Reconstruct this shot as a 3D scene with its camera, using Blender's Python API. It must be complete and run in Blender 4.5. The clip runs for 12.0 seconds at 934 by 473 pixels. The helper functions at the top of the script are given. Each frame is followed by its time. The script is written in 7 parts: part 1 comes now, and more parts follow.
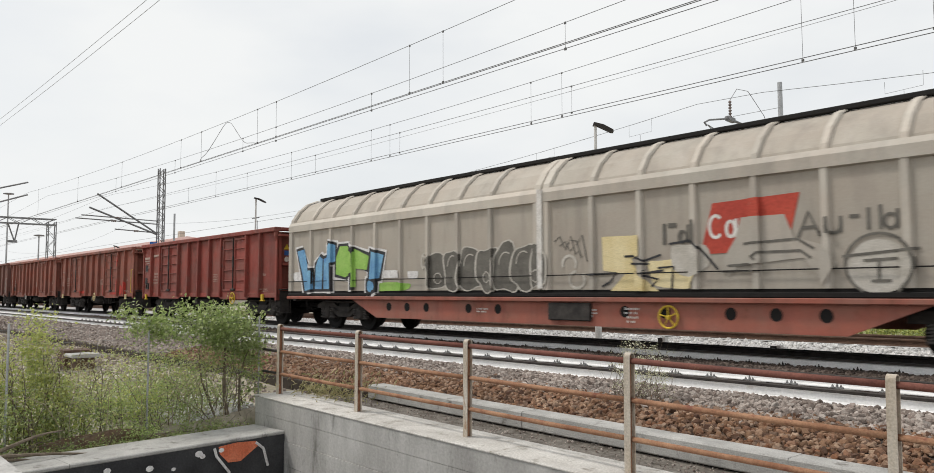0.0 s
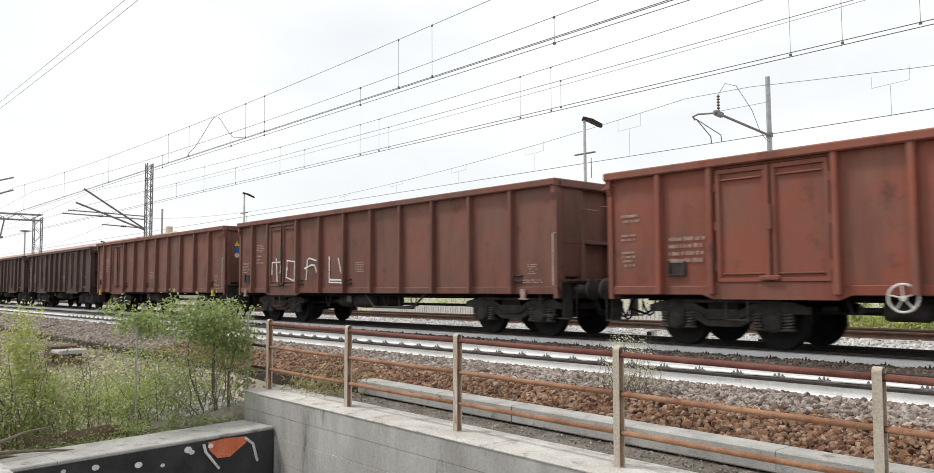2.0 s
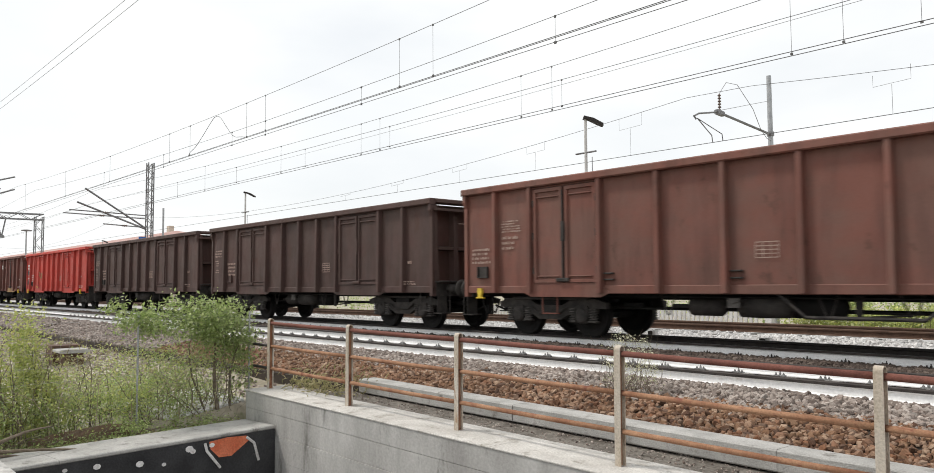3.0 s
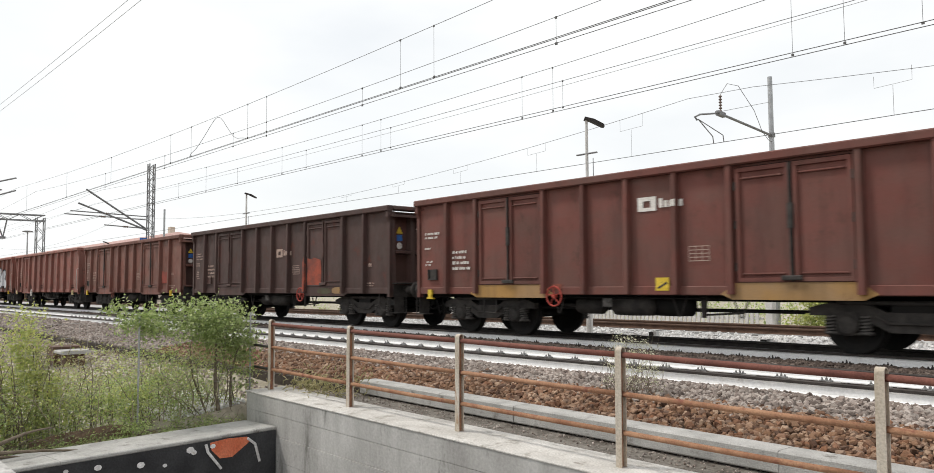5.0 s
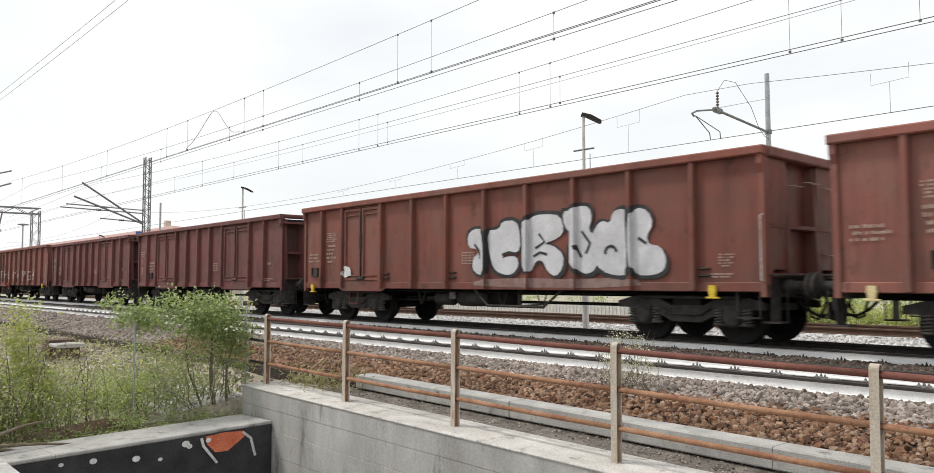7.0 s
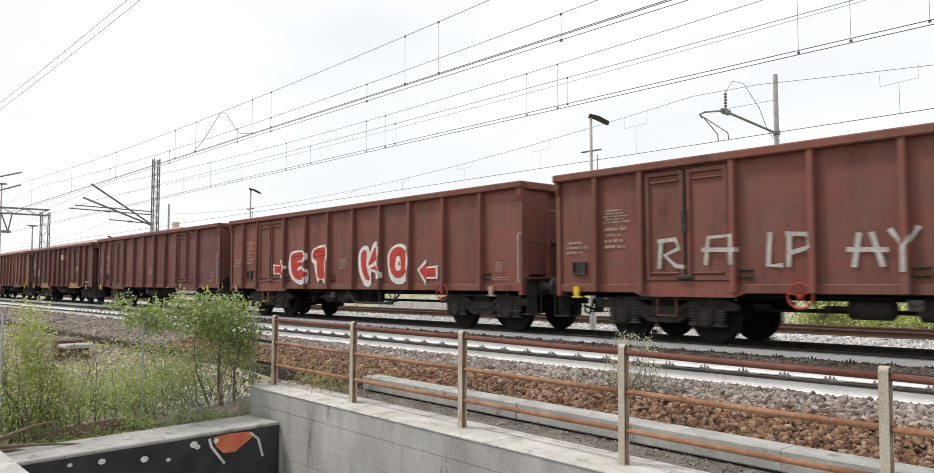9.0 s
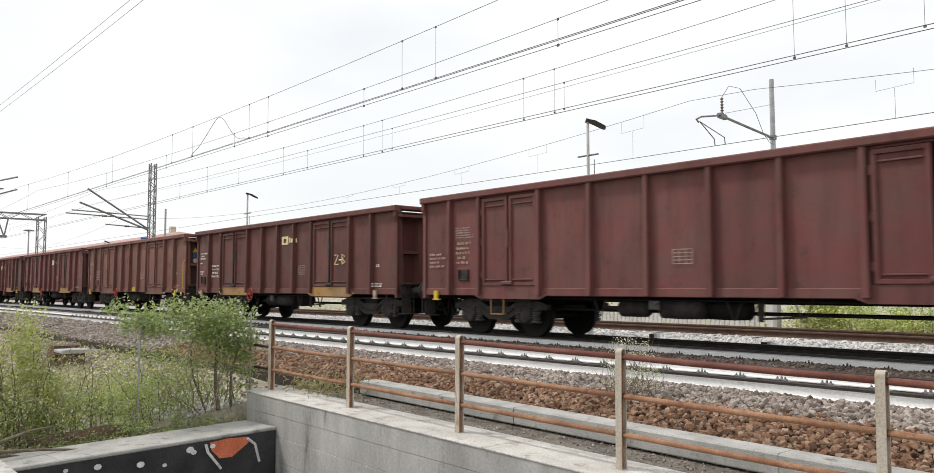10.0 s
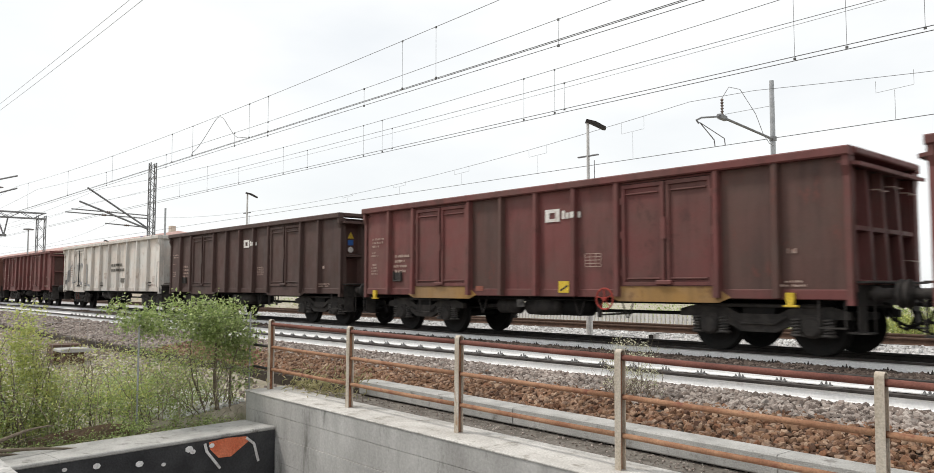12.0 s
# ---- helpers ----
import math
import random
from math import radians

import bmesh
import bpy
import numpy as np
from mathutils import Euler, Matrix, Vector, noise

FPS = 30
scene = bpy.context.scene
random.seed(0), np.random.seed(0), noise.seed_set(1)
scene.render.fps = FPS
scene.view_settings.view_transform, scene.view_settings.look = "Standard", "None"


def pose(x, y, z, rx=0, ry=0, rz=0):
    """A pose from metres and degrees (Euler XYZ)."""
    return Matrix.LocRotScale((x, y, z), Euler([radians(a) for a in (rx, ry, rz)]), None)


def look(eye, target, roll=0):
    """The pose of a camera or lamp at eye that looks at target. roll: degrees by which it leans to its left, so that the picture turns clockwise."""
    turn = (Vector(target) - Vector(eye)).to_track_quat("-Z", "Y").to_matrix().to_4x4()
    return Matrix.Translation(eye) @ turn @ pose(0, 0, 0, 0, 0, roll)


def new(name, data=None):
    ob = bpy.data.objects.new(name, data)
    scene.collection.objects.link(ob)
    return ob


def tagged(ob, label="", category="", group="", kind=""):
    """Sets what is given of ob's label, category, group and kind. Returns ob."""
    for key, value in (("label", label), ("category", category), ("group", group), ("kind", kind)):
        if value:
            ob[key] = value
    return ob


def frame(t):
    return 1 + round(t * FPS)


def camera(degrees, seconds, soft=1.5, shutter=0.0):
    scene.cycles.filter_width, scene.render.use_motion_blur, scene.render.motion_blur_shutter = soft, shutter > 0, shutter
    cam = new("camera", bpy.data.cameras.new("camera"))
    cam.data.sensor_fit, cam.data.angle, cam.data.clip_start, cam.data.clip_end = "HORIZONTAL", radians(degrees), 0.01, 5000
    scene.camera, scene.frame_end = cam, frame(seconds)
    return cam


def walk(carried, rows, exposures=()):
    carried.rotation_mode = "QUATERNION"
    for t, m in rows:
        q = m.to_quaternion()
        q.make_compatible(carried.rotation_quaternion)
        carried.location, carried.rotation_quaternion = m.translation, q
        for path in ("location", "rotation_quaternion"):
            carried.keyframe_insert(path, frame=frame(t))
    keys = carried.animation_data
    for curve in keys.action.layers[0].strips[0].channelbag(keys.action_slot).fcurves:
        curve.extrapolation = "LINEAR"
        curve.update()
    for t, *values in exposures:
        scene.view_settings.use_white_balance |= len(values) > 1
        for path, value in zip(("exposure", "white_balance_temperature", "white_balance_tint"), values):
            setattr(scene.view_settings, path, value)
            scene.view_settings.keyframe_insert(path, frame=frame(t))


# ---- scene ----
EYE = Vector((0, 0, 1.09))
LENS = 62.57


def gaze(bearing, rise, roll):
    """The camera's pose from its bearing off the track's line, its rise and its roll, in degrees."""
    b, r = radians(bearing), radians(rise)
    way = Vector((-math.cos(b) * math.cos(r), math.sin(b) * math.cos(r), math.sin(r)))
    return look(EYE, EYE + way * 10, roll)


cam = camera(LENS, 12.0, 0.85, 0.07)
walk(cam, [(t, gaze(b, r, o)) for t, b, r, o in (
    (0.0, 41.172, 4.103, -0.186),
    (0.5, 41.447, 4.061, -0.158),
    (1.0, 41.649, 3.947, -0.176),
    (1.5, 41.831, 3.812, -0.304),
    (2.0, 41.957, 3.696, -0.369),
    (2.5, 41.922, 3.617, -0.396),
    (3.0, 41.883, 3.638, -0.391),
    (5.0, 41.814, 3.719, -0.381),
    (5.5, 41.836, 3.620, -0.281),
    (6.0, 41.771, 3.440, -0.224),
    (6.5, 41.949, 3.291, -0.150),
    (7.0, 42.072, 3.362, -0.118),
    (9.0, 41.532, 3.465, -0.057),
    (9.5, 41.591, 3.669, -0.149),
    (10.0, 41.749, 3.803, -0.100),
    (10.5, 41.892, 3.857, -0.074),
    (11.0, 41.939, 3.850, -0.057),
    (11.5, 41.814, 3.791, -0.028),
    (12.0, 41.769, 3.818, 0.075),
)], [(0.0, -0.2), (0.6, -0.07), (1.3, 0.0), (12.0, 0.0)])

# ---- world, sun ----
SUN_EL, SUN_AZ = radians(56), radians(233)
world = bpy.data.worlds.new("sky")
scene.world = world
world.use_nodes = True
wn, wl = world.node_tree.nodes, world.node_tree.links
wn.clear()
w_out = wn.new("ShaderNodeOutputWorld")
w_bg = wn.new("ShaderNodeBackground")
w_sky = wn.new("ShaderNodeTexSky")
w_sky.sky_type, w_sky.sun_disc = "NISHITA", False
w_sky.sun_elevation, w_sky.sun_rotation = SUN_EL, SUN_AZ
w_sky.air_density, w_sky.dust_density = 1.0, 2.0
w_gain = wn.new("ShaderNodeVectorMath")
w_gain.operation = "SCALE"
w_gain.inputs["Scale"].default_value = 0.12
w_co = wn.new("ShaderNodeTexCoord")
w_map = wn.new("ShaderNodeMapping")
w_map.inputs["Scale"].default_value = (1.6, 1.6, 4.5)
w_noise = wn.new("ShaderNodeTexNoise")
w_noise.inputs["Scale"].default_value = 1.5
w_noise.inputs["Detail"].default_value = 5
w_ramp = wn.new("ShaderNodeValToRGB")
w_ramp.color_ramp.elements[0].position, w_ramp.color_ramp.elements[0].color = 0.3, (0.8, 0.8, 0.8, 1)
w_ramp.color_ramp.elements[1].position, w_ramp.color_ramp.elements[1].color = 0.6, (1, 1, 1, 1)
w_mix = wn.new("ShaderNodeMix")
w_mix.data_type = "RGBA"
w_mix.inputs["B"].default_value = (0.985, 1.0, 1.0, 1)
wl.new(w_co.outputs["Generated"], w_map.inputs["Vector"])
wl.new(w_map.outputs["Vector"], w_noise.inputs["Vector"])
wl.new(w_noise.outputs["Fac"], w_ramp.inputs["Fac"])
wl.new(w_sky.outputs["Color"], w_gain.inputs[0])
wl.new(w_gain.outputs["Vector"], w_mix.inputs["A"])
wl.new(w_ramp.outputs["Color"], w_mix.inputs["Factor"])
wl.new(w_mix.outputs["Result"], w_bg.inputs["Color"])
w_bg.inputs["Strength"].default_value = 1.05
wl.new(w_bg.outputs["Background"], w_out.inputs["Surface"])
sun_data = bpy.data.lights.new("sun", "SUN")
sun_data.energy, sun_data.angle, sun_data.color = 2.2, radians(9), (1.0, 0.95, 0.88)
sun = new("sun", sun_data)
sun.matrix_world = look(Vector((-42, -32, 78)), Vector((0, 0, 0)))

scene.view_settings.exposure = 0.0


# ---- materials ----
def material(name, c1, c2, scale=4.0, rough=0.7, metal=0.0, bump=0.15, fine=40.0, c3=None, spots=0.0, streak=False, each=0.0, grain=0.18, coords="Object"):
    """A surface of two colours mixed by coarse noise, with fine grain, relief and, where asked, streaks and stains of a third colour."""
    m = bpy.data.materials.new(name)
    m.use_nodes = True
    n, l = m.node_tree.nodes, m.node_tree.links
    p = n["Principled BSDF"]
    co = n.new("ShaderNodeTexCoord")
    src = co.outputs[coords]
    mp = n.new("ShaderNodeMapping")
    if streak:
        mp.inputs["Scale"].default_value = (1, 1, 0.3)
    l.new(src, mp.inputs["Vector"])
    info = n.new("ShaderNodeObjectInfo")
    shift = n.new("ShaderNodeVectorMath")
    shift.operation = "SCALE"
    shift.inputs[0].default_value = (13.0, 7.0, 5.0)
    l.new(info.outputs["Random"], shift.inputs["Scale"])
    l.new(shift.outputs["Vector"], mp.inputs["Location"])
    a = n.new("ShaderNodeTexNoise")
    a.inputs["Scale"].default_value, a.inputs["Detail"].default_value, a.inputs["Roughness"].default_value = scale, 6, 0.62
    l.new(mp.outputs["Vector"], a.inputs["Vector"])
    r = n.new("ShaderNodeValToRGB")
    r.color_ramp.elements[0].position, r.color_ramp.elements[1].position = 0.32, 0.68
    r.color_ramp.elements[0].color, r.color_ramp.elements[1].color = (*c1, 1), (*c2, 1)
    l.new(a.outputs["Fac"], r.inputs["Fac"])
    col = r.outputs["Color"]
    g = n.new("ShaderNodeTexNoise")
    g.inputs["Scale"].default_value, g.inputs["Detail"].default_value = fine, 4
    l.new(src, g.inputs["Vector"])
    gm = n.new("ShaderNodeMapRange")
    gm.inputs["From Min"].default_value, gm.inputs["From Max"].default_value = 0.3, 0.7
    gm.inputs["To Min"].default_value, gm.inputs["To Max"].default_value = 1 - grain, 1 + grain
    l.new(g.outputs["Fac"], gm.inputs["Value"])
    mul = n.new("ShaderNodeVectorMath")
    mul.operation = "SCALE"
    l.new(col, mul.inputs[0])
    l.new(gm.outputs["Result"], mul.inputs["Scale"])
    col = mul.outputs["Vector"]
    if each:
        er = n.new("ShaderNodeMapRange")
        er.inputs["To Min"].default_value, er.inputs["To Max"].default_value = 1 - each, 1 + each
        l.new(info.outputs["Random"], er.inputs["Value"])
        em = n.new("ShaderNodeVectorMath")
        em.operation = "SCALE"
        l.new(col, em.inputs[0])
        l.new(er.outputs["Result"], em.inputs["Scale"])
        col = em.outputs["Vector"]
    if c3:
        s = n.new("ShaderNodeTexNoise")
        s.inputs["Scale"].default_value, s.inputs["Detail"].default_value, s.inputs["Roughness"].default_value = scale * 1.7, 8, 0.7
        l.new(mp.outputs["Vector"], s.inputs["Vector"])
        sr = n.new("ShaderNodeMapRange")
        sr.inputs["From Min"].default_value, sr.inputs["From Max"].default_value = 0.62 - spots, 0.74 - spots
        l.new(s.outputs["Fac"], sr.inputs["Value"])
        sm = n.new("ShaderNodeMix")
        sm.data_type = "RGBA"
        l.new(sr.outputs["Result"], sm.inputs["Factor"])
        l.new(col, sm.inputs["A"])
        sm.inputs["B"].default_value = (*c3, 1)
        col = sm.outputs["Result"]
    l.new(col, p.inputs["Base Color"])
    rr = n.new("ShaderNodeMapRange")
    rr.inputs["To Min"].default_value, rr.inputs["To Max"].default_value = max(rough - 0.12, 0.05), min(rough + 0.12, 1)
    l.new(a.outputs["Fac"], rr.inputs["Value"])
    l.new(rr.outputs["Result"], p.inputs["Roughness"])
    p.inputs["Metallic"].default_value = metal
    p.inputs["Specular IOR Level"].default_value = 0.3
    if bump:
        b = n.new("ShaderNodeBump")
        b.inputs["Strength"].default_value, b.inputs["Distance"].default_value = bump, 0.02
        l.new(g.outputs["Fac"], b.inputs["Height"])
        l.new(b.outputs["Normal"], p.inputs["Normal"])
    return m


def island_material(name, colours, rough=0.85, bump=0.3, fine=60, translucent=0.0, gloss=0.25):
    """Colours picked at random for each loose piece of a joined mesh."""
    m = bpy.data.materials.new(name)
    m.use_nodes = True
    n, l = m.node_tree.nodes, m.node_tree.links
    p = n["Principled BSDF"]
    geo = n.new("ShaderNodeNewGeometry")
    r = n.new("ShaderNodeValToRGB")
    while len(r.color_ramp.elements) < len(colours):
        r.color_ramp.elements.new(0.5)
    for i, c in enumerate(colours):
        r.color_ramp.elements[i].position = i / max(len(colours) - 1, 1)
        r.color_ramp.elements[i].color = (*c, 1)
    l.new(geo.outputs["Random Per Island"], r.inputs["Fac"])
    co = n.new("ShaderNodeTexCoord")
    g = n.new("ShaderNodeTexNoise")
    g.inputs["Scale"].default_value, g.inputs["Detail"].default_value = fine, 4
    l.new(co.outputs["Object"], g.inputs["Vector"])
    gm = n.new("ShaderNodeMapRange")
    gm.inputs["From Min"].default_value, gm.inputs["From Max"].default_value = 0.3, 0.7
    gm.inputs["To Min"].default_value, gm.inputs["To Max"].default_value = 0.75, 1.2
    l.new(g.outputs["Fac"], gm.inputs["Value"])
    big = n.new("ShaderNodeTexNoise")
    big.inputs["Scale"].default_value, big.inputs["Detail"].default_value = 0.9, 3
    l.new(co.outputs["Object"], big.inputs["Vector"])
    bm_ = n.new("ShaderNodeMapRange")
    bm_.inputs["From Min"].default_value, bm_.inputs["From Max"].default_value = 0.3, 0.7
    bm_.inputs["To Min"].default_value, bm_.inputs["To Max"].default_value = 0.8, 1.2
    l.new(big.outputs["Fac"], bm_.inputs["Value"])
    mm = n.new("ShaderNodeMath")
    mm.operation = "MULTIPLY"
    l.new(gm.outputs["Result"], mm.inputs[0])
    l.new(bm_.outputs["Result"], mm.inputs[1])
    mul = n.new("ShaderNodeVectorMath")
    mul.operation = "SCALE"
    l.new(r.outputs["Color"], mul.inputs[0])
    l.new(mm.outputs["Value"], mul.inputs["Scale"])
    l.new(mul.outputs["Vector"], p.inputs["Base Color"])
    p.inputs["Roughness"].default_value = rough
    p.inputs["Specular IOR Level"].default_value = gloss
    if translucent:
        t = n.new("ShaderNodeBsdfTranslucent")
        l.new(mul.outputs["Vector"], t.inputs["Color"])
        mx = n.new("ShaderNodeMixShader")
        mx.inputs["Fac"].default_value = translucent
        l.new(p.outputs["BSDF"], mx.inputs[1])
        l.new(t.outputs["BSDF"], mx.inputs[2])
        l.new(mx.outputs["Shader"], n["Material Output"].inputs["Surface"])
    return m


def paint(name, base, rust=(0.085, 0.045, 0.036), spots=0.02, worn=1.0):
    """Weathered wagon paint: faded fields, vertical run-off streaks, rust blooms with soft edges, fine speckle, a colour of its own for each sheet."""
    m = bpy.data.materials.new(name)
    m.use_nodes = True
    n, l = m.node_tree.nodes, m.node_tree.links
    p = n["Principled BSDF"]
    co, info = n.new("ShaderNodeTexCoord"), n.new("ShaderNodeObjectInfo")
    shift = n.new("ShaderNodeVectorMath")
    shift.operation = "MULTIPLY_ADD"
    shift.inputs[1].default_value = (31.0, 17.0, 23.0)
    l.new(info.outputs["Random"], shift.inputs[0])
    l.new(co.outputs["Object"], shift.inputs[2])

    def grain(scale, stretch, detail, rough=0.6):
        mp, t = n.new("ShaderNodeMapping"), n.new("ShaderNodeTexNoise")
        mp.inputs["Scale"].default_value = stretch
        t.inputs["Scale"].default_value, t.inputs["Detail"].default_value, t.inputs["Roughness"].default_value = scale, detail, rough
        l.new(shift.outputs["Vector"], mp.inputs["Vector"])
        l.new(mp.outputs["Vector"], t.inputs["Vector"])
        return t.outputs["Fac"]

    def span(value, a, b, lo, hi):
        r = n.new("ShaderNodeMapRange")
        r.inputs["From Min"].default_value, r.inputs["From Max"].default_value = a, b
        r.inputs["To Min"].default_value, r.inputs["To Max"].default_value = lo, hi
        l.new(value, r.inputs["Value"])
        return r.outputs["Result"]

    def mix(factor, a, colour):
        x = n.new("ShaderNodeMix")
        x.data_type = "RGBA"
        l.new(factor, x.inputs["Factor"])
        if isinstance(a, tuple):
            x.inputs["A"].default_value = (*a, 1)
        else:
            l.new(a, x.inputs["A"])
        x.inputs["B"].default_value = (*colour, 1)
        return x.outputs["Result"]

    def times(colour, factor):
        x = n.new("ShaderNodeVectorMath")
        x.operation = "SCALE"
        l.new(colour, x.inputs[0])
        l.new(factor, x.inputs["Scale"])
        return x.outputs["Vector"]

    grey = sum(base) / 3
    faded = tuple(c * 1.12 + 0.06 * (grey * 1.2 - c) for c in base)
    dirty = tuple(0.45 * c + 0.1 * grey for c in base)
    fields = grain(0.8, (1, 1, 0.8), 4, 0.55)
    dust = grain(1.1, (0.8, 0.8, 1.3), 6, 0.6)
    streaks = grain(2.6, (1, 1, 0.16), 6, 0.62)
    blooms = grain(2.3, (1, 1, 0.7), 9, 0.72)
    fine = grain(34, (1, 1, 1), 5, 0.65)
    brown = tuple(0.5 * c + 0.5 * d * grey for c, d in zip(base, (1.25, 0.98, 0.8)))
    col = mix(span(fields, 0.36, 0.64, 0, 1), base, faded)
    col = mix(span(dust, 0.4, 0.62, 0, 0.75 * worn), col, brown)
    col = mix(span(streaks, 0.48, 0.74, 0, 0.7 * worn), col, dirty)
    col = mix(span(blooms, 0.6 - spots, 0.72 - spots, 0, 0.85 * worn), col, rust)
    col = mix(span(blooms, 0.36, 0.26, 0, 0.35 * worn), col, tuple(c * 1.3 + 0.015 for c in base))
    col = times(col, span(fine, 0.3, 0.7, 0.93, 1.07))
    col = times(col, span(info.outputs["Random"], 0, 1, 0.84, 1.1))
    l.new(col, p.inputs["Base Color"])
    l.new(span(blooms, 0.35, 0.7, 0.5, 0.82), p.inputs["Roughness"])
    p.inputs["Specular IOR Level"].default_value = 0.32
    b = n.new("ShaderNodeBump")
    b.inputs["Strength"].default_value, b.inputs["Distance"].default_value = 0.12, 0.012
    l.new(blooms, b.inputs["Height"])
    l.new(b.outputs["Normal"], p.inputs["Normal"])
    return m


PAINT = {
    "brick": paint("brick_red_paint", (0.26, 0.05, 0.036)),
    "rust": paint("rust_red_paint", (0.26, 0.075, 0.048)),
    "brown": paint("brown_paint", (0.18, 0.071, 0.053)),
    "russet": paint("dark_russet_paint", (0.15, 0.05, 0.039)),
    "redbrown": paint("red_brown_paint", (0.205, 0.066, 0.048)),
    "olive": paint("dull_olive_paint", (0.08, 0.075, 0.04)),
    "rose": paint("faded_red_brown_paint", (0.245, 0.088, 0.068)),
    "wine": paint("wine_red_paint", (0.13, 0.044, 0.038), (0.075, 0.045, 0.04), 0.03),
    "dark": paint("sooty_brown_paint", (0.082, 0.046, 0.04)),
    "maroon": paint("maroon_paint", (0.165, 0.053, 0.049), (0.085, 0.045, 0.04), 0.03),
    "plum": paint("dull_plum_paint", (0.078, 0.042, 0.037), (0.13, 0.045, 0.034), 0.03),
    # grime on side bays; on end walls it stands for shade
    "grime_shade": paint("grimy_shaded_paint", (0.1, 0.05, 0.042), (0.15, 0.055, 0.045), 0.02),
    "bright": paint("bright_red_paint", (0.46, 0.045, 0.032), spots=-0.06, worn=0.45),
    "white": paint("dirty_white_paint", (0.62, 0.6, 0.56), (0.3, 0.22, 0.16), 0.03),
    "ochre": paint("ochre_paint", (0.36, 0.2, 0.06), (0.16, 0.08, 0.04), 0.04),
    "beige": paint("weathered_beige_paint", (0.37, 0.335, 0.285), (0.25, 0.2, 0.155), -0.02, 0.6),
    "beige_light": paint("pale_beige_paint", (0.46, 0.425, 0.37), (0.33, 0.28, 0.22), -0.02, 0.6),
    "orange": paint("faded_orange_red_paint", (0.36, 0.11, 0.075), (0.2, 0.09, 0.06), 0.04),
}
# soot, its black deepened to carry the shade under the wagons
SOOT = material("sooty_shaded_steel", (0.006, 0.006, 0.006), (0.016, 0.014, 0.013), 6, 0.8, 0, 0.25, 50)
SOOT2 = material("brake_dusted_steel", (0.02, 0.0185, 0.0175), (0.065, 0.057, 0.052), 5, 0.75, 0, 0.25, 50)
SOOT3 = material("dusty_spring_steel", (0.05, 0.047, 0.045), (0.14, 0.128, 0.118), 8, 0.7, 0, 0.2, 50)
RAILTOP = material("polished_rail_steel", (0.3, 0.3, 0.3), (0.45, 0.45, 0.45), 3, 0.28, 0.9, 0.05, 60)
RAILDARK = material("dark_rail_steel", (0.03, 0.026, 0.024), (0.07, 0.06, 0.055), 5, 0.6, 0.3, 0.15, 50)
RAILWHITE = material("white_painted_rail", (0.7, 0.695, 0.69), (0.82, 0.815, 0.805), 2.2, 0.75, 0, 0.05, 40, (0.5, 0.47, 0.44), 0.0, grain=0.08)
RAILRUST = material("rusty_rail", (0.075, 0.045, 0.032), (0.14, 0.085, 0.06), 4, 0.8, 0, 0.2, 50)
CLIP = material("pale_painted_clip", (0.08, 0.08, 0.08), (0.36, 0.355, 0.35), 30, 0.7, 0.1, 0.2, 80)
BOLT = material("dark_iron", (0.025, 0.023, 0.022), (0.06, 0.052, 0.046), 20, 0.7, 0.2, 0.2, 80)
CONCRETE = material("weathered_concrete", (0.31, 0.3, 0.285), (0.52, 0.51, 0.49), 2.2, 0.9, 0, 0.2, 30, (0.19, 0.185, 0.17), 0.06, True, grain=0.1)
# paler than the wall body: light on the level top is in this colour
CONCRETE_TOP = material("lit_top_concrete", (0.42, 0.4, 0.37), (0.61, 0.59, 0.555), 2.6, 0.92, 0, 0.4, 50, (0.27, 0.25, 0.215), 0.08)
CONCRETE_KERB = material("gritty_concrete", (0.3, 0.295, 0.28), (0.46, 0.45, 0.43), 3, 0.95, 0, 0.5, 70, (0.17, 0.16, 0.145), 0.06)
CONCRETE_DARK = material("black_painted_concrete", (0.02, 0.02, 0.022), (0.055, 0.055, 0.058), 2, 0.7, 0, 0.3, 40, (0.16, 0.16, 0.155), -0.01)
SLEEPER = material("concrete_sleeper", (0.28, 0.27, 0.26), (0.4, 0.39, 0.37), 3, 0.9, 0, 0.3, 60)
RUST_TUBE = material("rusted_tube", (0.22, 0.1, 0.055), (0.39, 0.225, 0.135), 3.5, 0.85, 0, 0.25, 70, (0.2, 0.075, 0.05), 0.08)
RUST_DARK = material("dark_rust_tube", (0.12, 0.045, 0.035), (0.2, 0.08, 0.06), 3.5, 0.85, 0, 0.25, 70, (0.36, 0.2, 0.12), -0.02)
POST_STEEL = material("rust_streaked_galvanised_steel", (0.4, 0.33, 0.25), (0.58, 0.54, 0.48), 5, 0.7, 0.05, 0.2, 60, (0.3, 0.16, 0.08), 0.06, True)
GALV = material("galvanised_steel", (0.32, 0.33, 0.34), (0.45, 0.46, 0.47), 6, 0.5, 0.4, 0.08, 60)
GALV_DARK = material("weathered_grey_steel", (0.16, 0.16, 0.165), (0.27, 0.27, 0.275), 6, 0.6, 0.3, 0.1, 60)
WIRE = material("oxidised_copper_wire", (0.1, 0.1, 0.1), (0.16, 0.16, 0.16), 6, 0.6, 0.2, 0.0)
WIRE_LIGHT = material("grey_wire", (0.18, 0.18, 0.18), (0.26, 0.26, 0.26), 6, 0.6, 0.2, 0.0)
PORCELAIN = material("brown_insulator", (0.12, 0.09, 0.08), (0.2, 0.15, 0.13), 8, 0.3, 0, 0.0)
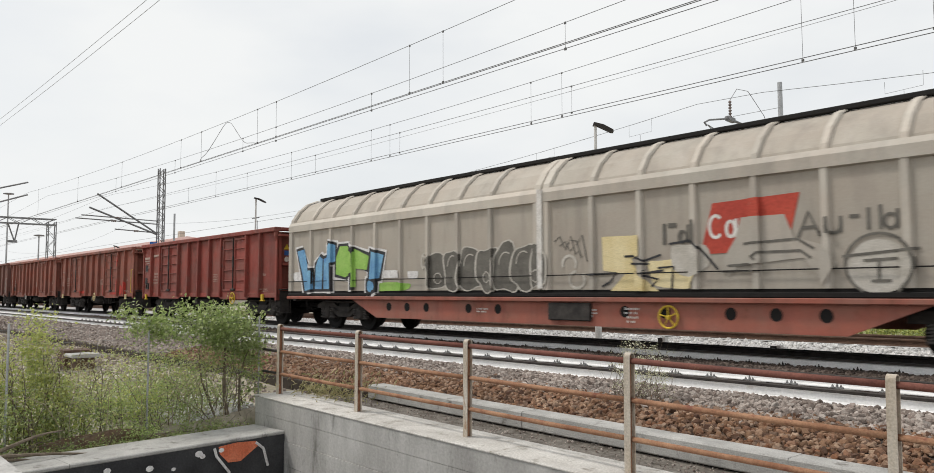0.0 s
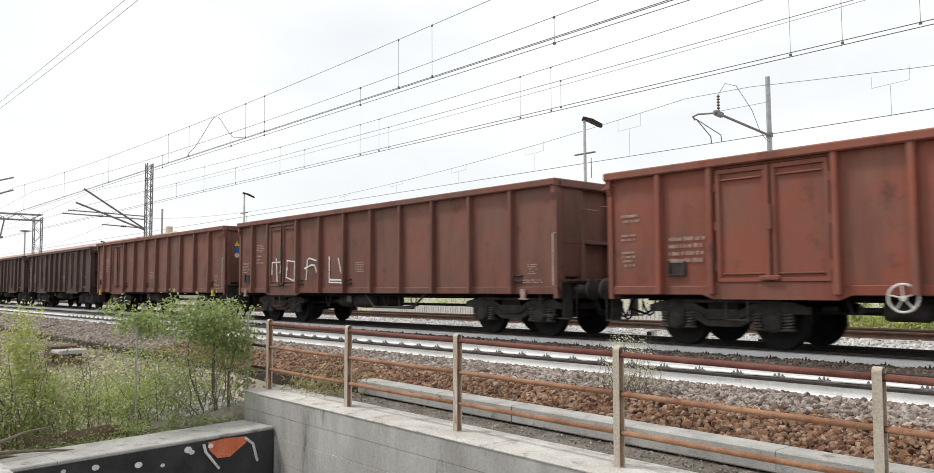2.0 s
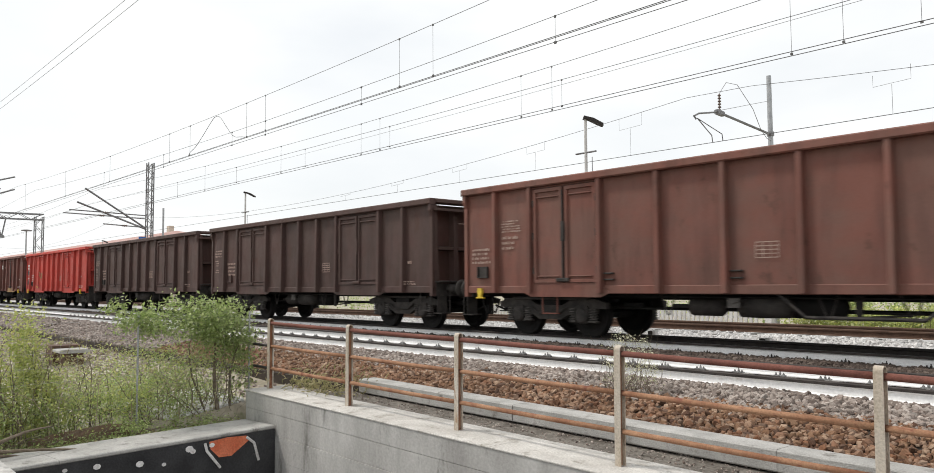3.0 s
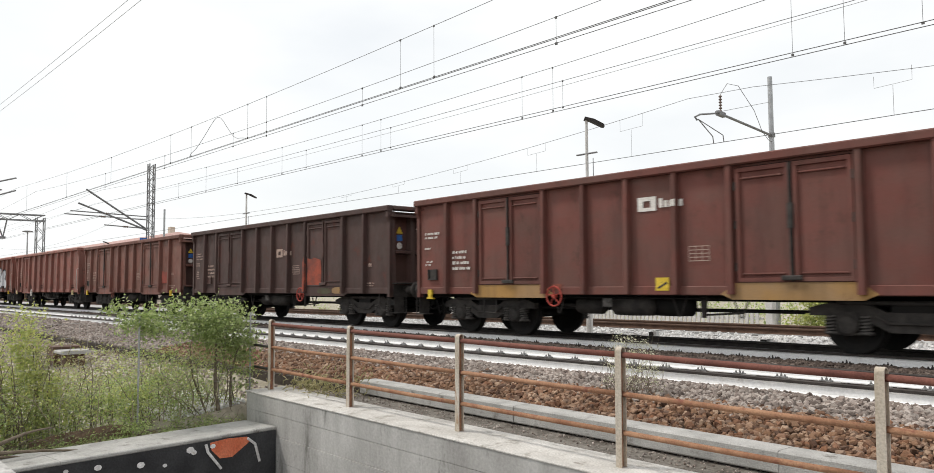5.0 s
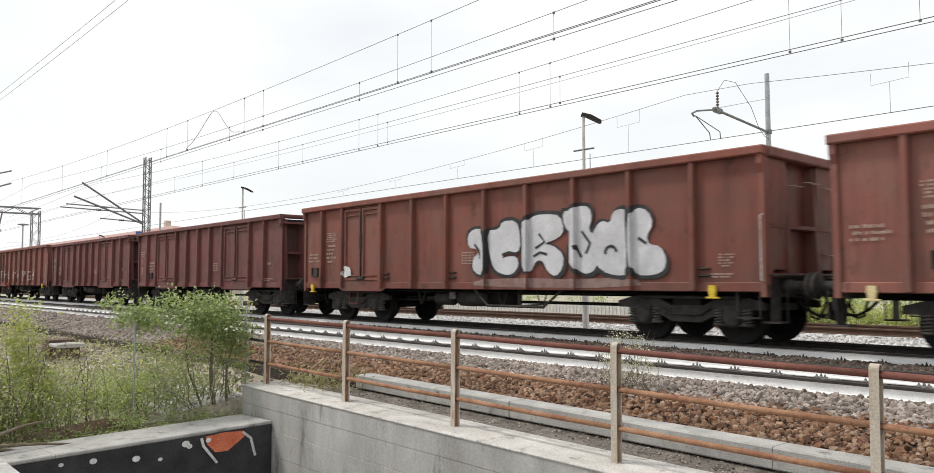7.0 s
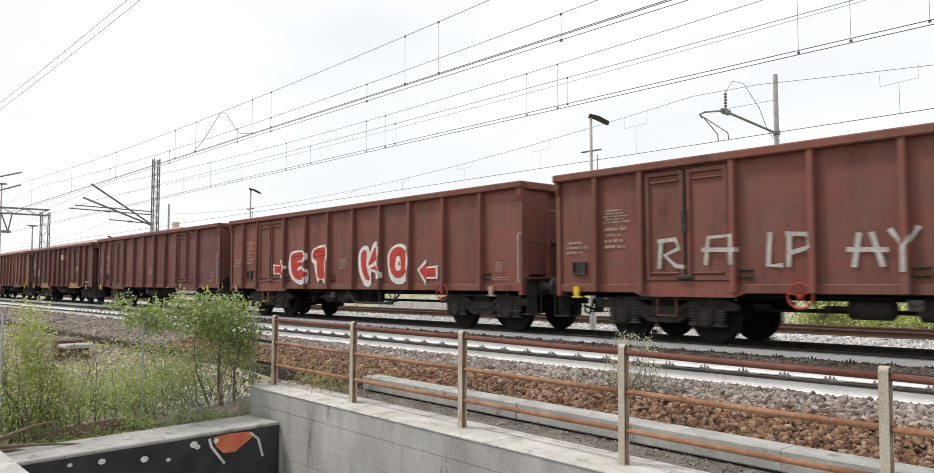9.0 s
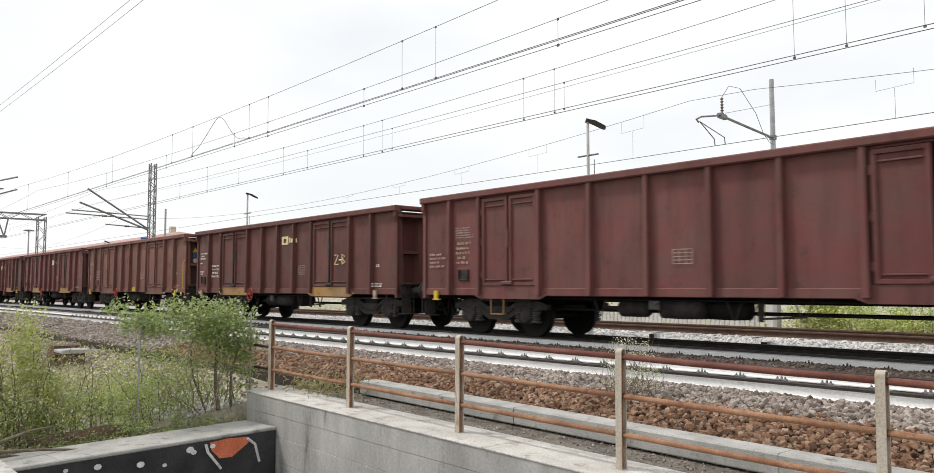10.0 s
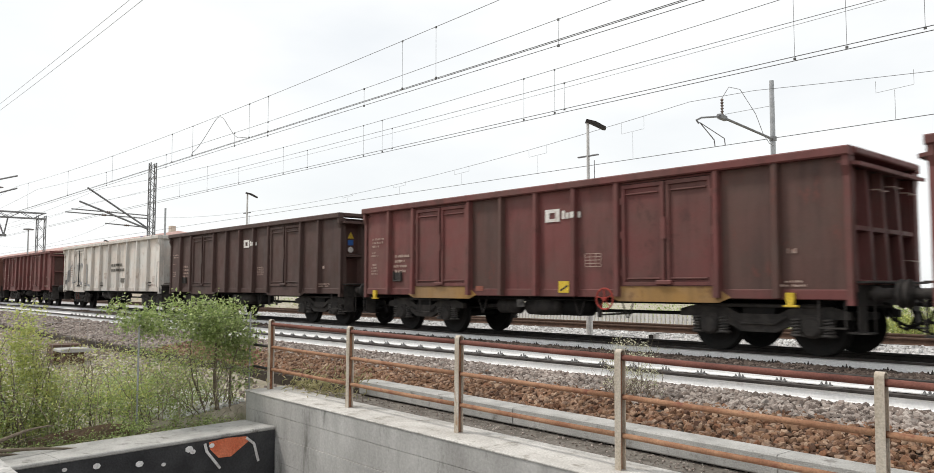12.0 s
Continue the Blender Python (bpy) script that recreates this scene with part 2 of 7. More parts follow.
WHITE = material("white_marking_paint", (0.55, 0.52, 0.48), (0.75, 0.73, 0.7), 6, 0.7, 0, 0.0, 40, (0.4, 0.25, 0.2), 0.04)
FADED = material("faded_marking_paint", (0.3, 0.2, 0.165), (0.45, 0.35, 0.3), 6, 0.7, 0, 0.0, 40, (0.25, 0.12, 0.09), 0.06)
SPRAY_WHITE = material("white_spray_paint", (0.55, 0.53, 0.52), (0.78, 0.77, 0.76), 4, 0.6, 0, 0.0, 30, (0.42, 0.36, 0.34), 0.02)
SPRAY_CHALK = material("dull_white_spray_paint", (0.36, 0.33, 0.3), (0.56, 0.53, 0.5), 5, 0.7, 0, 0.0, 30, (0.26, 0.16, 0.13), 0.03)
SPRAY_SILVER = material("silver_spray_paint", (0.47, 0.47, 0.49), (0.66, 0.66, 0.69), 1.8, 0.45, 0.1, 0.0, 14, (0.4, 0.38, 0.39), 0.0, grain=0.06)
SILVER_DUST = material("thin_silver_overspray", (0.2, 0.11, 0.09), (0.31, 0.23, 0.215), 5, 0.6, 0.0, 0.0, 40)
GREY_PAINT = material("mid_grey_spray_paint", (0.22, 0.22, 0.22), (0.34, 0.34, 0.34), 4, 0.7, 0, 0.0)
SPRAY_BLACK = material("black_spray_paint", (0.02, 0.02, 0.022), (0.05, 0.05, 0.055), 4, 0.6, 0, 0.0)
SPRAY_GREY = material("dark_grey_spray_paint", (0.10, 0.092, 0.08), (0.17, 0.16, 0.14), 4, 0.7, 0, 0.0)
SPRAY_RED = material("red_spray_paint", (0.36, 0.03, 0.022), (0.54, 0.055, 0.038), 4, 0.6, 0, 0.0)
SPRAY_BLUE = material("blue_spray_paint", (0.09, 0.24, 0.48), (0.22, 0.45, 0.62), 2, 0.6, 0, 0.0)
SPRAY_GREEN = material("green_spray_paint", (0.2, 0.42, 0.06), (0.35, 0.55, 0.14), 2, 0.6, 0, 0.0)
DULL_GREEN = material("dull_green_spray_paint", (0.1, 0.13, 0.05), (0.17, 0.24, 0.08), 3, 0.6, 0, 0.0)
SPRAY_YELLOW = material("pale_yellow_spray_paint", (0.62, 0.5, 0.24), (0.75, 0.65, 0.4), 2, 0.7, 0, 0.0)
YELLOW = material("yellow_paint", (0.55, 0.38, 0.03), (0.72, 0.52, 0.06), 6, 0.6, 0, 0.05, 40, (0.25, 0.14, 0.05), 0.03)
RED_IRON = material("red_painted_iron", (0.3, 0.04, 0.03), (0.42, 0.07, 0.05), 6, 0.6, 0, 0.1, 40)
BLUE_PLATE = material("blue_plate", (0.03, 0.1, 0.35), (0.05, 0.16, 0.45), 6, 0.5, 0, 0.0)
DIRT = material("dry_earth_and_grass", (0.25, 0.22, 0.16), (0.48, 0.44, 0.37), 0.9, 0.95, 0, 0.8, 14, (0.12, 0.15, 0.05), 0.05)
# kept dark so the gaps between loose stones look shaded
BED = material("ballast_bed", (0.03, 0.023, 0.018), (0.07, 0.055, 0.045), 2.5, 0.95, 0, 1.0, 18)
SOIL = material("dark_littered_soil", (0.07, 0.058, 0.047), (0.22, 0.2, 0.175), 5, 0.95, 0, 0.9, 35, (0.3, 0.28, 0.25), 0.0, grain=0.35)
SHEET_BROWN = material("brown_rusted_sheet", (0.15, 0.095, 0.065), (0.26, 0.185, 0.135), 4, 0.85, 0, 0.3, 40, (0.09, 0.06, 0.045), 0.04)
BED_PALE = material("pale_gravel_bed", (0.36, 0.355, 0.35), (0.52, 0.51, 0.5), 2.5, 0.95, 0, 1.0, 18)
STONES = island_material("rusty_brown_ballast_stone", [(0.048, 0.024, 0.015), (0.241, 0.142, 0.085), (0.125, 0.060, 0.034), (0.356, 0.249, 0.174), (0.193, 0.090, 0.048), (0.270, 0.189, 0.137), (0.073, 0.037, 0.024), (0.231, 0.129, 0.074)])
STONES_GREY = island_material("grey_ballast_stone", [(0.077, 0.058, 0.049), (0.292, 0.245, 0.217), (0.155, 0.120, 0.100), (0.456, 0.400, 0.359), (0.210, 0.163, 0.139), (0.365, 0.323, 0.290), (0.109, 0.084, 0.070)])
# dark brown ballast that also carries the train's shadow in its colour
STONES_DARK = island_material("dark_shaded_ballast_stone", [(0.04, 0.03, 0.025), (0.13, 0.1, 0.085), (0.075, 0.055, 0.045), (0.2, 0.16, 0.135)])
STONES_PALE = island_material("pale_limestone_ballast", [(0.46, 0.45, 0.44), (0.68, 0.67, 0.66), (0.55, 0.54, 0.53), (0.74, 0.74, 0.73)])
LEAF = island_material("green_leaf", [(0.204, 0.283, 0.088), (0.408, 0.507, 0.175), (0.288, 0.389, 0.119), (0.624, 0.673, 0.338), (0.144, 0.195, 0.062), (0.492, 0.578, 0.225)], 0.4, translucent=0.4, gloss=0.6)
LEAF_YELLOW = island_material("yellow_green_leaf", [(0.475, 0.507, 0.138), (0.665, 0.665, 0.224), (0.349, 0.428, 0.121), (0.570, 0.586, 0.242), (0.270, 0.349, 0.104)], 0.42, translucent=0.4, gloss=0.6)
LEAF_OLIVE = island_material("olive_bramble_leaf", [(0.360, 0.360, 0.163), (0.504, 0.456, 0.250), (0.264, 0.288, 0.125), (0.600, 0.552, 0.375), (0.408, 0.432, 0.188)], 0.5, translucent=0.4, gloss=0.5)
LEAF_DRY = island_material("dry_grass_blade", [(0.42, 0.36, 0.2), (0.3, 0.28, 0.13), (0.5, 0.45, 0.28), (0.2, 0.22, 0.08)], 0.8, translucent=0.3)
LEAF_PALE = island_material("pale_flowering_weed", [(0.62, 0.6, 0.46), (0.5, 0.5, 0.3), (0.7, 0.69, 0.6), (0.36, 0.4, 0.2)], 0.8, translucent=0.3)
BARK = material("grey_brown_bark", (0.11, 0.085, 0.06), (0.22, 0.18, 0.135), 8, 0.9, 0, 0.5, 60)
CANE = material("bleached_dry_cane", (0.3, 0.25, 0.17), (0.48, 0.42, 0.31), 9, 0.85, 0, 0.2, 60)
ROOF_TILE = material("terracotta_roof", (0.37, 0.23, 0.205), (0.47, 0.315, 0.285), 1.5, 0.9, 0, 0.4, 12)
PLASTER = material("pale_plaster", (0.5, 0.44, 0.36), (0.6, 0.54, 0.46), 0.6, 0.9, 0, 0.1, 30)
GLASS_DARK = material("dark_window_glass", (0.03, 0.035, 0.04), (0.05, 0.055, 0.06), 1, 0.1, 0, 0.0)
PICKET = material("white_concrete_picket", (0.5, 0.49, 0.47), (0.66, 0.65, 0.63), 3, 0.9, 0, 0.2, 50)


# ---- the plan ----
# the plan's rows across the tracks run a little aslant, and its heights count in steps of 0.944 m
SLANT = 0.1084
LOW = Matrix.Diagonal((1, 0.994, 0.944, 1))
LAY = LOW @ Matrix(((1, -SLANT, 0, 0), (0, 1, 0, 0), (0, 0, 1, 0), (0, 0, 0, 1)))


def site(x, y, z, turn=0.0):
    """A place on the plan for an upright thing that keeps its right angles."""
    return LOW @ pose(x - SLANT * y, y, z, 0, 0, turn)


# ---- mesh tools ----
class Shape:
    """Vertices and faces gathered into one mesh."""

    def __init__(self):
        self.v, self.f, self.m = [], [], []

    def add(self, verts, faces, mi=0):
        o = len(self.v)
        self.v.extend(tuple(p) for p in verts)
        self.f.extend(tuple(i + o for i in q) for q in faces)
        self.m.extend([mi] * len(faces))
        return self

    def box(self, x0, x1, y0, y1, z0, z1, mi=0):
        return self.add([(x0, y0, z0), (x1, y0, z0), (x1, y1, z0), (x0, y1, z0), (x0, y0, z1), (x1, y0, z1), (x1, y1, z1), (x0, y1, z1)],
                        [(0, 3, 2, 1), (4, 5, 6, 7), (0, 1, 5, 4), (1, 2, 6, 5), (2, 3, 7, 6), (3, 0, 4, 7)], mi)

    def prism(self, outline, a, b, axis="x", mi=0):
        """An outline of pairs, counter-clockwise, drawn out along an axis. x: (y, z); y: (x, z); z: (x, y)."""
        put = {"x": lambda p, s: (s, p[0], p[1]), "y": lambda p, s: (p[0], s, p[1]), "z": lambda p, s: (p[0], p[1], s)}[axis]
        k = len(outline)
        return self.add([put(p, a) for p in outline] + [put(p, b) for p in outline],
                        [tuple(range(k))[::-1], tuple(range(k, 2 * k))] + [(i, (i + 1) % k, (i + 1) % k + k, i + k) for i in range(k)], mi)

    def bar(self, x0, x1, y0, y1, z0, z1, c=0.01, axis="x", mi=0):
        """A bar with chamfered edges along its axis."""
        def oct_(a0, a1, b0, b1):
            return [(a0 + c, b0), (a1 - c, b0), (a1, b0 + c), (a1, b1 - c), (a1 - c, b1), (a0 + c, b1), (a0, b1 - c), (a0, b0 + c)]
        if axis == "x":
            return self.prism(oct_(y0, y1, z0, z1), x0, x1, "x", mi)
        if axis == "y":
            return self.prism(oct_(x0, x1, z0, z1), y0, y1, "y", mi)
        return self.prism(oct_(x0, x1, y0, y1), z0, z1, "z", mi)

    def tube(self, points, r, sides=8, closed=False, mi=0):
        pts = [Vector(p) for p in points]
        k = len(pts)
        rs = r if isinstance(r, (list, tuple)) else [r] * k
        rings, last = [], None
        for i, p in enumerate(pts):
            a = pts[(i - 1) % k] if (i or closed) else p
            b = pts[(i + 1) % k] if (i < k - 1 or closed) else p
            d = (b - a).normalized()
            ref = last if last is not None and abs(last.dot(d)) < 0.95 else (Vector((0, 0, 1)) if abs(d.z) < 0.9 else Vector((1, 0, 0)))
            u = (ref - d * ref.dot(d)).normalized()
            last = u
            w = d.cross(u)
            rings.append([p + (u * math.cos(q) + w * math.sin(q)) * rs[i] for q in (2 * math.pi * j / sides for j in range(sides))])
        verts = [q for ring in rings for q in ring]
        faces = []
        for i in range(k if closed else k - 1):
            n_ = (i + 1) % k
            faces += [(i * sides + j, i * sides + (j + 1) % sides, n_ * sides + (j + 1) % sides, n_ * sides + j) for j in range(sides)]
        if not closed:
            faces += [tuple(range(sides))[::-1], tuple(range((k - 1) * sides, k * sides))]
        return self.add(verts, faces, mi)

    def lathe(self, profile, centre, axis="y", sides=24, mi=0):
        """A profile of (radius, along) turned about an axis through centre."""
        c = Vector(centre)
        verts = []
        for rad, al in profile:
            for j in range(sides):
                q = 2 * math.pi * j / sides
                a, b = rad * math.cos(q), rad * math.sin(q)
                verts.append(c + (Vector((a, al, b)) if axis == "y" else Vector((al, a, b)) if axis == "x" else Vector((a, b, al))))
        faces = []
        for i in range(len(profile) - 1):
            faces += [(i * sides + j, i * sides + (j + 1) % sides, (i + 1) * sides + (j + 1) % sides, (i + 1) * sides + j) for j in range(sides)]
        faces += [tuple(range(sides))[::-1], tuple(range((len(profile) - 1) * sides, len(profile) * sides))]
        return self.add(verts, faces, mi)

    def laid(self):
        """Moved from the plan's grid to its place in the world."""
        self.v = [tuple(LAY @ Vector(p)) for p in self.v]
        return self

    def mesh(self, name, smooth=False):
        me = bpy.data.meshes.new(name)
        me.from_pydata(self.v, [], self.f)
        me.polygons.foreach_set("material_index", self.m)
        if smooth:
            me.polygons.foreach_set("use_smooth", [True] * len(self.f))
        bm = bmesh.new()
        bm.from_mesh(me)
        bmesh.ops.recalc_face_normals(bm, faces=bm.faces)
        bm.to_mesh(me)
        bm.free()
        me.update()
        return me


CACHE = {}


def cached(key, make, smooth=False):
    if key not in CACHE:
        CACHE[key] = make().mesh(key[0] if isinstance(key, tuple) else key, smooth)
    return CACHE[key]


def part(name, shape, mat, parent=None, label="", at=None):
    """One mesh object with its material, under a thing or a part."""
    me = shape.mesh(name) if isinstance(shape, Shape) else shape
    ob = new(name, me)
    mats = mat if isinstance(mat, (list, tuple)) else [mat]
    while len(me.materials) < len(mats):
        me.materials.append(None)
    for i, m in enumerate(mats):
        ob.material_slots[i].link = "OBJECT"
        ob.material_slots[i].material = m
    ob.parent = parent
    if at is not None:
        ob.matrix_basis = at
    if label:
        ob["label"] = label
    return ob


def thing(name, label, category, at=None, group="", kind=""):
    ob = new(name)
    ob.empty_display_size = 0.3
    if at is not None:
        ob.matrix_basis = at
    return tagged(ob, label, category, group, kind)


def quads_mesh(name, centres, sizes, rng, flat=0.0, aspect=0.55):
    """Many small bent leaves in one mesh, by numpy."""
    k = len(centres)
    face = rng.normal(size=(k, 3)) * 0.62 + np.array([-0.1, -0.35, 0.75])
    d = np.cross(face, rng.normal(size=(k, 3)))
    d /= np.linalg.norm(d, axis=1)[:, None]
    e = np.cross(d, face)
    e /= np.linalg.norm(e, axis=1)[:, None]
    nrm = np.cross(e, d)
    s = np.asarray(sizes)[:, None]
    tip, base = centres + d * s * 0.5, centres - d * s * 0.5
    l_, r_ = centres + e * s * aspect * 0.5 + nrm * s * 0.12, centres - e * s * aspect * 0.5 + nrm * s * 0.12
    v = np.stack([base, l_, tip, r_], 1).reshape(-1, 3)
    i = np.arange(k)[:, None] * 4
    f = np.concatenate([i + np.array([[0, 1, 2]]), i + np.array([[0, 2, 3]])])
    me = bpy.data.meshes.new(name)
    me.from_pydata(v.tolist(), [], f.tolist())
    me.transform(LAY)
    me.update()
    return me


def stones_mesh(name, centres, sizes, rng):
    """Many angular stones in one mesh: distorted cut cubes with random turns."""
    corner = np.array([(-1, -1, -1), (1, -1, -1), (1, 1, -1), (-1, 1, -1), (-1, -1, 1), (1, -1, 1), (1, 1, 1), (-1, 1, 1)], float) * 0.42
    mid = np.array([(0, 0, -1), (0, 0, 1), (0, -1, 0), (1, 0, 0), (0, 1, 0), (-1, 0, 0)], float) * 0.58
    base = np.concatenate([corner, mid])
    sides = [(0, 3, 2, 1), (4, 5, 6, 7), (0, 1, 5, 4), (1, 2, 6, 5), (2, 3, 7, 6), (3, 0, 4, 7)]
    tris = np.array([(q[i], q[(i + 1) % 4], 8 + j) for j, q in enumerate(sides) for i in range(4)])
    k = len(centres)
    v = np.repeat(base[None], k, 0)
    v = (v + rng.uniform(-0.15, 0.15, (k, 14, 3))) * rng.uniform(0.6, 1.2, (k, 1, 3))
    q = rng.normal(size=(k, 4))
    q /= np.linalg.norm(q, axis=1)[:, None]
    w, x, y, z = q.T
    rot = np.stack([1 - 2 * (y * y + z * z), 2 * (x * y - z * w), 2 * (x * z + y * w), 2 * (x * y + z * w), 1 - 2 * (x * x + z * z), 2 * (y * z - x * w),
                    2 * (x * z - y * w), 2 * (y * z + x * w), 1 - 2 * (x * x + y * y)], 1).reshape(k, 3, 3)
    v = np.einsum("kij,kvj->kvi", rot, v) * np.asarray(sizes)[:, None, None] + centres[:, None]
    f = (tris[None] + np.arange(k)[:, None, None] * 14).reshape(-1, 3)
    me = bpy.data.meshes.new(name)
    me.from_pydata(v.reshape(-1, 3).tolist(), [], f.tolist())
    me.transform(LAY)
    me.update()
    return me


def text_mesh(words, size, offset=0.0, depth=0.002, shear=0.0, spacing=1.0):
    """Letters standing in the x-z plane, seen from -y, with the lower left corner at the origin."""
    cu = bpy.data.curves.new("letters", "FONT")
    cu.body, cu.size, cu.offset, cu.extrude, cu.shear, cu.space_character = words, size, offset, depth, shear, spacing
    cu.resolution_u = 3
    ob = bpy.data.objects.new("letters", cu)
    scene.collection.objects.link(ob)
    bpy.context.view_layer.update()
    me = bpy.data.meshes.new_from_object(ob.evaluated_get(bpy.context.evaluated_depsgraph_get()))
    bpy.data.objects.remove(ob)
    bpy.data.curves.remove(cu)
    me.transform(Matrix.Rotation(radians(90), 4, "X"))
    me.materials.clear()
    return me

# ---- ground, walls, tracks ----
NEAR_Y, TRAIN_Y, FAR_Y = 9.53, 13.41, 19.6      # track centres
rng = np.random.default_rng(7)


def ground_height(x, y):
    """The land's height: a bank up to the tracks, a low verge before them."""
    if 5.45 < y < 6.2 and -9.0 < x < 30:
        return -0.43 - 0.0091 * (x + 9.42)
    if y >= 6.5:
        z = -0.48
    elif y > 2.0:
        z = -0.95 + (y - 2.0) / 4.5 * 0.47
    else:
        z = -0.95
    if x > -9.9:
        z = -0.5 if y > 5 or y < 1 else z
    if -9.92 < x < -9.0 and 1 < y < 5.3:
        return -0.93
    near = -60 < x < 30 and -10 < y < 60
    return z + (noise.noise(Vector((x * 0.5, y * 0.5, 3))) * 0.07 if near and not (x > -9.9 and y < 6.5) else 0)


def build_ground():
    xs = [-4000, -1200, -400, -200, -120, -90] + [-70 + 2 * i for i in range(22)] + [-26 + 0.5 * i for i in range(32)] + [-9.96, -9.9, -9.15, -6, -3, 0, 4, 10, 20, 40, 100, 300, 1200, 4000]
    xs = sorted(set(xs))
    ys = [-4000, -1000, -200, -40, -10, -3, 0, 1.6] + [2 + 0.4 * i for i in range(8)] + [5.2, 5.5, 5.78, 6.3, 6.9, 7.5, 9, 12, 15, 18, 21, 24, 28, 34, 45, 70, 120, 300, 1000, 4000]
    bm = bmesh.new()
    grid = [[bm.verts.new((x, y, ground_height(x, y))) for y in ys] for x in xs]
    for i in range(len(xs) - 1):
        for j in range(len(ys) - 1):
            if -9.5 <= xs[i] < 40 and 1.6 <= ys[j] < 5.5:
                continue
            bm.faces.new((grid[i][j], grid[i + 1][j], grid[i + 1][j + 1], grid[i][j + 1]))
    me = bpy.data.meshes.new("ground")
    bm.to_mesh(me)
    bm.free()
    me.transform(LAY)
    me.polygons.foreach_set("use_smooth", [True] * len(me.polygons))
    me.materials.append(DIRT)
    tagged(new("ground", me), "dry earth verge with sparse grass beside the railway", "ground", kind="structure")


build_ground()


# the ramp's parapet, railing and beam fall a little along the track and close in on the road
FALL = LOW @ Matrix.Translation((-9.42 - SLANT * 5.25, 5.25, 0)) @ pose(0, 0, 0, 0, 0.52, -0.2) @ Matrix.Translation((9.42, -5.25, 0))


def build_ramp_walls():
    # the parapet wall along the track, board-marked, with its pale coping strip
    w = thing("wall_north", "board-marked grey concrete retaining wall with a pale top", "wall", FALL, kind="structure")
    s = Shape()
    for k, (z0, z1) in enumerate(((-0.62, -0.387), (-0.905, -0.625), (-1.235, -0.91), (-1.7, -1.24), (-2.4, -1.705), (-3.6, -2.405))):
        s.prism([(4.965 + 0.006 * (k % 2), z0), (5.54, z0), (5.54, z1), (4.96 + 0.006 * (k % 2), z1)], -9.58, 40)
    part("wall_body", s, CONCRETE, w)
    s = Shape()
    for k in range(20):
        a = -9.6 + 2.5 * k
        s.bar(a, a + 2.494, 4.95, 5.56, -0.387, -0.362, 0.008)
    part("coping", s, CONCRETE_TOP, w, "concrete top, coloured paler for the light on it")
    # the lower cross wall at the ramp's head
    w = thing("wall_west", "low concrete wall, black painted face with graffiti", "wall", LOW @ Matrix.Translation((-9.281, 4.956, 0.052)) @ pose(0, 0, 0, 0, 0, 6.2) @ Matrix.Scale(0.955, 4) @ Matrix.Translation((9.156, -5.19, 0)), kind="structure")
    part("wall_body", Shape().box(-9.88, -9.156, -6, 5.19, -3.6, -0.9), CONCRETE_DARK, w)
    s = Shape()
    for k in range(4):
        s.bar(-9.93, -9.15, 5.186 - 2.8 * (k + 1) + 0.006, 5.186 - 2.8 * k, -0.9, -0.85, 0.012, "y")
    part("coping", s, CONCRETE_KERB, w, "grey weathered concrete top")
    s = Shape().prism([(4.34, -1.16), (4.52, -1.17), (4.78, -1.0), (4.74, -0.93), (4.45, -0.91), (4.2, -0.93), (4.22, -1.03)], -9.153, -9.15, "x")
    part("graffiti", s, material("orange_spray_paint", (0.55, 0.13, 0.06), (0.68, 0.22, 0.12), 5, 0.7, 0, 0.0), w, "orange graffiti patch with a white edge")
    s = Shape()
    for a, b in (((4.14, -0.94), (4.17, -1.05)), ((4.17, -1.05), (4.36, -1.3)), ((4.74, -0.95), (4.86, -1.05)), ((4.86, -1.05), (4.93, -1.3))):
        s.tube([(-9.15, *a), (-9.15, *b)], 0.02, 5)
    for y, z, r in ((4.24, -0.98, 0.04), (3.93, -0.98, 0.055), (3.98, -1.02, 0.04), (3.3, -1.06, 0.05), (2.8, -1.0, 0.045), (2.45, -0.98, 0.03), (3.6, -1.12, 0.03)):
        k = 7
        s.prism([(y + r * math.cos(q), z + r * 0.8 * math.sin(q)) for q in (2 * math.pi * i / k for i in range(k))], -9.152, -9.148)
    part("graffiti_outline", s, SPRAY_WHITE, w, "white sprayed strokes and blots")
    # ramp floor and the plain wall on the camera's side
    tagged(part("floor", Shape().box(-9.9, 40, 1.6, 5.76, -3.7, -3.6).laid(), CONCRETE), "grey concrete ramp floor", "floor", kind="structure")
    tagged(part("wall_south", Shape().box(-9.14, 40, 1.3, 1.6, -3.6, -0.52).laid(), CONCRETE), "plain grey concrete retaining wall", "wall", kind="structure")


build_ramp_walls()


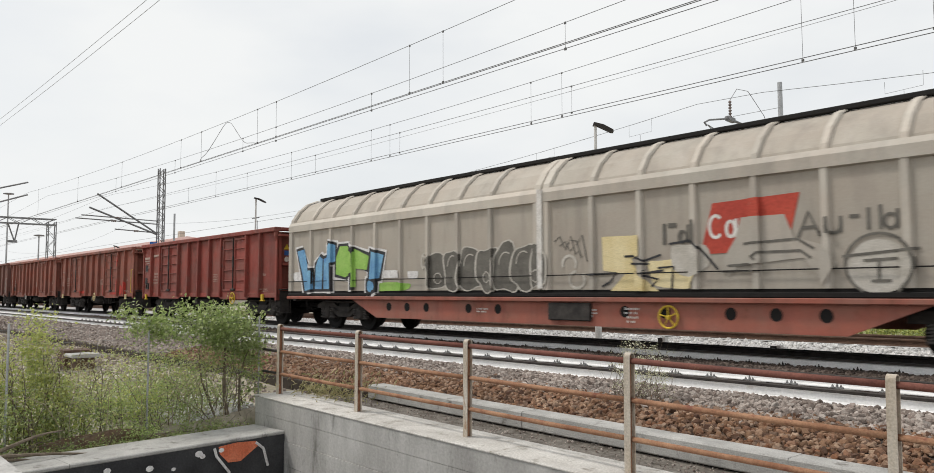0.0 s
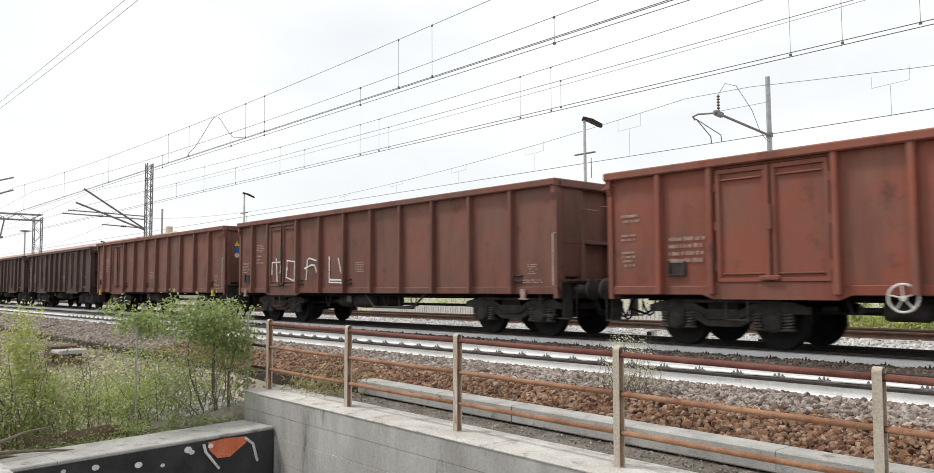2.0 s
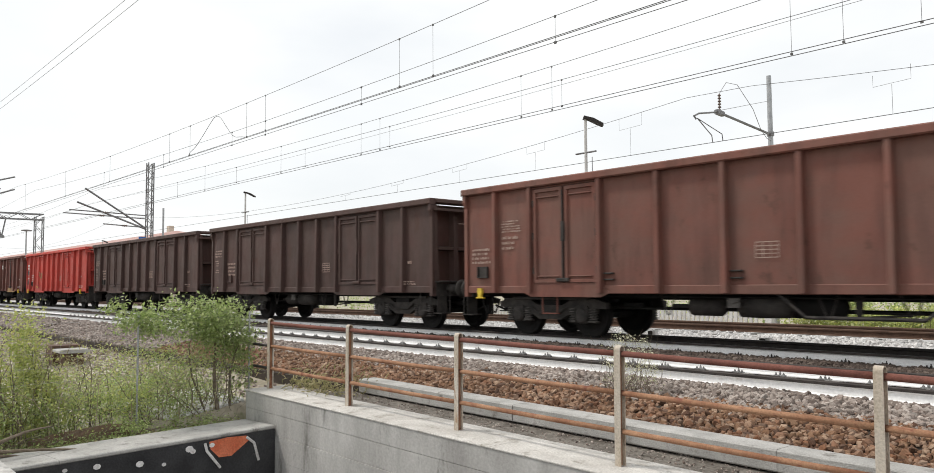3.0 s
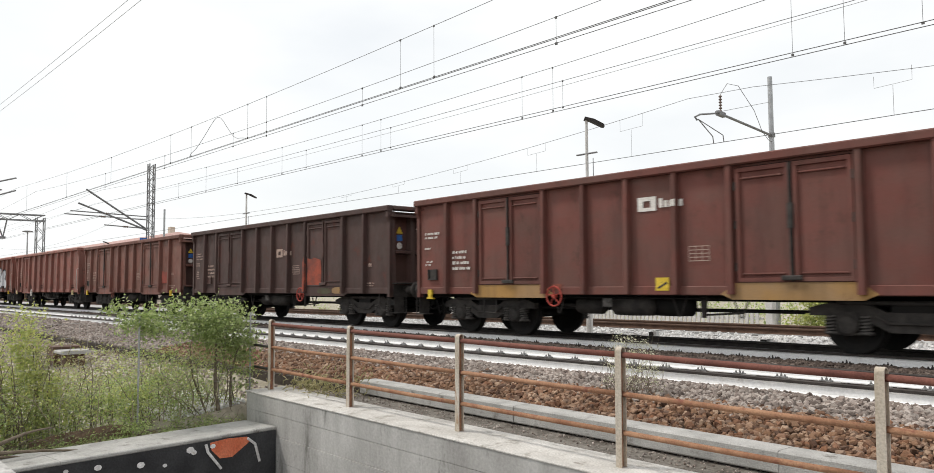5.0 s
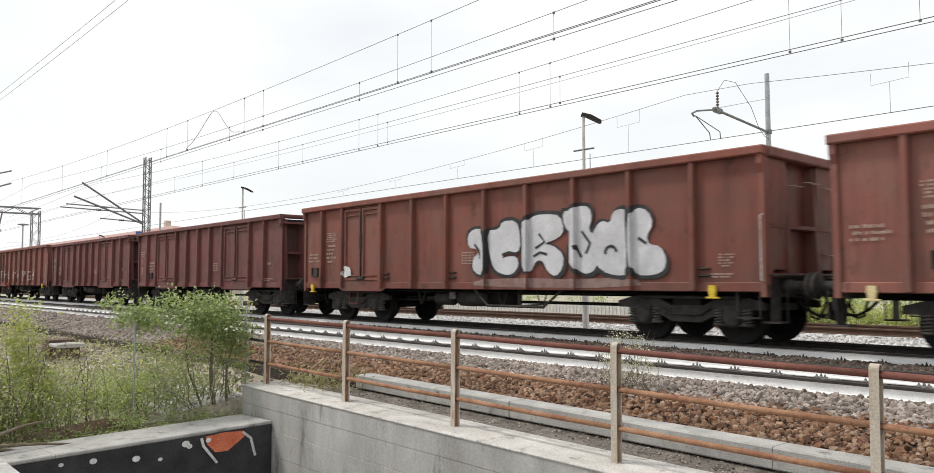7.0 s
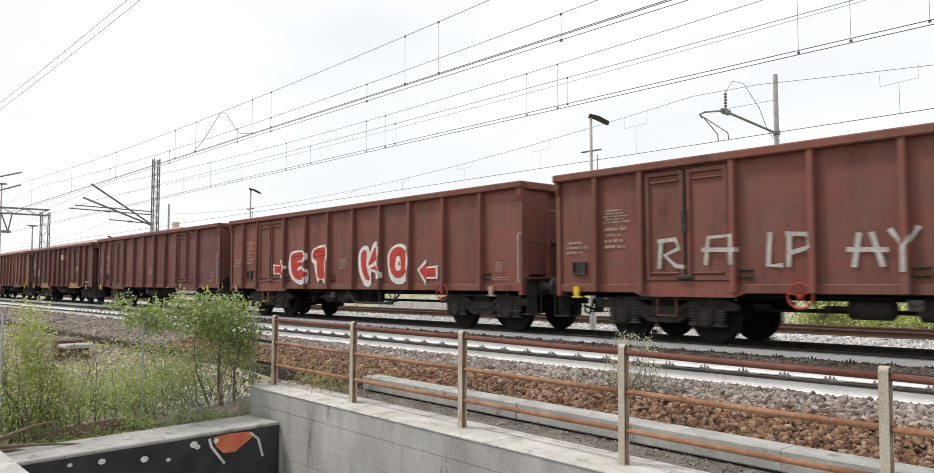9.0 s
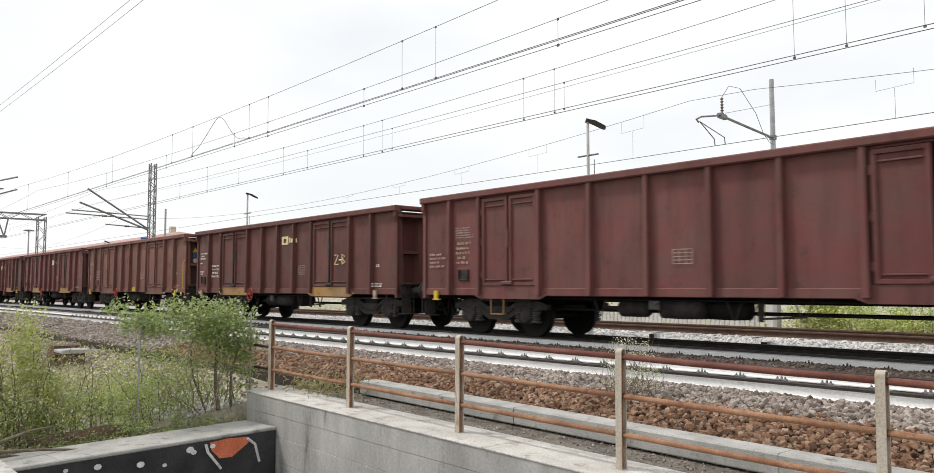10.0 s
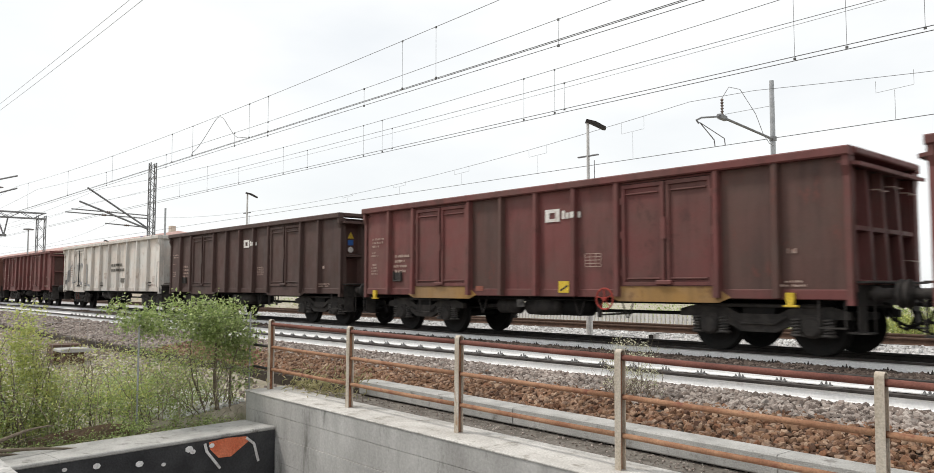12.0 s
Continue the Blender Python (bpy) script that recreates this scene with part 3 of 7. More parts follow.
def build_railing():
    r = thing("railing", "rusty three-bar steel railing on the concrete wall", "railing", FALL)
    def strap(a, top):
        return [(-a, -0.362), (a, -0.362), (a, top)] + [(a * math.cos(q), top + a * math.sin(q)) for q in (math.pi * k / 10 for k in range(1, 10))] + [(-a, top)]

    def post_shape():
        """A channel post with a rounded head: a bent strap round a set-back web."""
        s = Shape().prism(strap(0.027, 0.639), -0.012, 0.0, "x", 1)
        out, inn = strap(0.036, 0.639), strap(0.027, 0.639)
        k = len(out)
        v = [(-0.03, *p) for p in out] + [(0.03, *p) for p in out] + [(-0.03, *p) for p in inn] + [(0.03, *p) for p in inn]
        f = []
        for i in range(1, k):
            j = (i + 1) % k
            f += [(i, j, j + k, i + k), (i + 2 * k, i + 3 * k, j + 3 * k, j + 2 * k), (i + k, j + k, j + 3 * k, i + 3 * k), (i, i + 2 * k, j + 2 * k, j)]
        return s.add(v, f)
    post = cached("post", post_shape)
    xs = [-9.42 + 2.02 * k for k in range(9)]
    for k, x in enumerate(xs):
        part("post", post, [POST_STEEL, RUST_TUBE], r, at=pose(x, 5.25, 0))
    for z, rad, mat, name in ((0.604, 0.026, RUST_DARK, "handrail"), (0.265, 0.024, RUST_TUBE, "middle_rail"), (-0.066, 0.024, RUST_TUBE, "lower_rail")):
        for k in range(len(xs) - 1):
            part(name, cached((name, 1), lambda: Shape().tube([(-1.0, 0, 0), (-0.33, 0, -0.003), (0.33, 0, -0.003), (1.01, 0, 0)], rad, 10), True), mat, r, at=pose(xs[k] + 1.01, 5.25, z))
    for z in (0.265, -0.066):
        part("rail_stub", Shape().tube([(-9.95, 5.25, z), (-9.42, 5.25, z)], 0.02, 8), BOLT, r)


build_railing()


def build_kerb():
    k = thing("concrete_trough", "long low gritty concrete beam beside the ballast", "concrete beam", FALL)
    for i in range(7):
        a = -8.45 + 3.0 * i
        part("segment", cached("segment", lambda: Shape().bar(0.0, 2.992, 0, 0.27, -0.395, -0.2, 0.014)), CONCRETE_KERB, k, at=pose(a, 6.1 + 0.006 * (i % 2), 0))
    # set-back near-black strip, stands for the shade beneath the beam
    part("footing", Shape().box(-8.37, 12, 6.17, 6.27, -0.55, -0.397), BOLT, k, "near-black strip for the shade under the beam")


build_kerb()


def build_gutter():
    g = thing("gutter", "strip of dark soil and litter behind the wall", "soil strip", FALL, kind="structure")
    part("soil", Shape().prism([(5.562, -0.5), (6.16, -0.5), (6.16, -0.415), (5.9, -0.425), (5.562, -0.4)], -8.9, 14), SOIL, g)


build_gutter()


BED_Y = (6.3, 6.6, 7.3, 8.3, 8.62, 8.75, 10.4, 11.6, 12.5, 14.4, 15.4, 16.5, 17.6, 21.6, 22.6)
BED_Z = (-0.33, -0.26, -0.18, -0.135, -0.15, -0.2, -0.2, -0.19, -0.162, -0.19, -0.22, -0.3, -0.2, -0.2, -0.5)


def bed_height(y):
    return float(np.interp(y, BED_Y, BED_Z))


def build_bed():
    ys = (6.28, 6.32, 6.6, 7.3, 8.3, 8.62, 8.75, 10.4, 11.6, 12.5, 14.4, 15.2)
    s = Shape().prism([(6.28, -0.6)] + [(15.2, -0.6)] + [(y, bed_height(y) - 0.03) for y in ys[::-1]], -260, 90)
    tagged(part("ballast_bed", s.laid(), BED), "ballast bed under two tracks, darkened as shade between the stones", "ballast", kind="structure")
    ys = (15.2, 15.4, 16.5, 17.6, 21.6, 22.6)
    s = Shape().prism([(15.2, -0.6), (22.6, -0.6)] + [(y, bed_height(y) - 0.03) for y in ys[::-1]], -260, 90)
    tagged(part("ballast_bed", s.laid(), BED_PALE), "pale limestone ballast bed beyond the train", "ballast", kind="structure")
    # loose stones on the bed, finest where they are near
    def scatter(areas, mat, label):
        sets = []
        for x0, x1, y0, y1, dens, size in areas:
            n_ = int((x1 - x0) * (y1 - y0) * dens)
            c = np.stack([rng.uniform(x0, x1, n_), rng.uniform(y0, y1, n_), np.zeros(n_)], 1)
            c[:, 1] += rng.normal(size=n_) * 0.12 * (c[:, 1] > 6.6) * (c[:, 1] < 8.4)
            c[:, 2] = np.interp(c[:, 1], BED_Y, BED_Z) - 0.025 + rng.uniform(-0.012, 0.026, n_)
            sets.append((c, rng.uniform(0.55, 1.35, n_) * size))
        c, z = np.concatenate([q[0] for q in sets]), np.concatenate([q[1] for q in sets])
        keep = (np.abs(np.abs(c[:, 1] - NEAR_Y) - 0.75) > 0.12) & ((c[:, 1] < NEAR_Y) | (c[:, 1] > NEAR_Y + 0.7) | (c[:, 2] < -0.205)) & (np.abs(np.abs(c[:, 1] - TRAIN_Y) - 0.75) > 0.1)
        tagged(part("ballast_stones", stones_mesh("ballast_stones", c[keep], z[keep], rng), mat), label, "ballast", kind="stuff")
    scatter([(-13, 1.5, 6.34, 7.5, 700, 0.054), (-17, -13, 6.34, 7.5, 420, 0.056)], STONES, "angular rust-brown ballast stones")
    scatter([(-13, 1.5, 7.4, 8.7, 700, 0.054), (-26, -13, 7.4, 8.7, 420, 0.056), (-60, -26, 6.3, 8.7, 110, 0.08), (-26, -17, 6.34, 7.5, 420, 0.056)], STONES_GREY, "angular grey ballast stones beside the rail")
    scatter([(-18, 1, 11.3, 12.56, 650, 0.05), (-16, 0, 8.9, 14.4, 200, 0.05), (-45, -16, 8.9, 14.4, 60, 0.07)], STONES_DARK, "dark brown ballast stones, the train's shade also in their colour")
    n_ = 1500
    c = np.stack([rng.uniform(-9.2, 2, n_), rng.uniform(5.5, 6.15, n_), np.zeros(n_)], 1)
    c[:, 2] = -0.412 - 0.0091 * (c[:, 0] + 9.42)
    tagged(part("rubble", stones_mesh("rubble", c, rng.uniform(0.006, 0.024, n_), rng), STONES_GREY), "fine rubble along the wall's back", "stones", kind="stuff")
    n_ = 1700
    c = np.stack([rng.uniform(-12.0, -10.1, n_), rng.uniform(4.0, 5.2, n_), np.zeros(n_)], 1)
    c[:, 2] = [ground_height(p[0], p[1]) + 0.01 for p in c]
    tagged(part("verge_stones", stones_mesh("verge_stones", c, rng.uniform(0.03, 0.09, n_), rng), STONES_PALE), "pale stones spilt behind the fence", "stones", kind="stuff")
    n_ = 5200
    c = np.stack([rng.uniform(-38, -10.1, n_), rng.uniform(3.4, 6.5, n_), np.zeros(n_)], 1)
    c[:, 2] = [ground_height(p[0], p[1]) for p in c]
    tagged(part("verge_stones", stones_mesh("verge_stones", c, rng.uniform(0.03, 0.085, n_), rng), STONES_GREY), "stray grey stones on the verge", "stones", kind="stuff")
    n_ = 14000
    c = np.stack([rng.uniform(-45, 6, n_), rng.uniform(14.3, 18.6, n_), np.zeros(n_)], 1)
    c[:, 2] = np.interp(c[:, 1], (14.4, 15.4, 16.5, 17.6), (-0.2, -0.22, -0.3, -0.2)) - 0.02 + rng.uniform(-0.02, 0.03, n_)
    tagged(part("ballast_stones", stones_mesh("ballast_stones", c, rng.uniform(0.05, 0.1, n_), rng), STONES_PALE), "pale limestone ballast stones", "ballast", kind="stuff")


build_bed()


def rail_shape(x0, x1):
    """A flat-bottomed rail: head and running surface, web, foot."""
    s = Shape()
    head = [(-0.036, -0.04), (0.036, -0.04), (0.036, -0.008), (0.028, 0), (-0.028, 0), (-0.036, -0.008)]
    web = [(-0.075, -0.172), (0.075, -0.172), (0.075, -0.16), (0.012, -0.14), (0.009, -0.06), (0.034, -0.042), (-0.034, -0.042), (-0.009, -0.06), (-0.012, -0.14), (-0.075, -0.16)]
    return s.prism(head, x0, x1), Shape().prism(web, x0, x1)


def fastener_shape():
    """A clip plate with two bolts and their nuts."""
    s = Shape().box(-0.1, 0.1, -0.04, 0.04, 0, 0.02)
    for x in (-0.068, 0.068):
        s.lathe([(0.022, 0.02), (0.022, 0.042), (0.012, 0.046), (0.012, 0.062)], (x, 0, 0), "z", 6)
    return s.lathe([(0.024, 0.02), (0.022, 0.055), (0.012, 0.06), (0.012, 0.092)], (0, 0.012, 0), "z", 6)


def build_track(y, first, web_mat, label, head_mats=(RAILTOP, RAILTOP), clips=(), clip_mat=None):
    t = thing("railway_track", label, "railway track", LOW, kind="structure")
    first -= SLANT * y
    for k, side in enumerate((-1, 1)):
        head, web = rail_shape(-260, 90)
        rail = part("rail", head, head_mats[k], t, at=pose(0, y + side * 0.752, 0))
        part("rail_web", web, web_mat[k], rail, "white-painted rail side" if web_mat[k] is RAILWHITE else "")
    sl = cached("sleeper", lambda: Shape().prism([(-0.13, -0.35), (0.13, -0.35), (0.1, -0.205), (-0.1, -0.205)], -1.25, 1.25, "y"))
    for k in range(90):
        part("sleeper", sl, SLEEPER, t, at=pose(first - 38 * 0.6 + 0.6 * k, y, 0))
    fs = cached("fastener", fastener_shape)
    for side, face in clips:
        for k in range(-34, 34):
            part("fastener", fs, clip_mat, t, at=pose(first + 0.6 * k, y + side * 0.752 + face * 0.115, -0.168) @ Matrix.Scale(0.78, 4))


build_track(NEAR_Y, -17.144, (RAILWHITE, RAILWHITE), "near railway track with white-painted rails on ballast", (RAILDARK, RAILDARK), ((1, -1),), CLIP)
# far rail's web is dark to match the shadow painted under the train
build_track(TRAIN_Y, -11.423, (RAILWHITE, RAILDARK), "railway track under the train, white-painted near rail", (RAILDARK, RAILDARK), ((-1, -1),), BOLT)
build_track(FAR_Y, -11.4, (RAILRUST, RAILRUST), "far railway track with rusty rails", (RAILRUST, RAILRUST))


# ---- wagons ----
def steps(a, b, k):
    return [a + (b - a) * i / k for i in range(k + 1)]


KINDS = {
    "two_door": (12.84, [1.16, 2.2, 4.3, 5.37, 6.42, 7.47, 8.54, 10.63, 11.68], [(2.2, 4.3), (8.54, 10.63)]),
    "one_door": (14.55, [1.04, 2.11, 3.97, 5.3, 6.62, 7.94, 9.24, 10.55, 11.9, 13.24], [(2.11, 3.97)]),
    "long_two_door": (14.55, [1.04, 2.07, 3.93, 5.3, 6.64, 7.94, 9.2, 10.47, 12.5], [(2.07, 3.93), (10.47, 12.5)]),
    "no_door": (12.84, steps(0, 12.84, 11)[1:-1], []),
}
SIDE, SILL = 1.37, 0.93
TOPS = {"one_door": 3.31, "long_two_door": 3.31}       # height of the side over the rail, 3.24 m but for the longer wagons
WHEELS = {-0.9: [], 0.9: []}


def rib_shape(TOP):
    """A pressed side post: steep flanks, deepest at its foot, its edges broken."""
    s = Shape()
    rings = []
    for z, deep, half in ((SILL, 0.15, 0.052), (SILL + 0.75, 0.135, 0.047), (TOP - 0.14, 0.12, 0.044)):
        rings.append([(-0.062, 0, z), (-half - 0.006, -deep + 0.014, z), (-half + 0.008, -deep, z), (half - 0.008, -deep, z), (half + 0.006, -deep + 0.014, z), (0.062, 0, z)])
    faces = [(6 * r + i, 6 * r + i + 1, 6 * r + 7 + i, 6 * r + 6 + i) for r in range(2) for i in range(5)]
    return s.add([p for ring in rings for p in ring], faces + [(5, 4, 3, 2, 1, 0), (12, 13, 14, 15, 16, 17), (0, 6, 11, 5), (6, 12, 17, 11)])


def panel_shape(w, TOP):
    """One pressed side sheet between two posts, bellied a little, with a backing sheet."""
    nx, nz = 6, 7
    verts, faces = [], []
    for j in range(nz + 1):
        for i in range(nx + 1):
            u, v = i / nx, j / nz
            dent = noise.noise(Vector((u * 2.2 + w * 9, v * 2.5, w * 3))) * 0.022
            verts.append((w * u, -SIDE - (0.012 + dent) * math.sin(math.pi * u) * math.sin(math.pi * v), SILL + (TOP - 0.14 - SILL) * v))
    for j in range(nz):
        for i in range(nx):
            o = j * (nx + 1) + i
            faces.append((o, o + 1, o + nx + 2, o + nx + 1))
    k = len(verts)
    rim = [i for i in range(nx + 1)] + [j * (nx + 1) + nx for j in range(1, nz + 1)] + [nz * (nx + 1) + i for i in range(nx - 1, -1, -1)] + [j * (nx + 1) for j in range(nz - 1, 0, -1)]
    back = [(verts[i][0], -SIDE + 0.03, verts[i][2]) for i in rim]
    r = len(rim)
    faces += [(rim[i], k + i, k + (i + 1) % r, rim[(i + 1) % r]) for i in range(r)]
    faces.append(tuple(k + i for i in range(r))[::-1])
    return Shape().add(verts + back, faces)


def door_leaf_shape(w, h):
    """A side door leaf: a sheet in a raised frame, its pressed panel set back, hinges on one edge."""
    f = 0.07
    rim = [(0, 0), (w, 0), (w, h), (0, h)]
    well = [(f, 0.06), (w - f, 0.06), (w - f, h - f), (f, h - f)]
    floor = [(f + 0.012, 0.072), (w - f - 0.012, 0.072), (w - f - 0.012, h - f - 0.012), (f + 0.012, h - f - 0.012)]
    rings = [(rim, 0.0), (rim, -0.06), (well, -0.06), (floor, -0.012)]
    verts = [(x, y, z) for ring, y in rings for x, z in ring]
    faces = [(4 * r + i, 4 * r + (i + 1) % 4, 4 * r + 4 + (i + 1) % 4, 4 * r + 4 + i) for r in range(3) for i in range(4)]
    return Shape().add(verts, faces + [(3, 2, 1, 0), (12, 13, 14, 15)])


def bogie_side_shape():
    """The cast side frame of a two-axle freight bogie: dipped centre, arched over both axles."""
    top = [(-1.5, 0.72), (-1.2, 0.80), (-0.55, 0.76), (-0.35, 0.66), (0.35, 0.66), (0.55, 0.76), (1.2, 0.80), (1.5, 0.72)]
    low = [(1.5, 0.6), (1.25, 0.6), (1.22, 0.5), (0.6, 0.5), (0.5, 0.46), (0.3, 0.36), (-0.3, 0.36), (-0.5, 0.46), (-0.6, 0.5), (-1.22, 0.5), (-1.25, 0.6), (-1.5, 0.6)]
    s = Shape().prism(low[::-1] + top[::-1], -0.06, 0.06, "y")
    s.bar(-1.05, 1.05, -0.1, 0.1, 0.77, 0.83, 0.015)
    s.tube([(-0.5, -0.09, 0.62), (-0.3, -0.1, 0.5), (0.3, -0.1, 0.5), (0.5, -0.09, 0.62)], 0.02, 6)
    return s


def spring_shape():
    s = Shape().tube([(0.075 * math.cos(q), 0.075 * math.sin(q), 0.35 + 0.25 * q / (2 * math.pi * 5)) for q in (2 * math.pi * k / 9 for k in range(46))], 0.018, 5)
    return s.lathe([(0.1, 0.33), (0.1, 0.36), (0.03, 0.37), (0.03, 0.6)], (0, 0, 0), "z", 10)


def axle_box_shape():
    s = Shape().lathe([(0.17, 0.06), (0.17, -0.1), (0.13, -0.14), (0.05, -0.15)], (0, 0, 0.46), "y", 14)
    s.bar(-0.16, 0.16, -0.1, 0.06, 0.4, 0.66, 0.03, "y")
    return s.box(-0.34, 0.34, -0.07, 0.07, 0.31, 0.35)


def wheelset_shape():
    """Two flanged wheels on an axle, about the axle's centre."""
    s = Shape().tube([(0, -1.0, 0), (0, 1.0, 0)], 0.08, 12)
    for side in (-1, 1):
        c = (0, side * 0.752, 0)
        s.lathe([(0.12, side * 0.07), (0.3, side * 0.035), (0.38, side * 0.06), (0.455, side * 0.06), (0.46, -side * 0.03), (0.488, -side * 0.045), (0.488, -side * 0.07), (0.38, -side * 0.07), (0.3, -side * 0.02), (0.12, -side * 0.06)], c, "y", 32)
    return s


def handwheel_shape():
    s = Shape().tube([(0.2 * math.cos(q), 0, 0.2 * math.sin(q)) for q in (2 * math.pi * k / 24 for k in range(24))], 0.018, 6, True)
    for k in range(5):
        q = 2 * math.pi * k / 5 + 0.4
        s.tube([(0, 0, 0), (0.2 * math.cos(q), 0, 0.2 * math.sin(q))], 0.012, 5)
    return s.lathe([(0.04, -0.03), (0.04, 0.06)], (0, 0, 0), "y", 10)


def add_bogie(wagon, x):
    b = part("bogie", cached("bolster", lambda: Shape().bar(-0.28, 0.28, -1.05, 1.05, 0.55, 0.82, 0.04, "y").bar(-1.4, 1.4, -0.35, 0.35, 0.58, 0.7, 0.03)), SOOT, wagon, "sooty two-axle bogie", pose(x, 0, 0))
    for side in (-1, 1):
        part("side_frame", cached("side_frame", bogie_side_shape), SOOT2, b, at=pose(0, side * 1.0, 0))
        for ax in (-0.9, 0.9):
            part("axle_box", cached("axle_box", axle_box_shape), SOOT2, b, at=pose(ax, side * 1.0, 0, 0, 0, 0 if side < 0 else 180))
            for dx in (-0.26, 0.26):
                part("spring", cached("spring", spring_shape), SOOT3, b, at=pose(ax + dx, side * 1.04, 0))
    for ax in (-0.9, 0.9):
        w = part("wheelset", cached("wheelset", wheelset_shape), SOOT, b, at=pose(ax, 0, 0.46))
        WHEELS[ax].append(w)
    return b


def buffer_shape():
    return Shape().lathe([(0.11, 0), (0.11, 0.16), (0.085, 0.17), (0.085, 0.42), (0.2, 0.44), (0.225, 0.48), (0.2, 0.52), (0.05, 0.535)], (0, 0, 0), "x", 18)


def add_ends(wagon, length, y=0.875, z=1.01):
    for x, turn in ((0, 180), (length, 0)):
        for side in (-1, 1):
            part("buffer", cached("buffer", buffer_shape, True), SOOT2, wagon, "grimy dark buffer", pose(x, side * y, z, 0, 0, turn))
        c = Shape().tube([(0, 0, 0), (0.25, 0, 0), (0.33, 0, -0.06), (0.36, 0, -0.16), (0.52, 0, -0.18), (0.62, 0, -0.08)], 0.035, 8)
        c.tube([(0.0, -0.3, -0.25), (0.15, -0.32, -0.4), (0.35, -0.25, -0.52), (0.6, -0.15, -0.42)], 0.028, 7)
        part("coupling", cached("coupling", lambda: c, True), SOOT, wagon, at=pose(x, 0, z, 0, 0, turn))


def relief_of(kind):
    """How far a wagon side stands out from its sheet, at x and height z; and the lines where that changes."""
    length, ribs, doors = KINDS[kind]
    TOP = TOPS.get(kind, 3.24)

    def relief(x, z):
        out = 0.036 if z < SILL + 0.14 else 0.03
        for a, b in doors:
            if a + 0.09 < x < b - 0.09 and z > SILL + 0.19:
                out = 0.068
            elif a - 0.2 < x < b + 0.2 and z < SILL + 0.19:
                out = 0.056
        for r in ribs:
            d = abs(x - r)
            if d < 0.068:
                deep = float(np.interp(z, (SILL, SILL + 0.75, TOP - 0.14), (0.152, 0.137, 0.122)))
                out = max(out, deep if d < 0.052 else deep + (0.03 - deep) * (d - 0.052) / 0.016)
        return SIDE + out
    cuts = [r + d for r in ribs for d in (-0.068, -0.052, 0.052, 0.068)] + [q for a, b in doors for q in (a + 0.0899, a + 0.0901, b - 0.0901, b - 0.0899)]
    return relief, cuts, (SILL + 0.1399, SILL + 0.1401, SILL + 0.19, SILL + 0.75)


def painted(name, me, mat, wagon, relief, label="", lift=0.0):
    """Paint laid on a wagon's side: a flat x-z outline cut along the posts and pressed on to the relief."""
    shape, cuts, levels = relief
    bm = bmesh.new()
    bm.from_mesh(me)
    bm.transform(LOW)
    bmesh.ops.triangulate(bm, faces=bm.faces)
    xs = [v.co.x for v in bm.verts]
    zs = [v.co.z for v in bm.verts]
    for c in cuts:
        if min(xs) < c < max(xs):
            bmesh.ops.bisect_plane(bm, geom=bm.verts[:] + bm.edges[:] + bm.faces[:], plane_co=(c, 0, 0), plane_no=(1, 0, 0))
    for c in levels:
        if min(zs) < c < max(zs):
            bmesh.ops.bisect_plane(bm, geom=bm.verts[:] + bm.edges[:] + bm.faces[:], plane_co=(0, 0, c), plane_no=(0, 0, 1))
    for v in bm.verts:
        v.co.y = -shape(v.co.x, v.co.z) - 0.003 - lift
    out = bpy.data.meshes.new(name)
    bm.to_mesh(out)
    bm.free()
    bpy.data.meshes.remove(me)
    return part(name, out, mat, wagon, label)


def outline_mesh(points):
    me = bpy.data.meshes.new("outline")
    me.from_pydata([(a, 0, b) for a, b in points], [], [tuple(range(len(points)))])
    return me


def bars_mesh(bars):
    me = bpy.data.meshes.new("bars")
    v, f = [], []
    for x0, x1, z0, z1 in bars:
        o = len(v)
        v += [(x0, 0, z0), (x1, 0, z0), (x1, 0, z1), (x0, 0, z1)]
        f.append((o, o + 1, o + 2, o + 3))
    me.from_pydata(v, [], f)
    return me


def ribbon_mesh(line, r):
    """A sprayed line: a band of even width with pointed ends."""
    pts = [Vector(p) for p in line]
    left, right = [], []
    for i, p in enumerate(pts):
        a, b = pts[max(i - 1, 0)], pts[min(i + 1, len(pts) - 1)]
        d = (b - a).normalized()
        n_ = Vector((-d.y, d.x)) * r
        e = -d * r * 0.6 if i == 0 else d * r * 0.6 if i == len(pts) - 1 else Vector((0, 0))
        left.append(p + n_ + e)
        right.append(p - n_ + e)
    v = [(q.x, 0, q.y) for q in left + right]
    k = len(pts)
    me = bpy.data.meshes.new("stroke")
    me.from_pydata(v, [], [(i, i + 1, k + i + 1, k + i) for i in range(k - 1)])
    return me


def inscriptions(rows, mat, wagon, seed, relief):
    """Small painted inscriptions that cannot be read: rows of short bars. Each row: x, z, width, height of a line, lines."""
    r = random.Random(seed)
    for x, z, w, h, k in rows:
        bars = []
        for i in range(k):
            a = x + r.choice((0, 0, 0.05))
            end = x + w * r.uniform(0.6, 1.0)
            while a < end:
                b = a + r.uniform(0.018, 0.05)
                bars.append((a, min(b, x + w), z - i * h * 1.7, z - i * h * 1.7 + h * r.uniform(0.7, 1)))
                a = b + r.choice((0.014, 0.014, 0.014, 0.05))
        tagged(painted("inscription", bars_mesh(bars), mat, wagon, relief, "small painted lettering worn illegible"), kind="stuff")


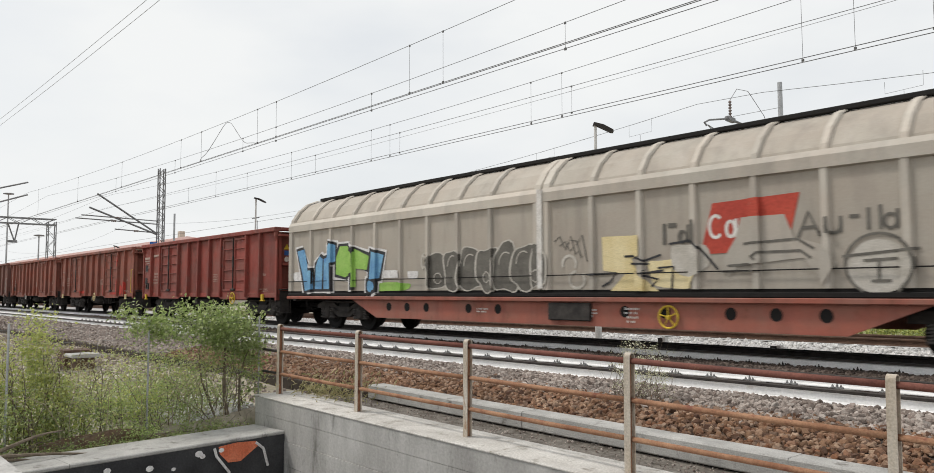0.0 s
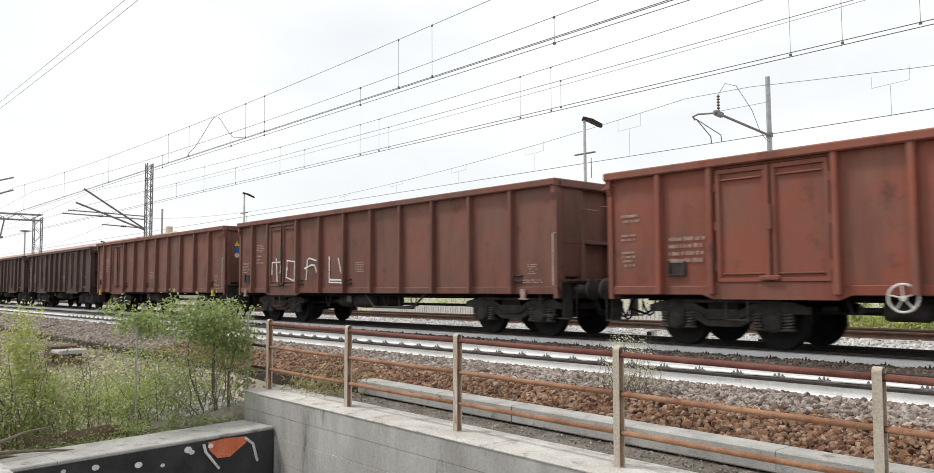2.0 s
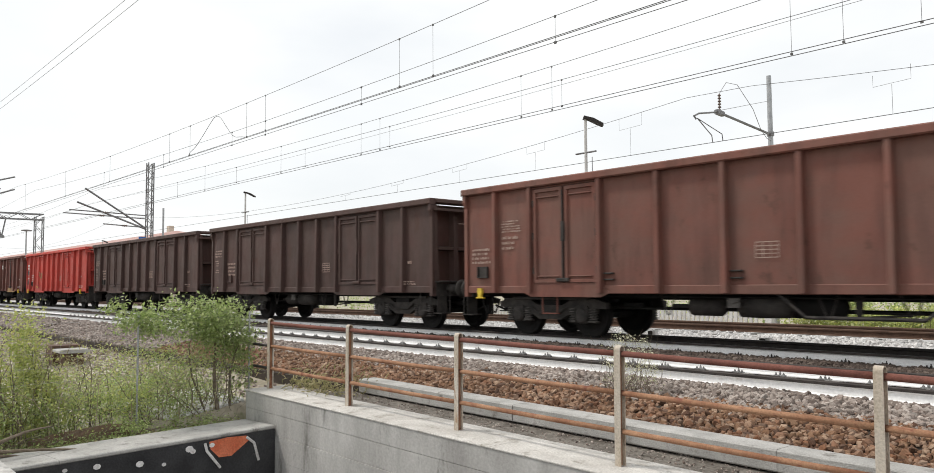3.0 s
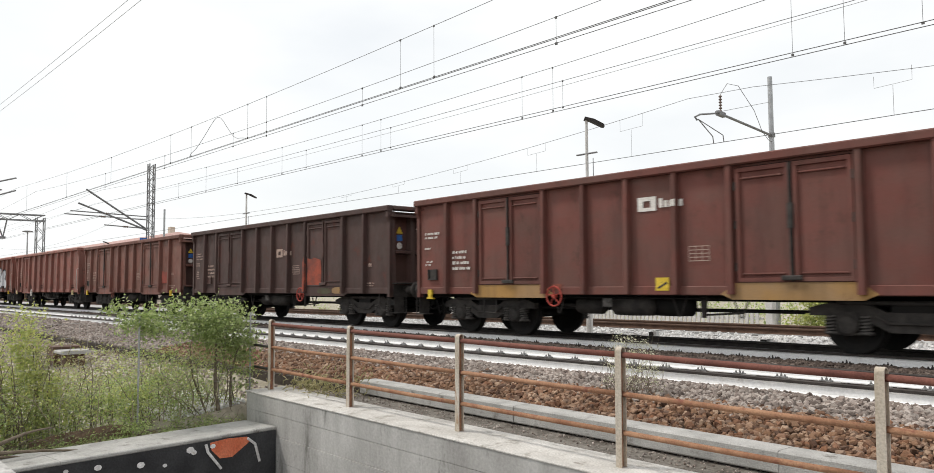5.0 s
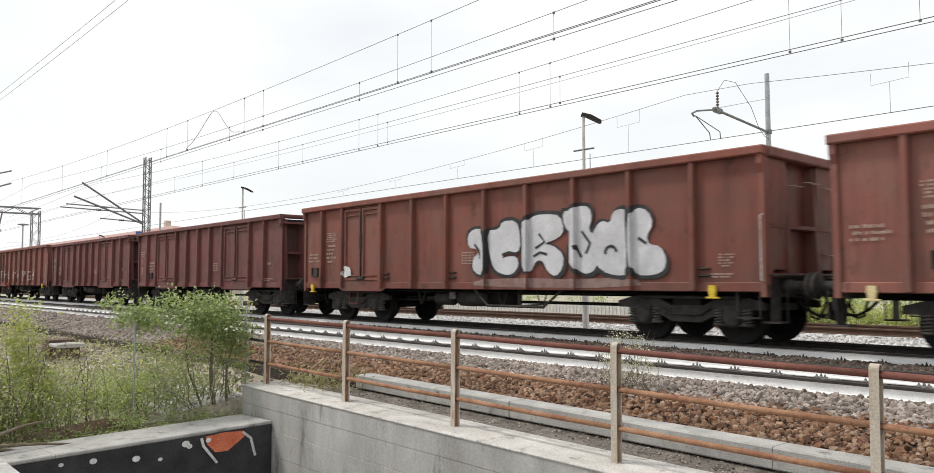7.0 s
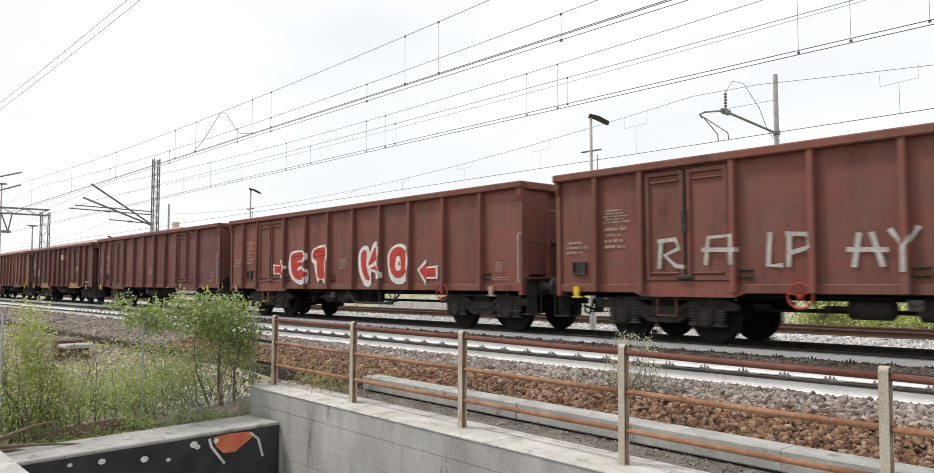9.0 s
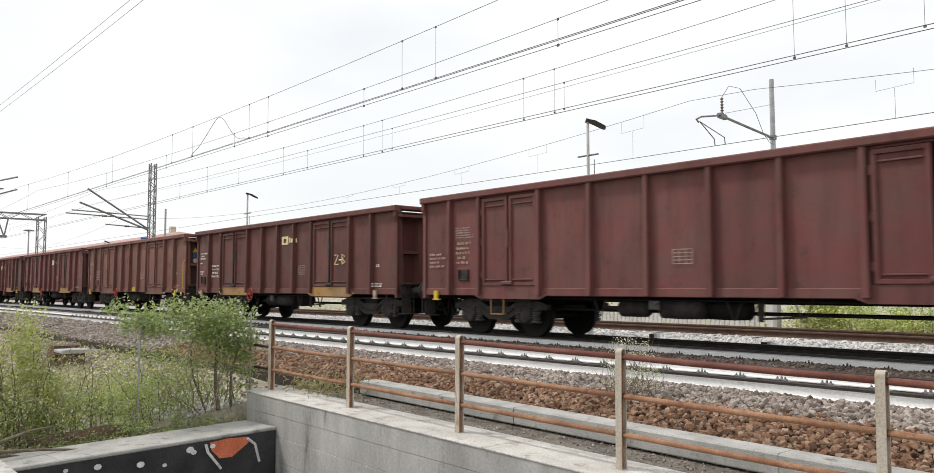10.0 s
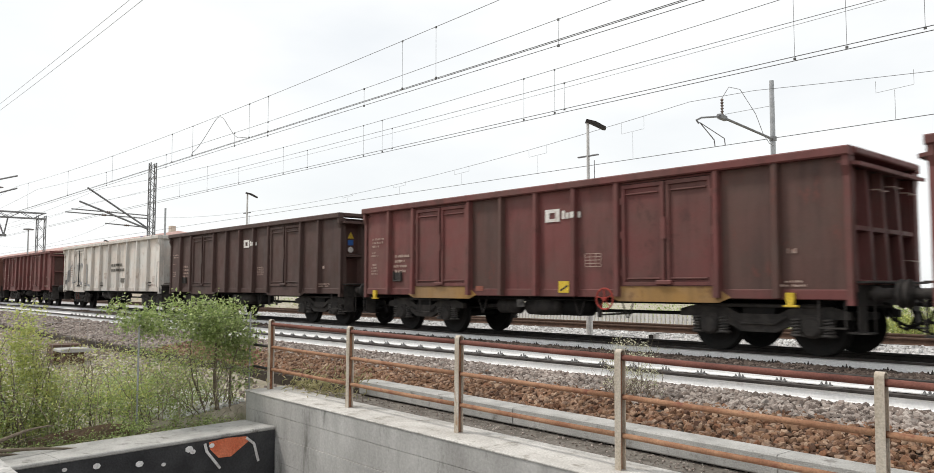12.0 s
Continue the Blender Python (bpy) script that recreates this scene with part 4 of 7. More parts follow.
def data_grid(x, z, w, h, mat, wagon, relief):
    bars = [(x, x + w, z + h * k / 4 - 0.008, z + h * k / 4 + 0.008) for k in range(5)]
    bars += [(x + w * k / 3 - 0.006, x + w * k / 3 + 0.006, z + h * j / 4 + 0.008, z + h * (j + 1) / 4 - 0.008) for k in range(4) for j in range(4)]
    painted("load_table", bars_mesh(bars), mat, wagon, relief, "painted load table grid")


def end_post_shape(top, deep):
    """A pressed end post, deepest at its foot."""
    return Shape().add([(0.2, -0.1, SILL + 0.1), (0.2, 0.1, SILL + 0.1), (0.2, 0.09, top), (0.2, -0.09, top), (0.2 - deep, -0.07, SILL + 0.1), (0.2 - deep, 0.07, SILL + 0.1), (0.2 - deep * 0.6, 0.05, top), (0.2 - deep * 0.6, -0.05, top)],
                       [(0, 1, 2, 3), (4, 7, 6, 5), (0, 4, 5, 1), (2, 6, 7, 3), (1, 5, 6, 2), (3, 7, 4, 0)])


def add_end_walls(w, length, TOP, body, sheet, signs):
    """Both ends: a set-back sheet between deep posts, a capping beam, cross beams, grab bars, a headstock, steps and brake hoses."""
    lipped = length < 14
    for x, turn in ((0, pose(0, 0, 0)), (length, pose(length, 0, 0, 0, 0, 180))):
        part("end_wall", cached(("end_wall", TOP), lambda: Shape().box(0.2, 0.22, -SIDE + 0.04, SIDE - 0.04, SILL + 0.1, TOP - 0.14)), sheet, w, at=turn)
        part("end_rail", cached(("end_rail", TOP), lambda: Shape().bar(-0.06, 0.3, -SIDE + 0.051, SIDE - 0.051, TOP - (0.11 if lipped else 0.17), TOP - 0.003, 0.02, "y")), body, w, at=turn)
        if lipped:
            part("end_lip", cached(("end_lip", TOP), lambda: Shape().prism([(-0.14, TOP - 0.31), (0.2, TOP - 0.24), (0.2, TOP - 0.2), (-0.14, TOP - 0.25)], -SIDE - 0.02, SIDE + 0.02, "y")), body, w, at=turn)
        posts = (-1.27, -0.62, 0.0, 0.62, 1.27) if lipped else (-1.27, -0.55, 0.55, 1.27)
        for y in posts:
            part("end_post", cached(("end_post", TOP), lambda: end_post_shape(TOP - (0.28 if lipped else 0.14), 0.22)), body, w, at=turn @ pose(0, y, 0))
        for z, out in ((SILL + 0.24, -0.03), (SILL + 1.08, 0.02)):
            for a, b in zip(posts[:-1], posts[1:]):
                part("end_beam", cached(("end_beam", out, round(b - a, 2)), lambda: Shape().prism([(out, -0.03), (0.2, -0.06), (0.2, 0.06), (out, 0.04)], 0.072, b - a - 0.072, "y")), body, w, at=turn @ pose(0, a, z))
        if not lipped:
            for side in (-1, 1):
                part("corner_plate", cached(("corner_plate", TOP), lambda: Shape().bar(0.03, 0.05, -0.34, 0.34, SILL + 0.35, TOP - 0.17, 0.004, "z")), body, w, at=turn @ pose(0, side * 0.91, 0))
        if signs:
            out = 0.026 if not lipped else 0.196
            y = 0.95 if x else -0.95
            part("sign", cached("warning_triangle", lambda: Shape().prism([(-0.11, 0), (0.11, 0), (0, 0.19)], -0.003, 0.0, "x")), YELLOW, w, "small yellow warning triangle", at=turn @ pose(out, y, TOP - 0.72))
            part("sign", cached("blue_sign", lambda: Shape().prism([(-0.09, 0), (0.09, 0), (0.09, 0.16), (-0.09, 0.16)], -0.003, 0.0, "x")), BLUE_PLATE, w, "small blue sign plate", at=turn @ pose(out, y, TOP - 0.92))
            part("sign", cached("round_sign", lambda: Shape().lathe([(0.09, -0.003), (0.09, 0.0)], (0, 0, 0), "x", 16)), WHITE, w, "small round white sign", at=turn @ pose(out, y, TOP - 1.05))
        part("headstock", cached("headstock", lambda: Shape().bar(-0.02, 0.16, -1.3, 1.3, 0.82, 1.16, 0.02, "y")), SOOT2, w, at=turn)
        part("end_platform", cached("end_platform", lambda: Shape().bar(-0.16, 0.2, -1.33, 1.33, 1.165, 1.2, 0.01, "y")), SOOT2, w, at=turn)
        for y, z in ((-0.95, TOP - 0.55), (-0.3, TOP - 0.5), (0.32, TOP - 0.6), (-1.0, SILL + 0.62)):
            part("grab_bar", cached("grab_bar", lambda: Shape().tube([(0.06, -0.19, 0.01), (-0.07, -0.18, 0.0), (-0.08, 0.0, -0.012), (-0.07, 0.18, 0.0), (0.06, 0.19, 0.01)], 0.011, 6)), FADED, w, "pale worn grab bar", at=turn @ pose(0, y, z))
        for side in (-1, 1):
            part("corner_step", cached("corner_step", lambda: Shape().bar(-0.06, -0.045, -0.2, 0.12, 0.42, 0.95, 0.004, "z").bar(-0.2, 0.12, -0.2, 0.12, 0.4, 0.425, 0.006, "y").tube([(-0.18, -0.18, 0.42), (-0.18, -0.18, 0.95)], 0.013, 6)), SOOT2, w, at=turn @ pose(0.05, side * 1.15, 0))
        for y, drop in ((-0.42, 0.42), (0.36, 0.36)):
            part("brake_hose", cached(("brake_hose", drop), lambda: Shape().tube([(0.0, 0, 0.86), (-0.14, 0, 0.84), (-0.22, 0.02, 0.66), (-0.26, 0.05, 0.86 - drop), (-0.38, 0.06, 0.86 - drop - 0.05), (-0.48, 0.05, 0.62), (-0.5, 0.03, 0.74)], 0.024, 7), True), SOOT, w, "black rubber brake hose", at=turn @ pose(0, y, 0))


def open_wagon(kind, colour, label, left_end, ochre=False, wheel=None, hook=None, seed=1, extras=None, sooty=(), rungs=False):
    length, ribs, doors = KINDS[kind]
    TOP = TOPS.get(kind, 3.24)
    body = PAINT[colour]
    w = thing("open_wagon", label, "freight wagon", pose(left_end, 13.33, 0), "open wagons of the goods train")
    part("floor", cached(("floor", kind), lambda: Shape().box(0.03, length - 0.03, -SIDE + 0.02, SIDE - 0.02, 1.12, 1.2)), SOOT2, w)
    for side in (-1, 1):
        turn = pose(0, 0, 0) if side < 0 else pose(length, 0, 0, 0, 0, 180)
        def matrix(m):
            return turn @ m
        edges = [0.0] + ribs + [length]
        starts = {round(d[0], 3) for d in doors}
        for i, (a, b) in enumerate(zip(edges[:-1], edges[1:])):
            if round(a, 3) not in starts:
                part("side_panel", cached(("side_panel", round(b - a, 3), TOP), lambda: panel_shape(b - a, TOP)), PAINT["grime_shade"] if i in sooty and side < 0 else body, w, at=matrix(pose(a, 0, 0)))
        part("sill", cached(("sill", kind), lambda: Shape().bar(0, length, -SIDE - 0.03, -SIDE + 0.06, SILL - 0.02, SILL + 0.14, 0.012)), body, w, at=turn)
        part("top_rail", cached(("top_rail", kind), lambda: Shape().bar(-0.02, length + 0.02, -SIDE - 0.145, -SIDE + 0.05, TOP - 0.15, TOP, 0.022)), body, w, at=turn)
        for i, x in enumerate(ribs):
            part("rib", cached(("rib", TOP), lambda: rib_shape(TOP)), PAINT["grime_shade"] if i in sooty and side < 0 else body, w, at=matrix(pose(x, -SIDE, 0)))
        for x in (0.05, length - 0.05):
            part("corner_post", cached(("corner_post", TOP), lambda: Shape().prism([(-SIDE - 0.05, SILL - 0.1), (-SIDE + 0.12, SILL - 0.1), (-SIDE + 0.12, TOP - 0.15), (-SIDE - 0.11, TOP - 0.15), (-SIDE - 0.11, TOP - 0.3), (-SIDE - 0.05, TOP - 0.45)], -0.05, 0.05)), body, w, at=matrix(pose(x, 0, 0)))
        for a, b in doors:
            half, h = (b - a - 0.19) / 2, TOP - SILL - 0.41
            wide = half - 0.035
            for k in range(2):
                d = part("door", cached(("door", kind), lambda: door_leaf_shape(wide, h)), body, w, at=matrix(pose(a + 0.105 + k * (half + 0.025), -SIDE - 0.01, SILL + 0.205)))
                for z in (0.25, h * 0.5, h - 0.3):
                    part("hinge", cached("hinge", lambda: Shape().lathe([(0.025, -0.07), (0.025, 0.07)], (0, -0.05, 0), "z", 8)), SOOT2 if seed % 2 else body, d, at=pose(-0.01 if k == 0 else wide + 0.01, 0, z))
                for z in [h * q / 5 for q in range(1, 5)] if rungs else [0.13, h - 0.18]:
                    part("pressed_bar", cached(("pressed_bar", kind), lambda: Shape().bar(0.1, wide - 0.1, -0.055, -0.012, -0.014, 0.014, 0.006)), body, d, at=pose(0, 0, z))
            part("latch_bar", cached("latch_bar", lambda: Shape().tube([(0, -0.09, 0.03), (0, -0.09, 1.9)], 0.02, 6).bar(-0.05, 0.05, -0.11, -0.05, 0.85, 1.25, 0.015, "z").bar(-0.16, 0.16, -0.12, -0.05, 0.02, 0.1, 0.015)), SOOT2 if seed % 2 else body, w, at=matrix(pose((a + b) / 2, -SIDE, SILL + 0.2)))
            part("door_head", cached(("door_head", kind, a), lambda: Shape().box(a, b, -SIDE - 0.012, -SIDE + 0.02, TOP - 0.185, TOP - 0.14)), body, w, at=turn)
            part("door_sill", cached(("door_sill", kind, a), lambda: Shape().box(a, b, -SIDE - 0.03, -SIDE + 0.02, SILL + 0.14, SILL + 0.2)), body, w, at=turn)
            # black sheet behind the leaves, gives the door gaps their shade
            part("door_backing", cached(("door_backing", kind, a), lambda: Shape().box(a, b, -SIDE + 0.021, -SIDE + 0.03, SILL + 0.1, TOP - 0.15)), SOOT, w, at=turn)
            part("threshold", cached(("threshold", kind, a), lambda: Shape().prism([(a - 0.22, SILL + 0.0), (a, SILL - 0.09), (b, SILL - 0.09), (b + 0.22, SILL + 0.0), (b - 0.06, SILL + 0.19), (a + 0.06, SILL + 0.19)], -SIDE - 0.05, -SIDE - 0.031, "y")), PAINT["ochre"] if ochre else body, w, "ochre-painted door threshold" if ochre else "", at=turn)
        if length > 14 or seed in (3, 24):
            part("corner_handrail", cached("corner_handrail", lambda: Shape().tube([(0, 0, 0), (0, -0.08, 0.02), (0, -0.08, 0.6), (0, -0.08, 1.08), (0, 0, 1.1)], 0.014, 6)), YELLOW if seed in (3, 24) else SPRAY_CHALK, w, at=matrix(pose(length - 0.04, -SIDE - 0.05, SILL + 0.15)))
        part("foot_step", cached("foot_step", lambda: Shape().tube([(0, 0, 0.5), (0, 0, 0), (0.4, 0, 0), (0.4, 0, 0.5)], 0.016, 6).box(0, 0.4, -0.02, 0.1, -0.01, 0.01)), SOOT2, w, at=matrix(pose(length - 0.55, -SIDE + 0.02, 0.48)))
        part("foot_step", CACHE["foot_step"], PAINT["ochre"] if seed in (14, 20, 22) else RUST_DARK if length > 14 else SOOT2, w, at=matrix(pose(2.4, -SIDE + 0.0, 0.5)))
        if hook:
            for x in (0.55, length - 0.95):
                part("rope_hook", cached("rope_hook", lambda: Shape().prism([(-0.045, -0.11), (0.045, -0.11), (0.07, 0.0), (0.06, 0.09), (-0.06, 0.09), (-0.07, 0.0)], -0.06, 0, "y").bar(-0.11, 0.11, -0.06, 0.02, -0.14, -0.105, 0.008)), hook, w, "painted rope hook", matrix(pose(x, -SIDE - 0.04, SILL)))
    # shorter dark wagons: end sheets painted darker, as the set-back ends lie in shade
    add_end_walls(w, length, TOP, body, PAINT["grime_shade"] if colour in ("maroon", "plum", "dark", "brown") and length < 14 else body, seed in (7, 11, 12, 13, 14, 24, 28))
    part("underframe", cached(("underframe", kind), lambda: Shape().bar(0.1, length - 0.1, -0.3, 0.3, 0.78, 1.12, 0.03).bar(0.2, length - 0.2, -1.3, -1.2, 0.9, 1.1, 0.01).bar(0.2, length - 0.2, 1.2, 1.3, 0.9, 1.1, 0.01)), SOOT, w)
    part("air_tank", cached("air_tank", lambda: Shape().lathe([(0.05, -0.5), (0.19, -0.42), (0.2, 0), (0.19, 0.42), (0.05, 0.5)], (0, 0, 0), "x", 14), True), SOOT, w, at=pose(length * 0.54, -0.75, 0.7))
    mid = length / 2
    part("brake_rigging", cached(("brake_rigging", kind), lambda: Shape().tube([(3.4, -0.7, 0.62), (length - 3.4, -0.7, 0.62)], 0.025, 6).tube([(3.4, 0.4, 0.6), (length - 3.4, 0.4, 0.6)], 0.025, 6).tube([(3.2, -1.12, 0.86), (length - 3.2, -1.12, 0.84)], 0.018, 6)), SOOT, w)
    part("brake_cylinder", cached("brake_cylinder", lambda: Shape().lathe([(0.04, -0.75), (0.04, -0.36), (0.15, -0.34), (0.17, -0.3), (0.17, 0.26), (0.13, 0.32), (0.05, 0.34)], (0, 0, 0), "x", 14), True), SOOT2, w, at=pose(mid - 1.35, -0.8, 0.68))
    part("air_tank", CACHE["air_tank"], SOOT2, w, at=pose(mid - 0.2, -0.95, 0.7))
    part("brake_lever", cached("brake_lever", lambda: Shape().prism([(-0.04, 0.5), (0.04, 0.5), (0.07, 0.88), (-0.07, 0.88)], -0.02, 0.02, "y").tube([(0, 0, 0.55), (0.75, 0.05, 0.6)], 0.018, 6)), SOOT2, w, at=pose(mid + 1.3, -0.95, 0))
    for x in (mid - 2.0, mid + 0.9, mid + 2.1):
        part("hanger_strap", cached("hanger_strap", lambda: Shape().tube([(-0.16, 0, 0.9), (-0.02, 0, 0.52), (0.02, 0, 0.52), (0.16, 0, 0.9)], 0.016, 6)), SOOT2, w, at=pose(x, -1.1, 0))
    part("changeover_plate", cached("changeover_plate", lambda: Shape().box(-0.11, 0.11, -0.012, 0, 0.68, 0.84).tube([(0, -0.02, 0.76), (0.1, -0.03, 0.8)], 0.012, 6)), SOOT3, w, "brake change-over plate with its lever", pose(mid - 0.6, -1.28, 0))
    if kind == "one_door":
        part("discharge_rail", cached("discharge_rail", lambda: Shape().tube([(7.4, -1.3, 0.98), (7.9, -1.3, 0.55), (9.6, -1.3, 0.55), (10.2, -1.3, 0.98)], 0.03, 8)), SOOT2, w)
        for x in (ribs[2], ribs[4], ribs[-1]):
            for z in (0.14, 0.26):
                part("rope_ring", cached("rope_ring", lambda: Shape().bar(0.08, 0.3, -0.07, 0, 0, 0.03, 0.008)), SOOT2, w, at=pose(x, -SIDE, SILL + 0.1 + z))
    first, apart = (2.17, 8.98) if length < 13 else (2.31, 10.54)
    add_bogie(w, first)
    add_bogie(w, first + apart)
    add_ends(w, length)
    if wheel:
        part("handwheel", cached("handwheel", handwheel_shape), wheel[1], w, "painted brake handwheel", pose(wheel[0], -SIDE - 0.1, SILL - 0.05))
    rel = relief_of(kind)
    q = random.Random(seed * 5)
    if length > 14:
        rows = [(0.25, 1.98, 0.62, 0.06, q.randint(3, 4)), (1.22, 2.62, 0.66, 0.035, 5), (1.24, 2.22, 0.5, 0.07, q.randint(3, 5)), (length - 0.85, 1.62, 0.3, 0.03, 5), (length - 1.0, 1.27, 0.6, 0.03, 2)]
    else:
        rows = [(0.3, 2.5, 0.58, 0.06, q.randint(2, 3)), (0.3, 2.12, 0.32, 0.05, q.randint(1, 3)), (0.32, 1.78, 0.28, 0.05, q.randint(2, 4)), (1.34, 1.98, 0.72, 0.08, 4), (length - 1.0, 1.74, 0.22, 0.1, 1), (length - 1.1, 1.25, 0.52, 0.04, 2)]
    inscriptions(rows, WHITE if seed in (10, 11, 23) else FADED, w, seed, rel)
    cx = 0.6 if seed % 2 else 1.5
    part("card_holder", cached("card_holder", lambda: Shape().bar(-0.17, 0.17, -0.06, 0, -0.13, -0.1, 0.006).bar(-0.17, -0.14, -0.06, 0, -0.1, 0.13, 0.006, "z").bar(0.14, 0.17, -0.06, 0, -0.1, 0.13, 0.006, "z").box(-0.14, 0.14, -0.02, 0, -0.1, 0.13)), SOOT2 if seed % 3 else body, w, "small steel waybill holder", pose(cx, -SIDE - 0.005, 1.38))
    tx = ribs[-4] if length < 14 else ribs[4] + 0.28
    data_grid(tx + 0.25, 1.6, 0.4, 0.27, FADED, w, rel)
    if extras:
        extras(w, length, rel)
    return w


def flat(points, mat, parent, rel, name="graffiti", label="", lift=0.0):
    """A painted patch on a wagon's side: an outline in x and z."""
    return painted(name, outline_mesh(points), mat, parent, rel, label, lift)


def blob(cx, cz, rx, rz, seed, k=26, wob=0.1, square=0.75):
    """A rounded, uneven outline, between an oval and a box."""
    r = random.Random(seed)
    ph = [r.uniform(0, 6.28) for _ in range(3)]
    out = []
    for i in range(k):
        q = 2 * math.pi * i / k
        c, s = math.cos(q), math.sin(q)
        w = 1 + wob * math.sin(3 * q + ph[0]) + wob * 0.6 * math.sin(5 * q + ph[1])
        out.append((cx + rx * w * math.copysign(abs(c) ** square, c), cz + rz * w * math.copysign(abs(s) ** square, s)))
    return out


def strokes(lines, r, mat, parent, rel, name="graffiti", label="", lift=0.0):
    """Sprayed lines on a wagon's side, each a part of its own."""
    for i, ln in enumerate(lines):
        painted(name, ribbon_mesh(ln, r), mat, parent, rel, label, lift + 0.0006 * i)


def arc(cx, cz, rx, rz, a, b, k=14):
    return [(cx + rx * math.cos(radians(a + (b - a) * i / k)), cz + rz * math.sin(radians(a + (b - a) * i / k))) for i in range(k + 1)]


def letters(words, room, mat, parent, rel, name="graffiti", label="", offset=0.0, grow=0.0, lift=0.0):
    """Letters fitted into a room (x0, x1, z0, z1) on a wagon's side."""
    me = text_mesh(words, 1.0, offset, 0.0)
    xs, zs = [v.co.x for v in me.vertices], [v.co.z for v in me.vertices]
    x0, x1, z0, z1 = room
    x0, x1, z0, z1 = x0 - grow, x1 + grow, z0 - grow, z1 + grow
    sx, sz = (x1 - x0) / (max(xs) - min(xs)), (z1 - z0) / (max(zs) - min(zs))
    for v in me.vertices:
        v.co = (x0 + (v.co.x - min(xs)) * sx, 0, z0 + (v.co.z - min(zs)) * sz)
    return painted(name, me, mat, parent, rel, label, lift)


def white_name(w, length, rel):
    strokes([[(2.4, 1.6), (2.42, 2.0), (2.97, 2.0), (2.95, 1.62)], [(2.7, 2.12), (2.72, 1.7), (2.76, 1.34)],
             [(3.42, 1.75), (3.38, 2.04), (3.98, 1.98), (3.98, 1.35), (3.7, 1.4), (3.34, 1.48), (3.4, 2.0)],
             [(4.5, 1.4), (4.56, 2.02), (4.66, 2.08), (5.15, 1.97), (5.26, 1.62)], [(4.4, 1.75), (4.8, 1.86), (4.98, 1.84), (5.1, 1.64)],
             [(5.8, 2.08), (5.8, 1.3), (6.64, 1.28), (6.6, 1.36), (5.84, 1.38)], [(6.28, 2.02), (6.5, 1.36)]], 0.026, SPRAY_WHITE, w, rel, label="white sprayed angular strokes")


def soft(points, times=2):
    """An outline with its corners cut round."""
    for _ in range(times):
        points = [q for p, n_ in zip(points, points[1:] + points[:1]) for q in ((p[0] * 0.75 + n_[0] * 0.25, p[1] * 0.75 + n_[1] * 0.25), (p[0] * 0.25 + n_[0] * 0.75, p[1] * 0.25 + n_[1] * 0.75))]
    return points


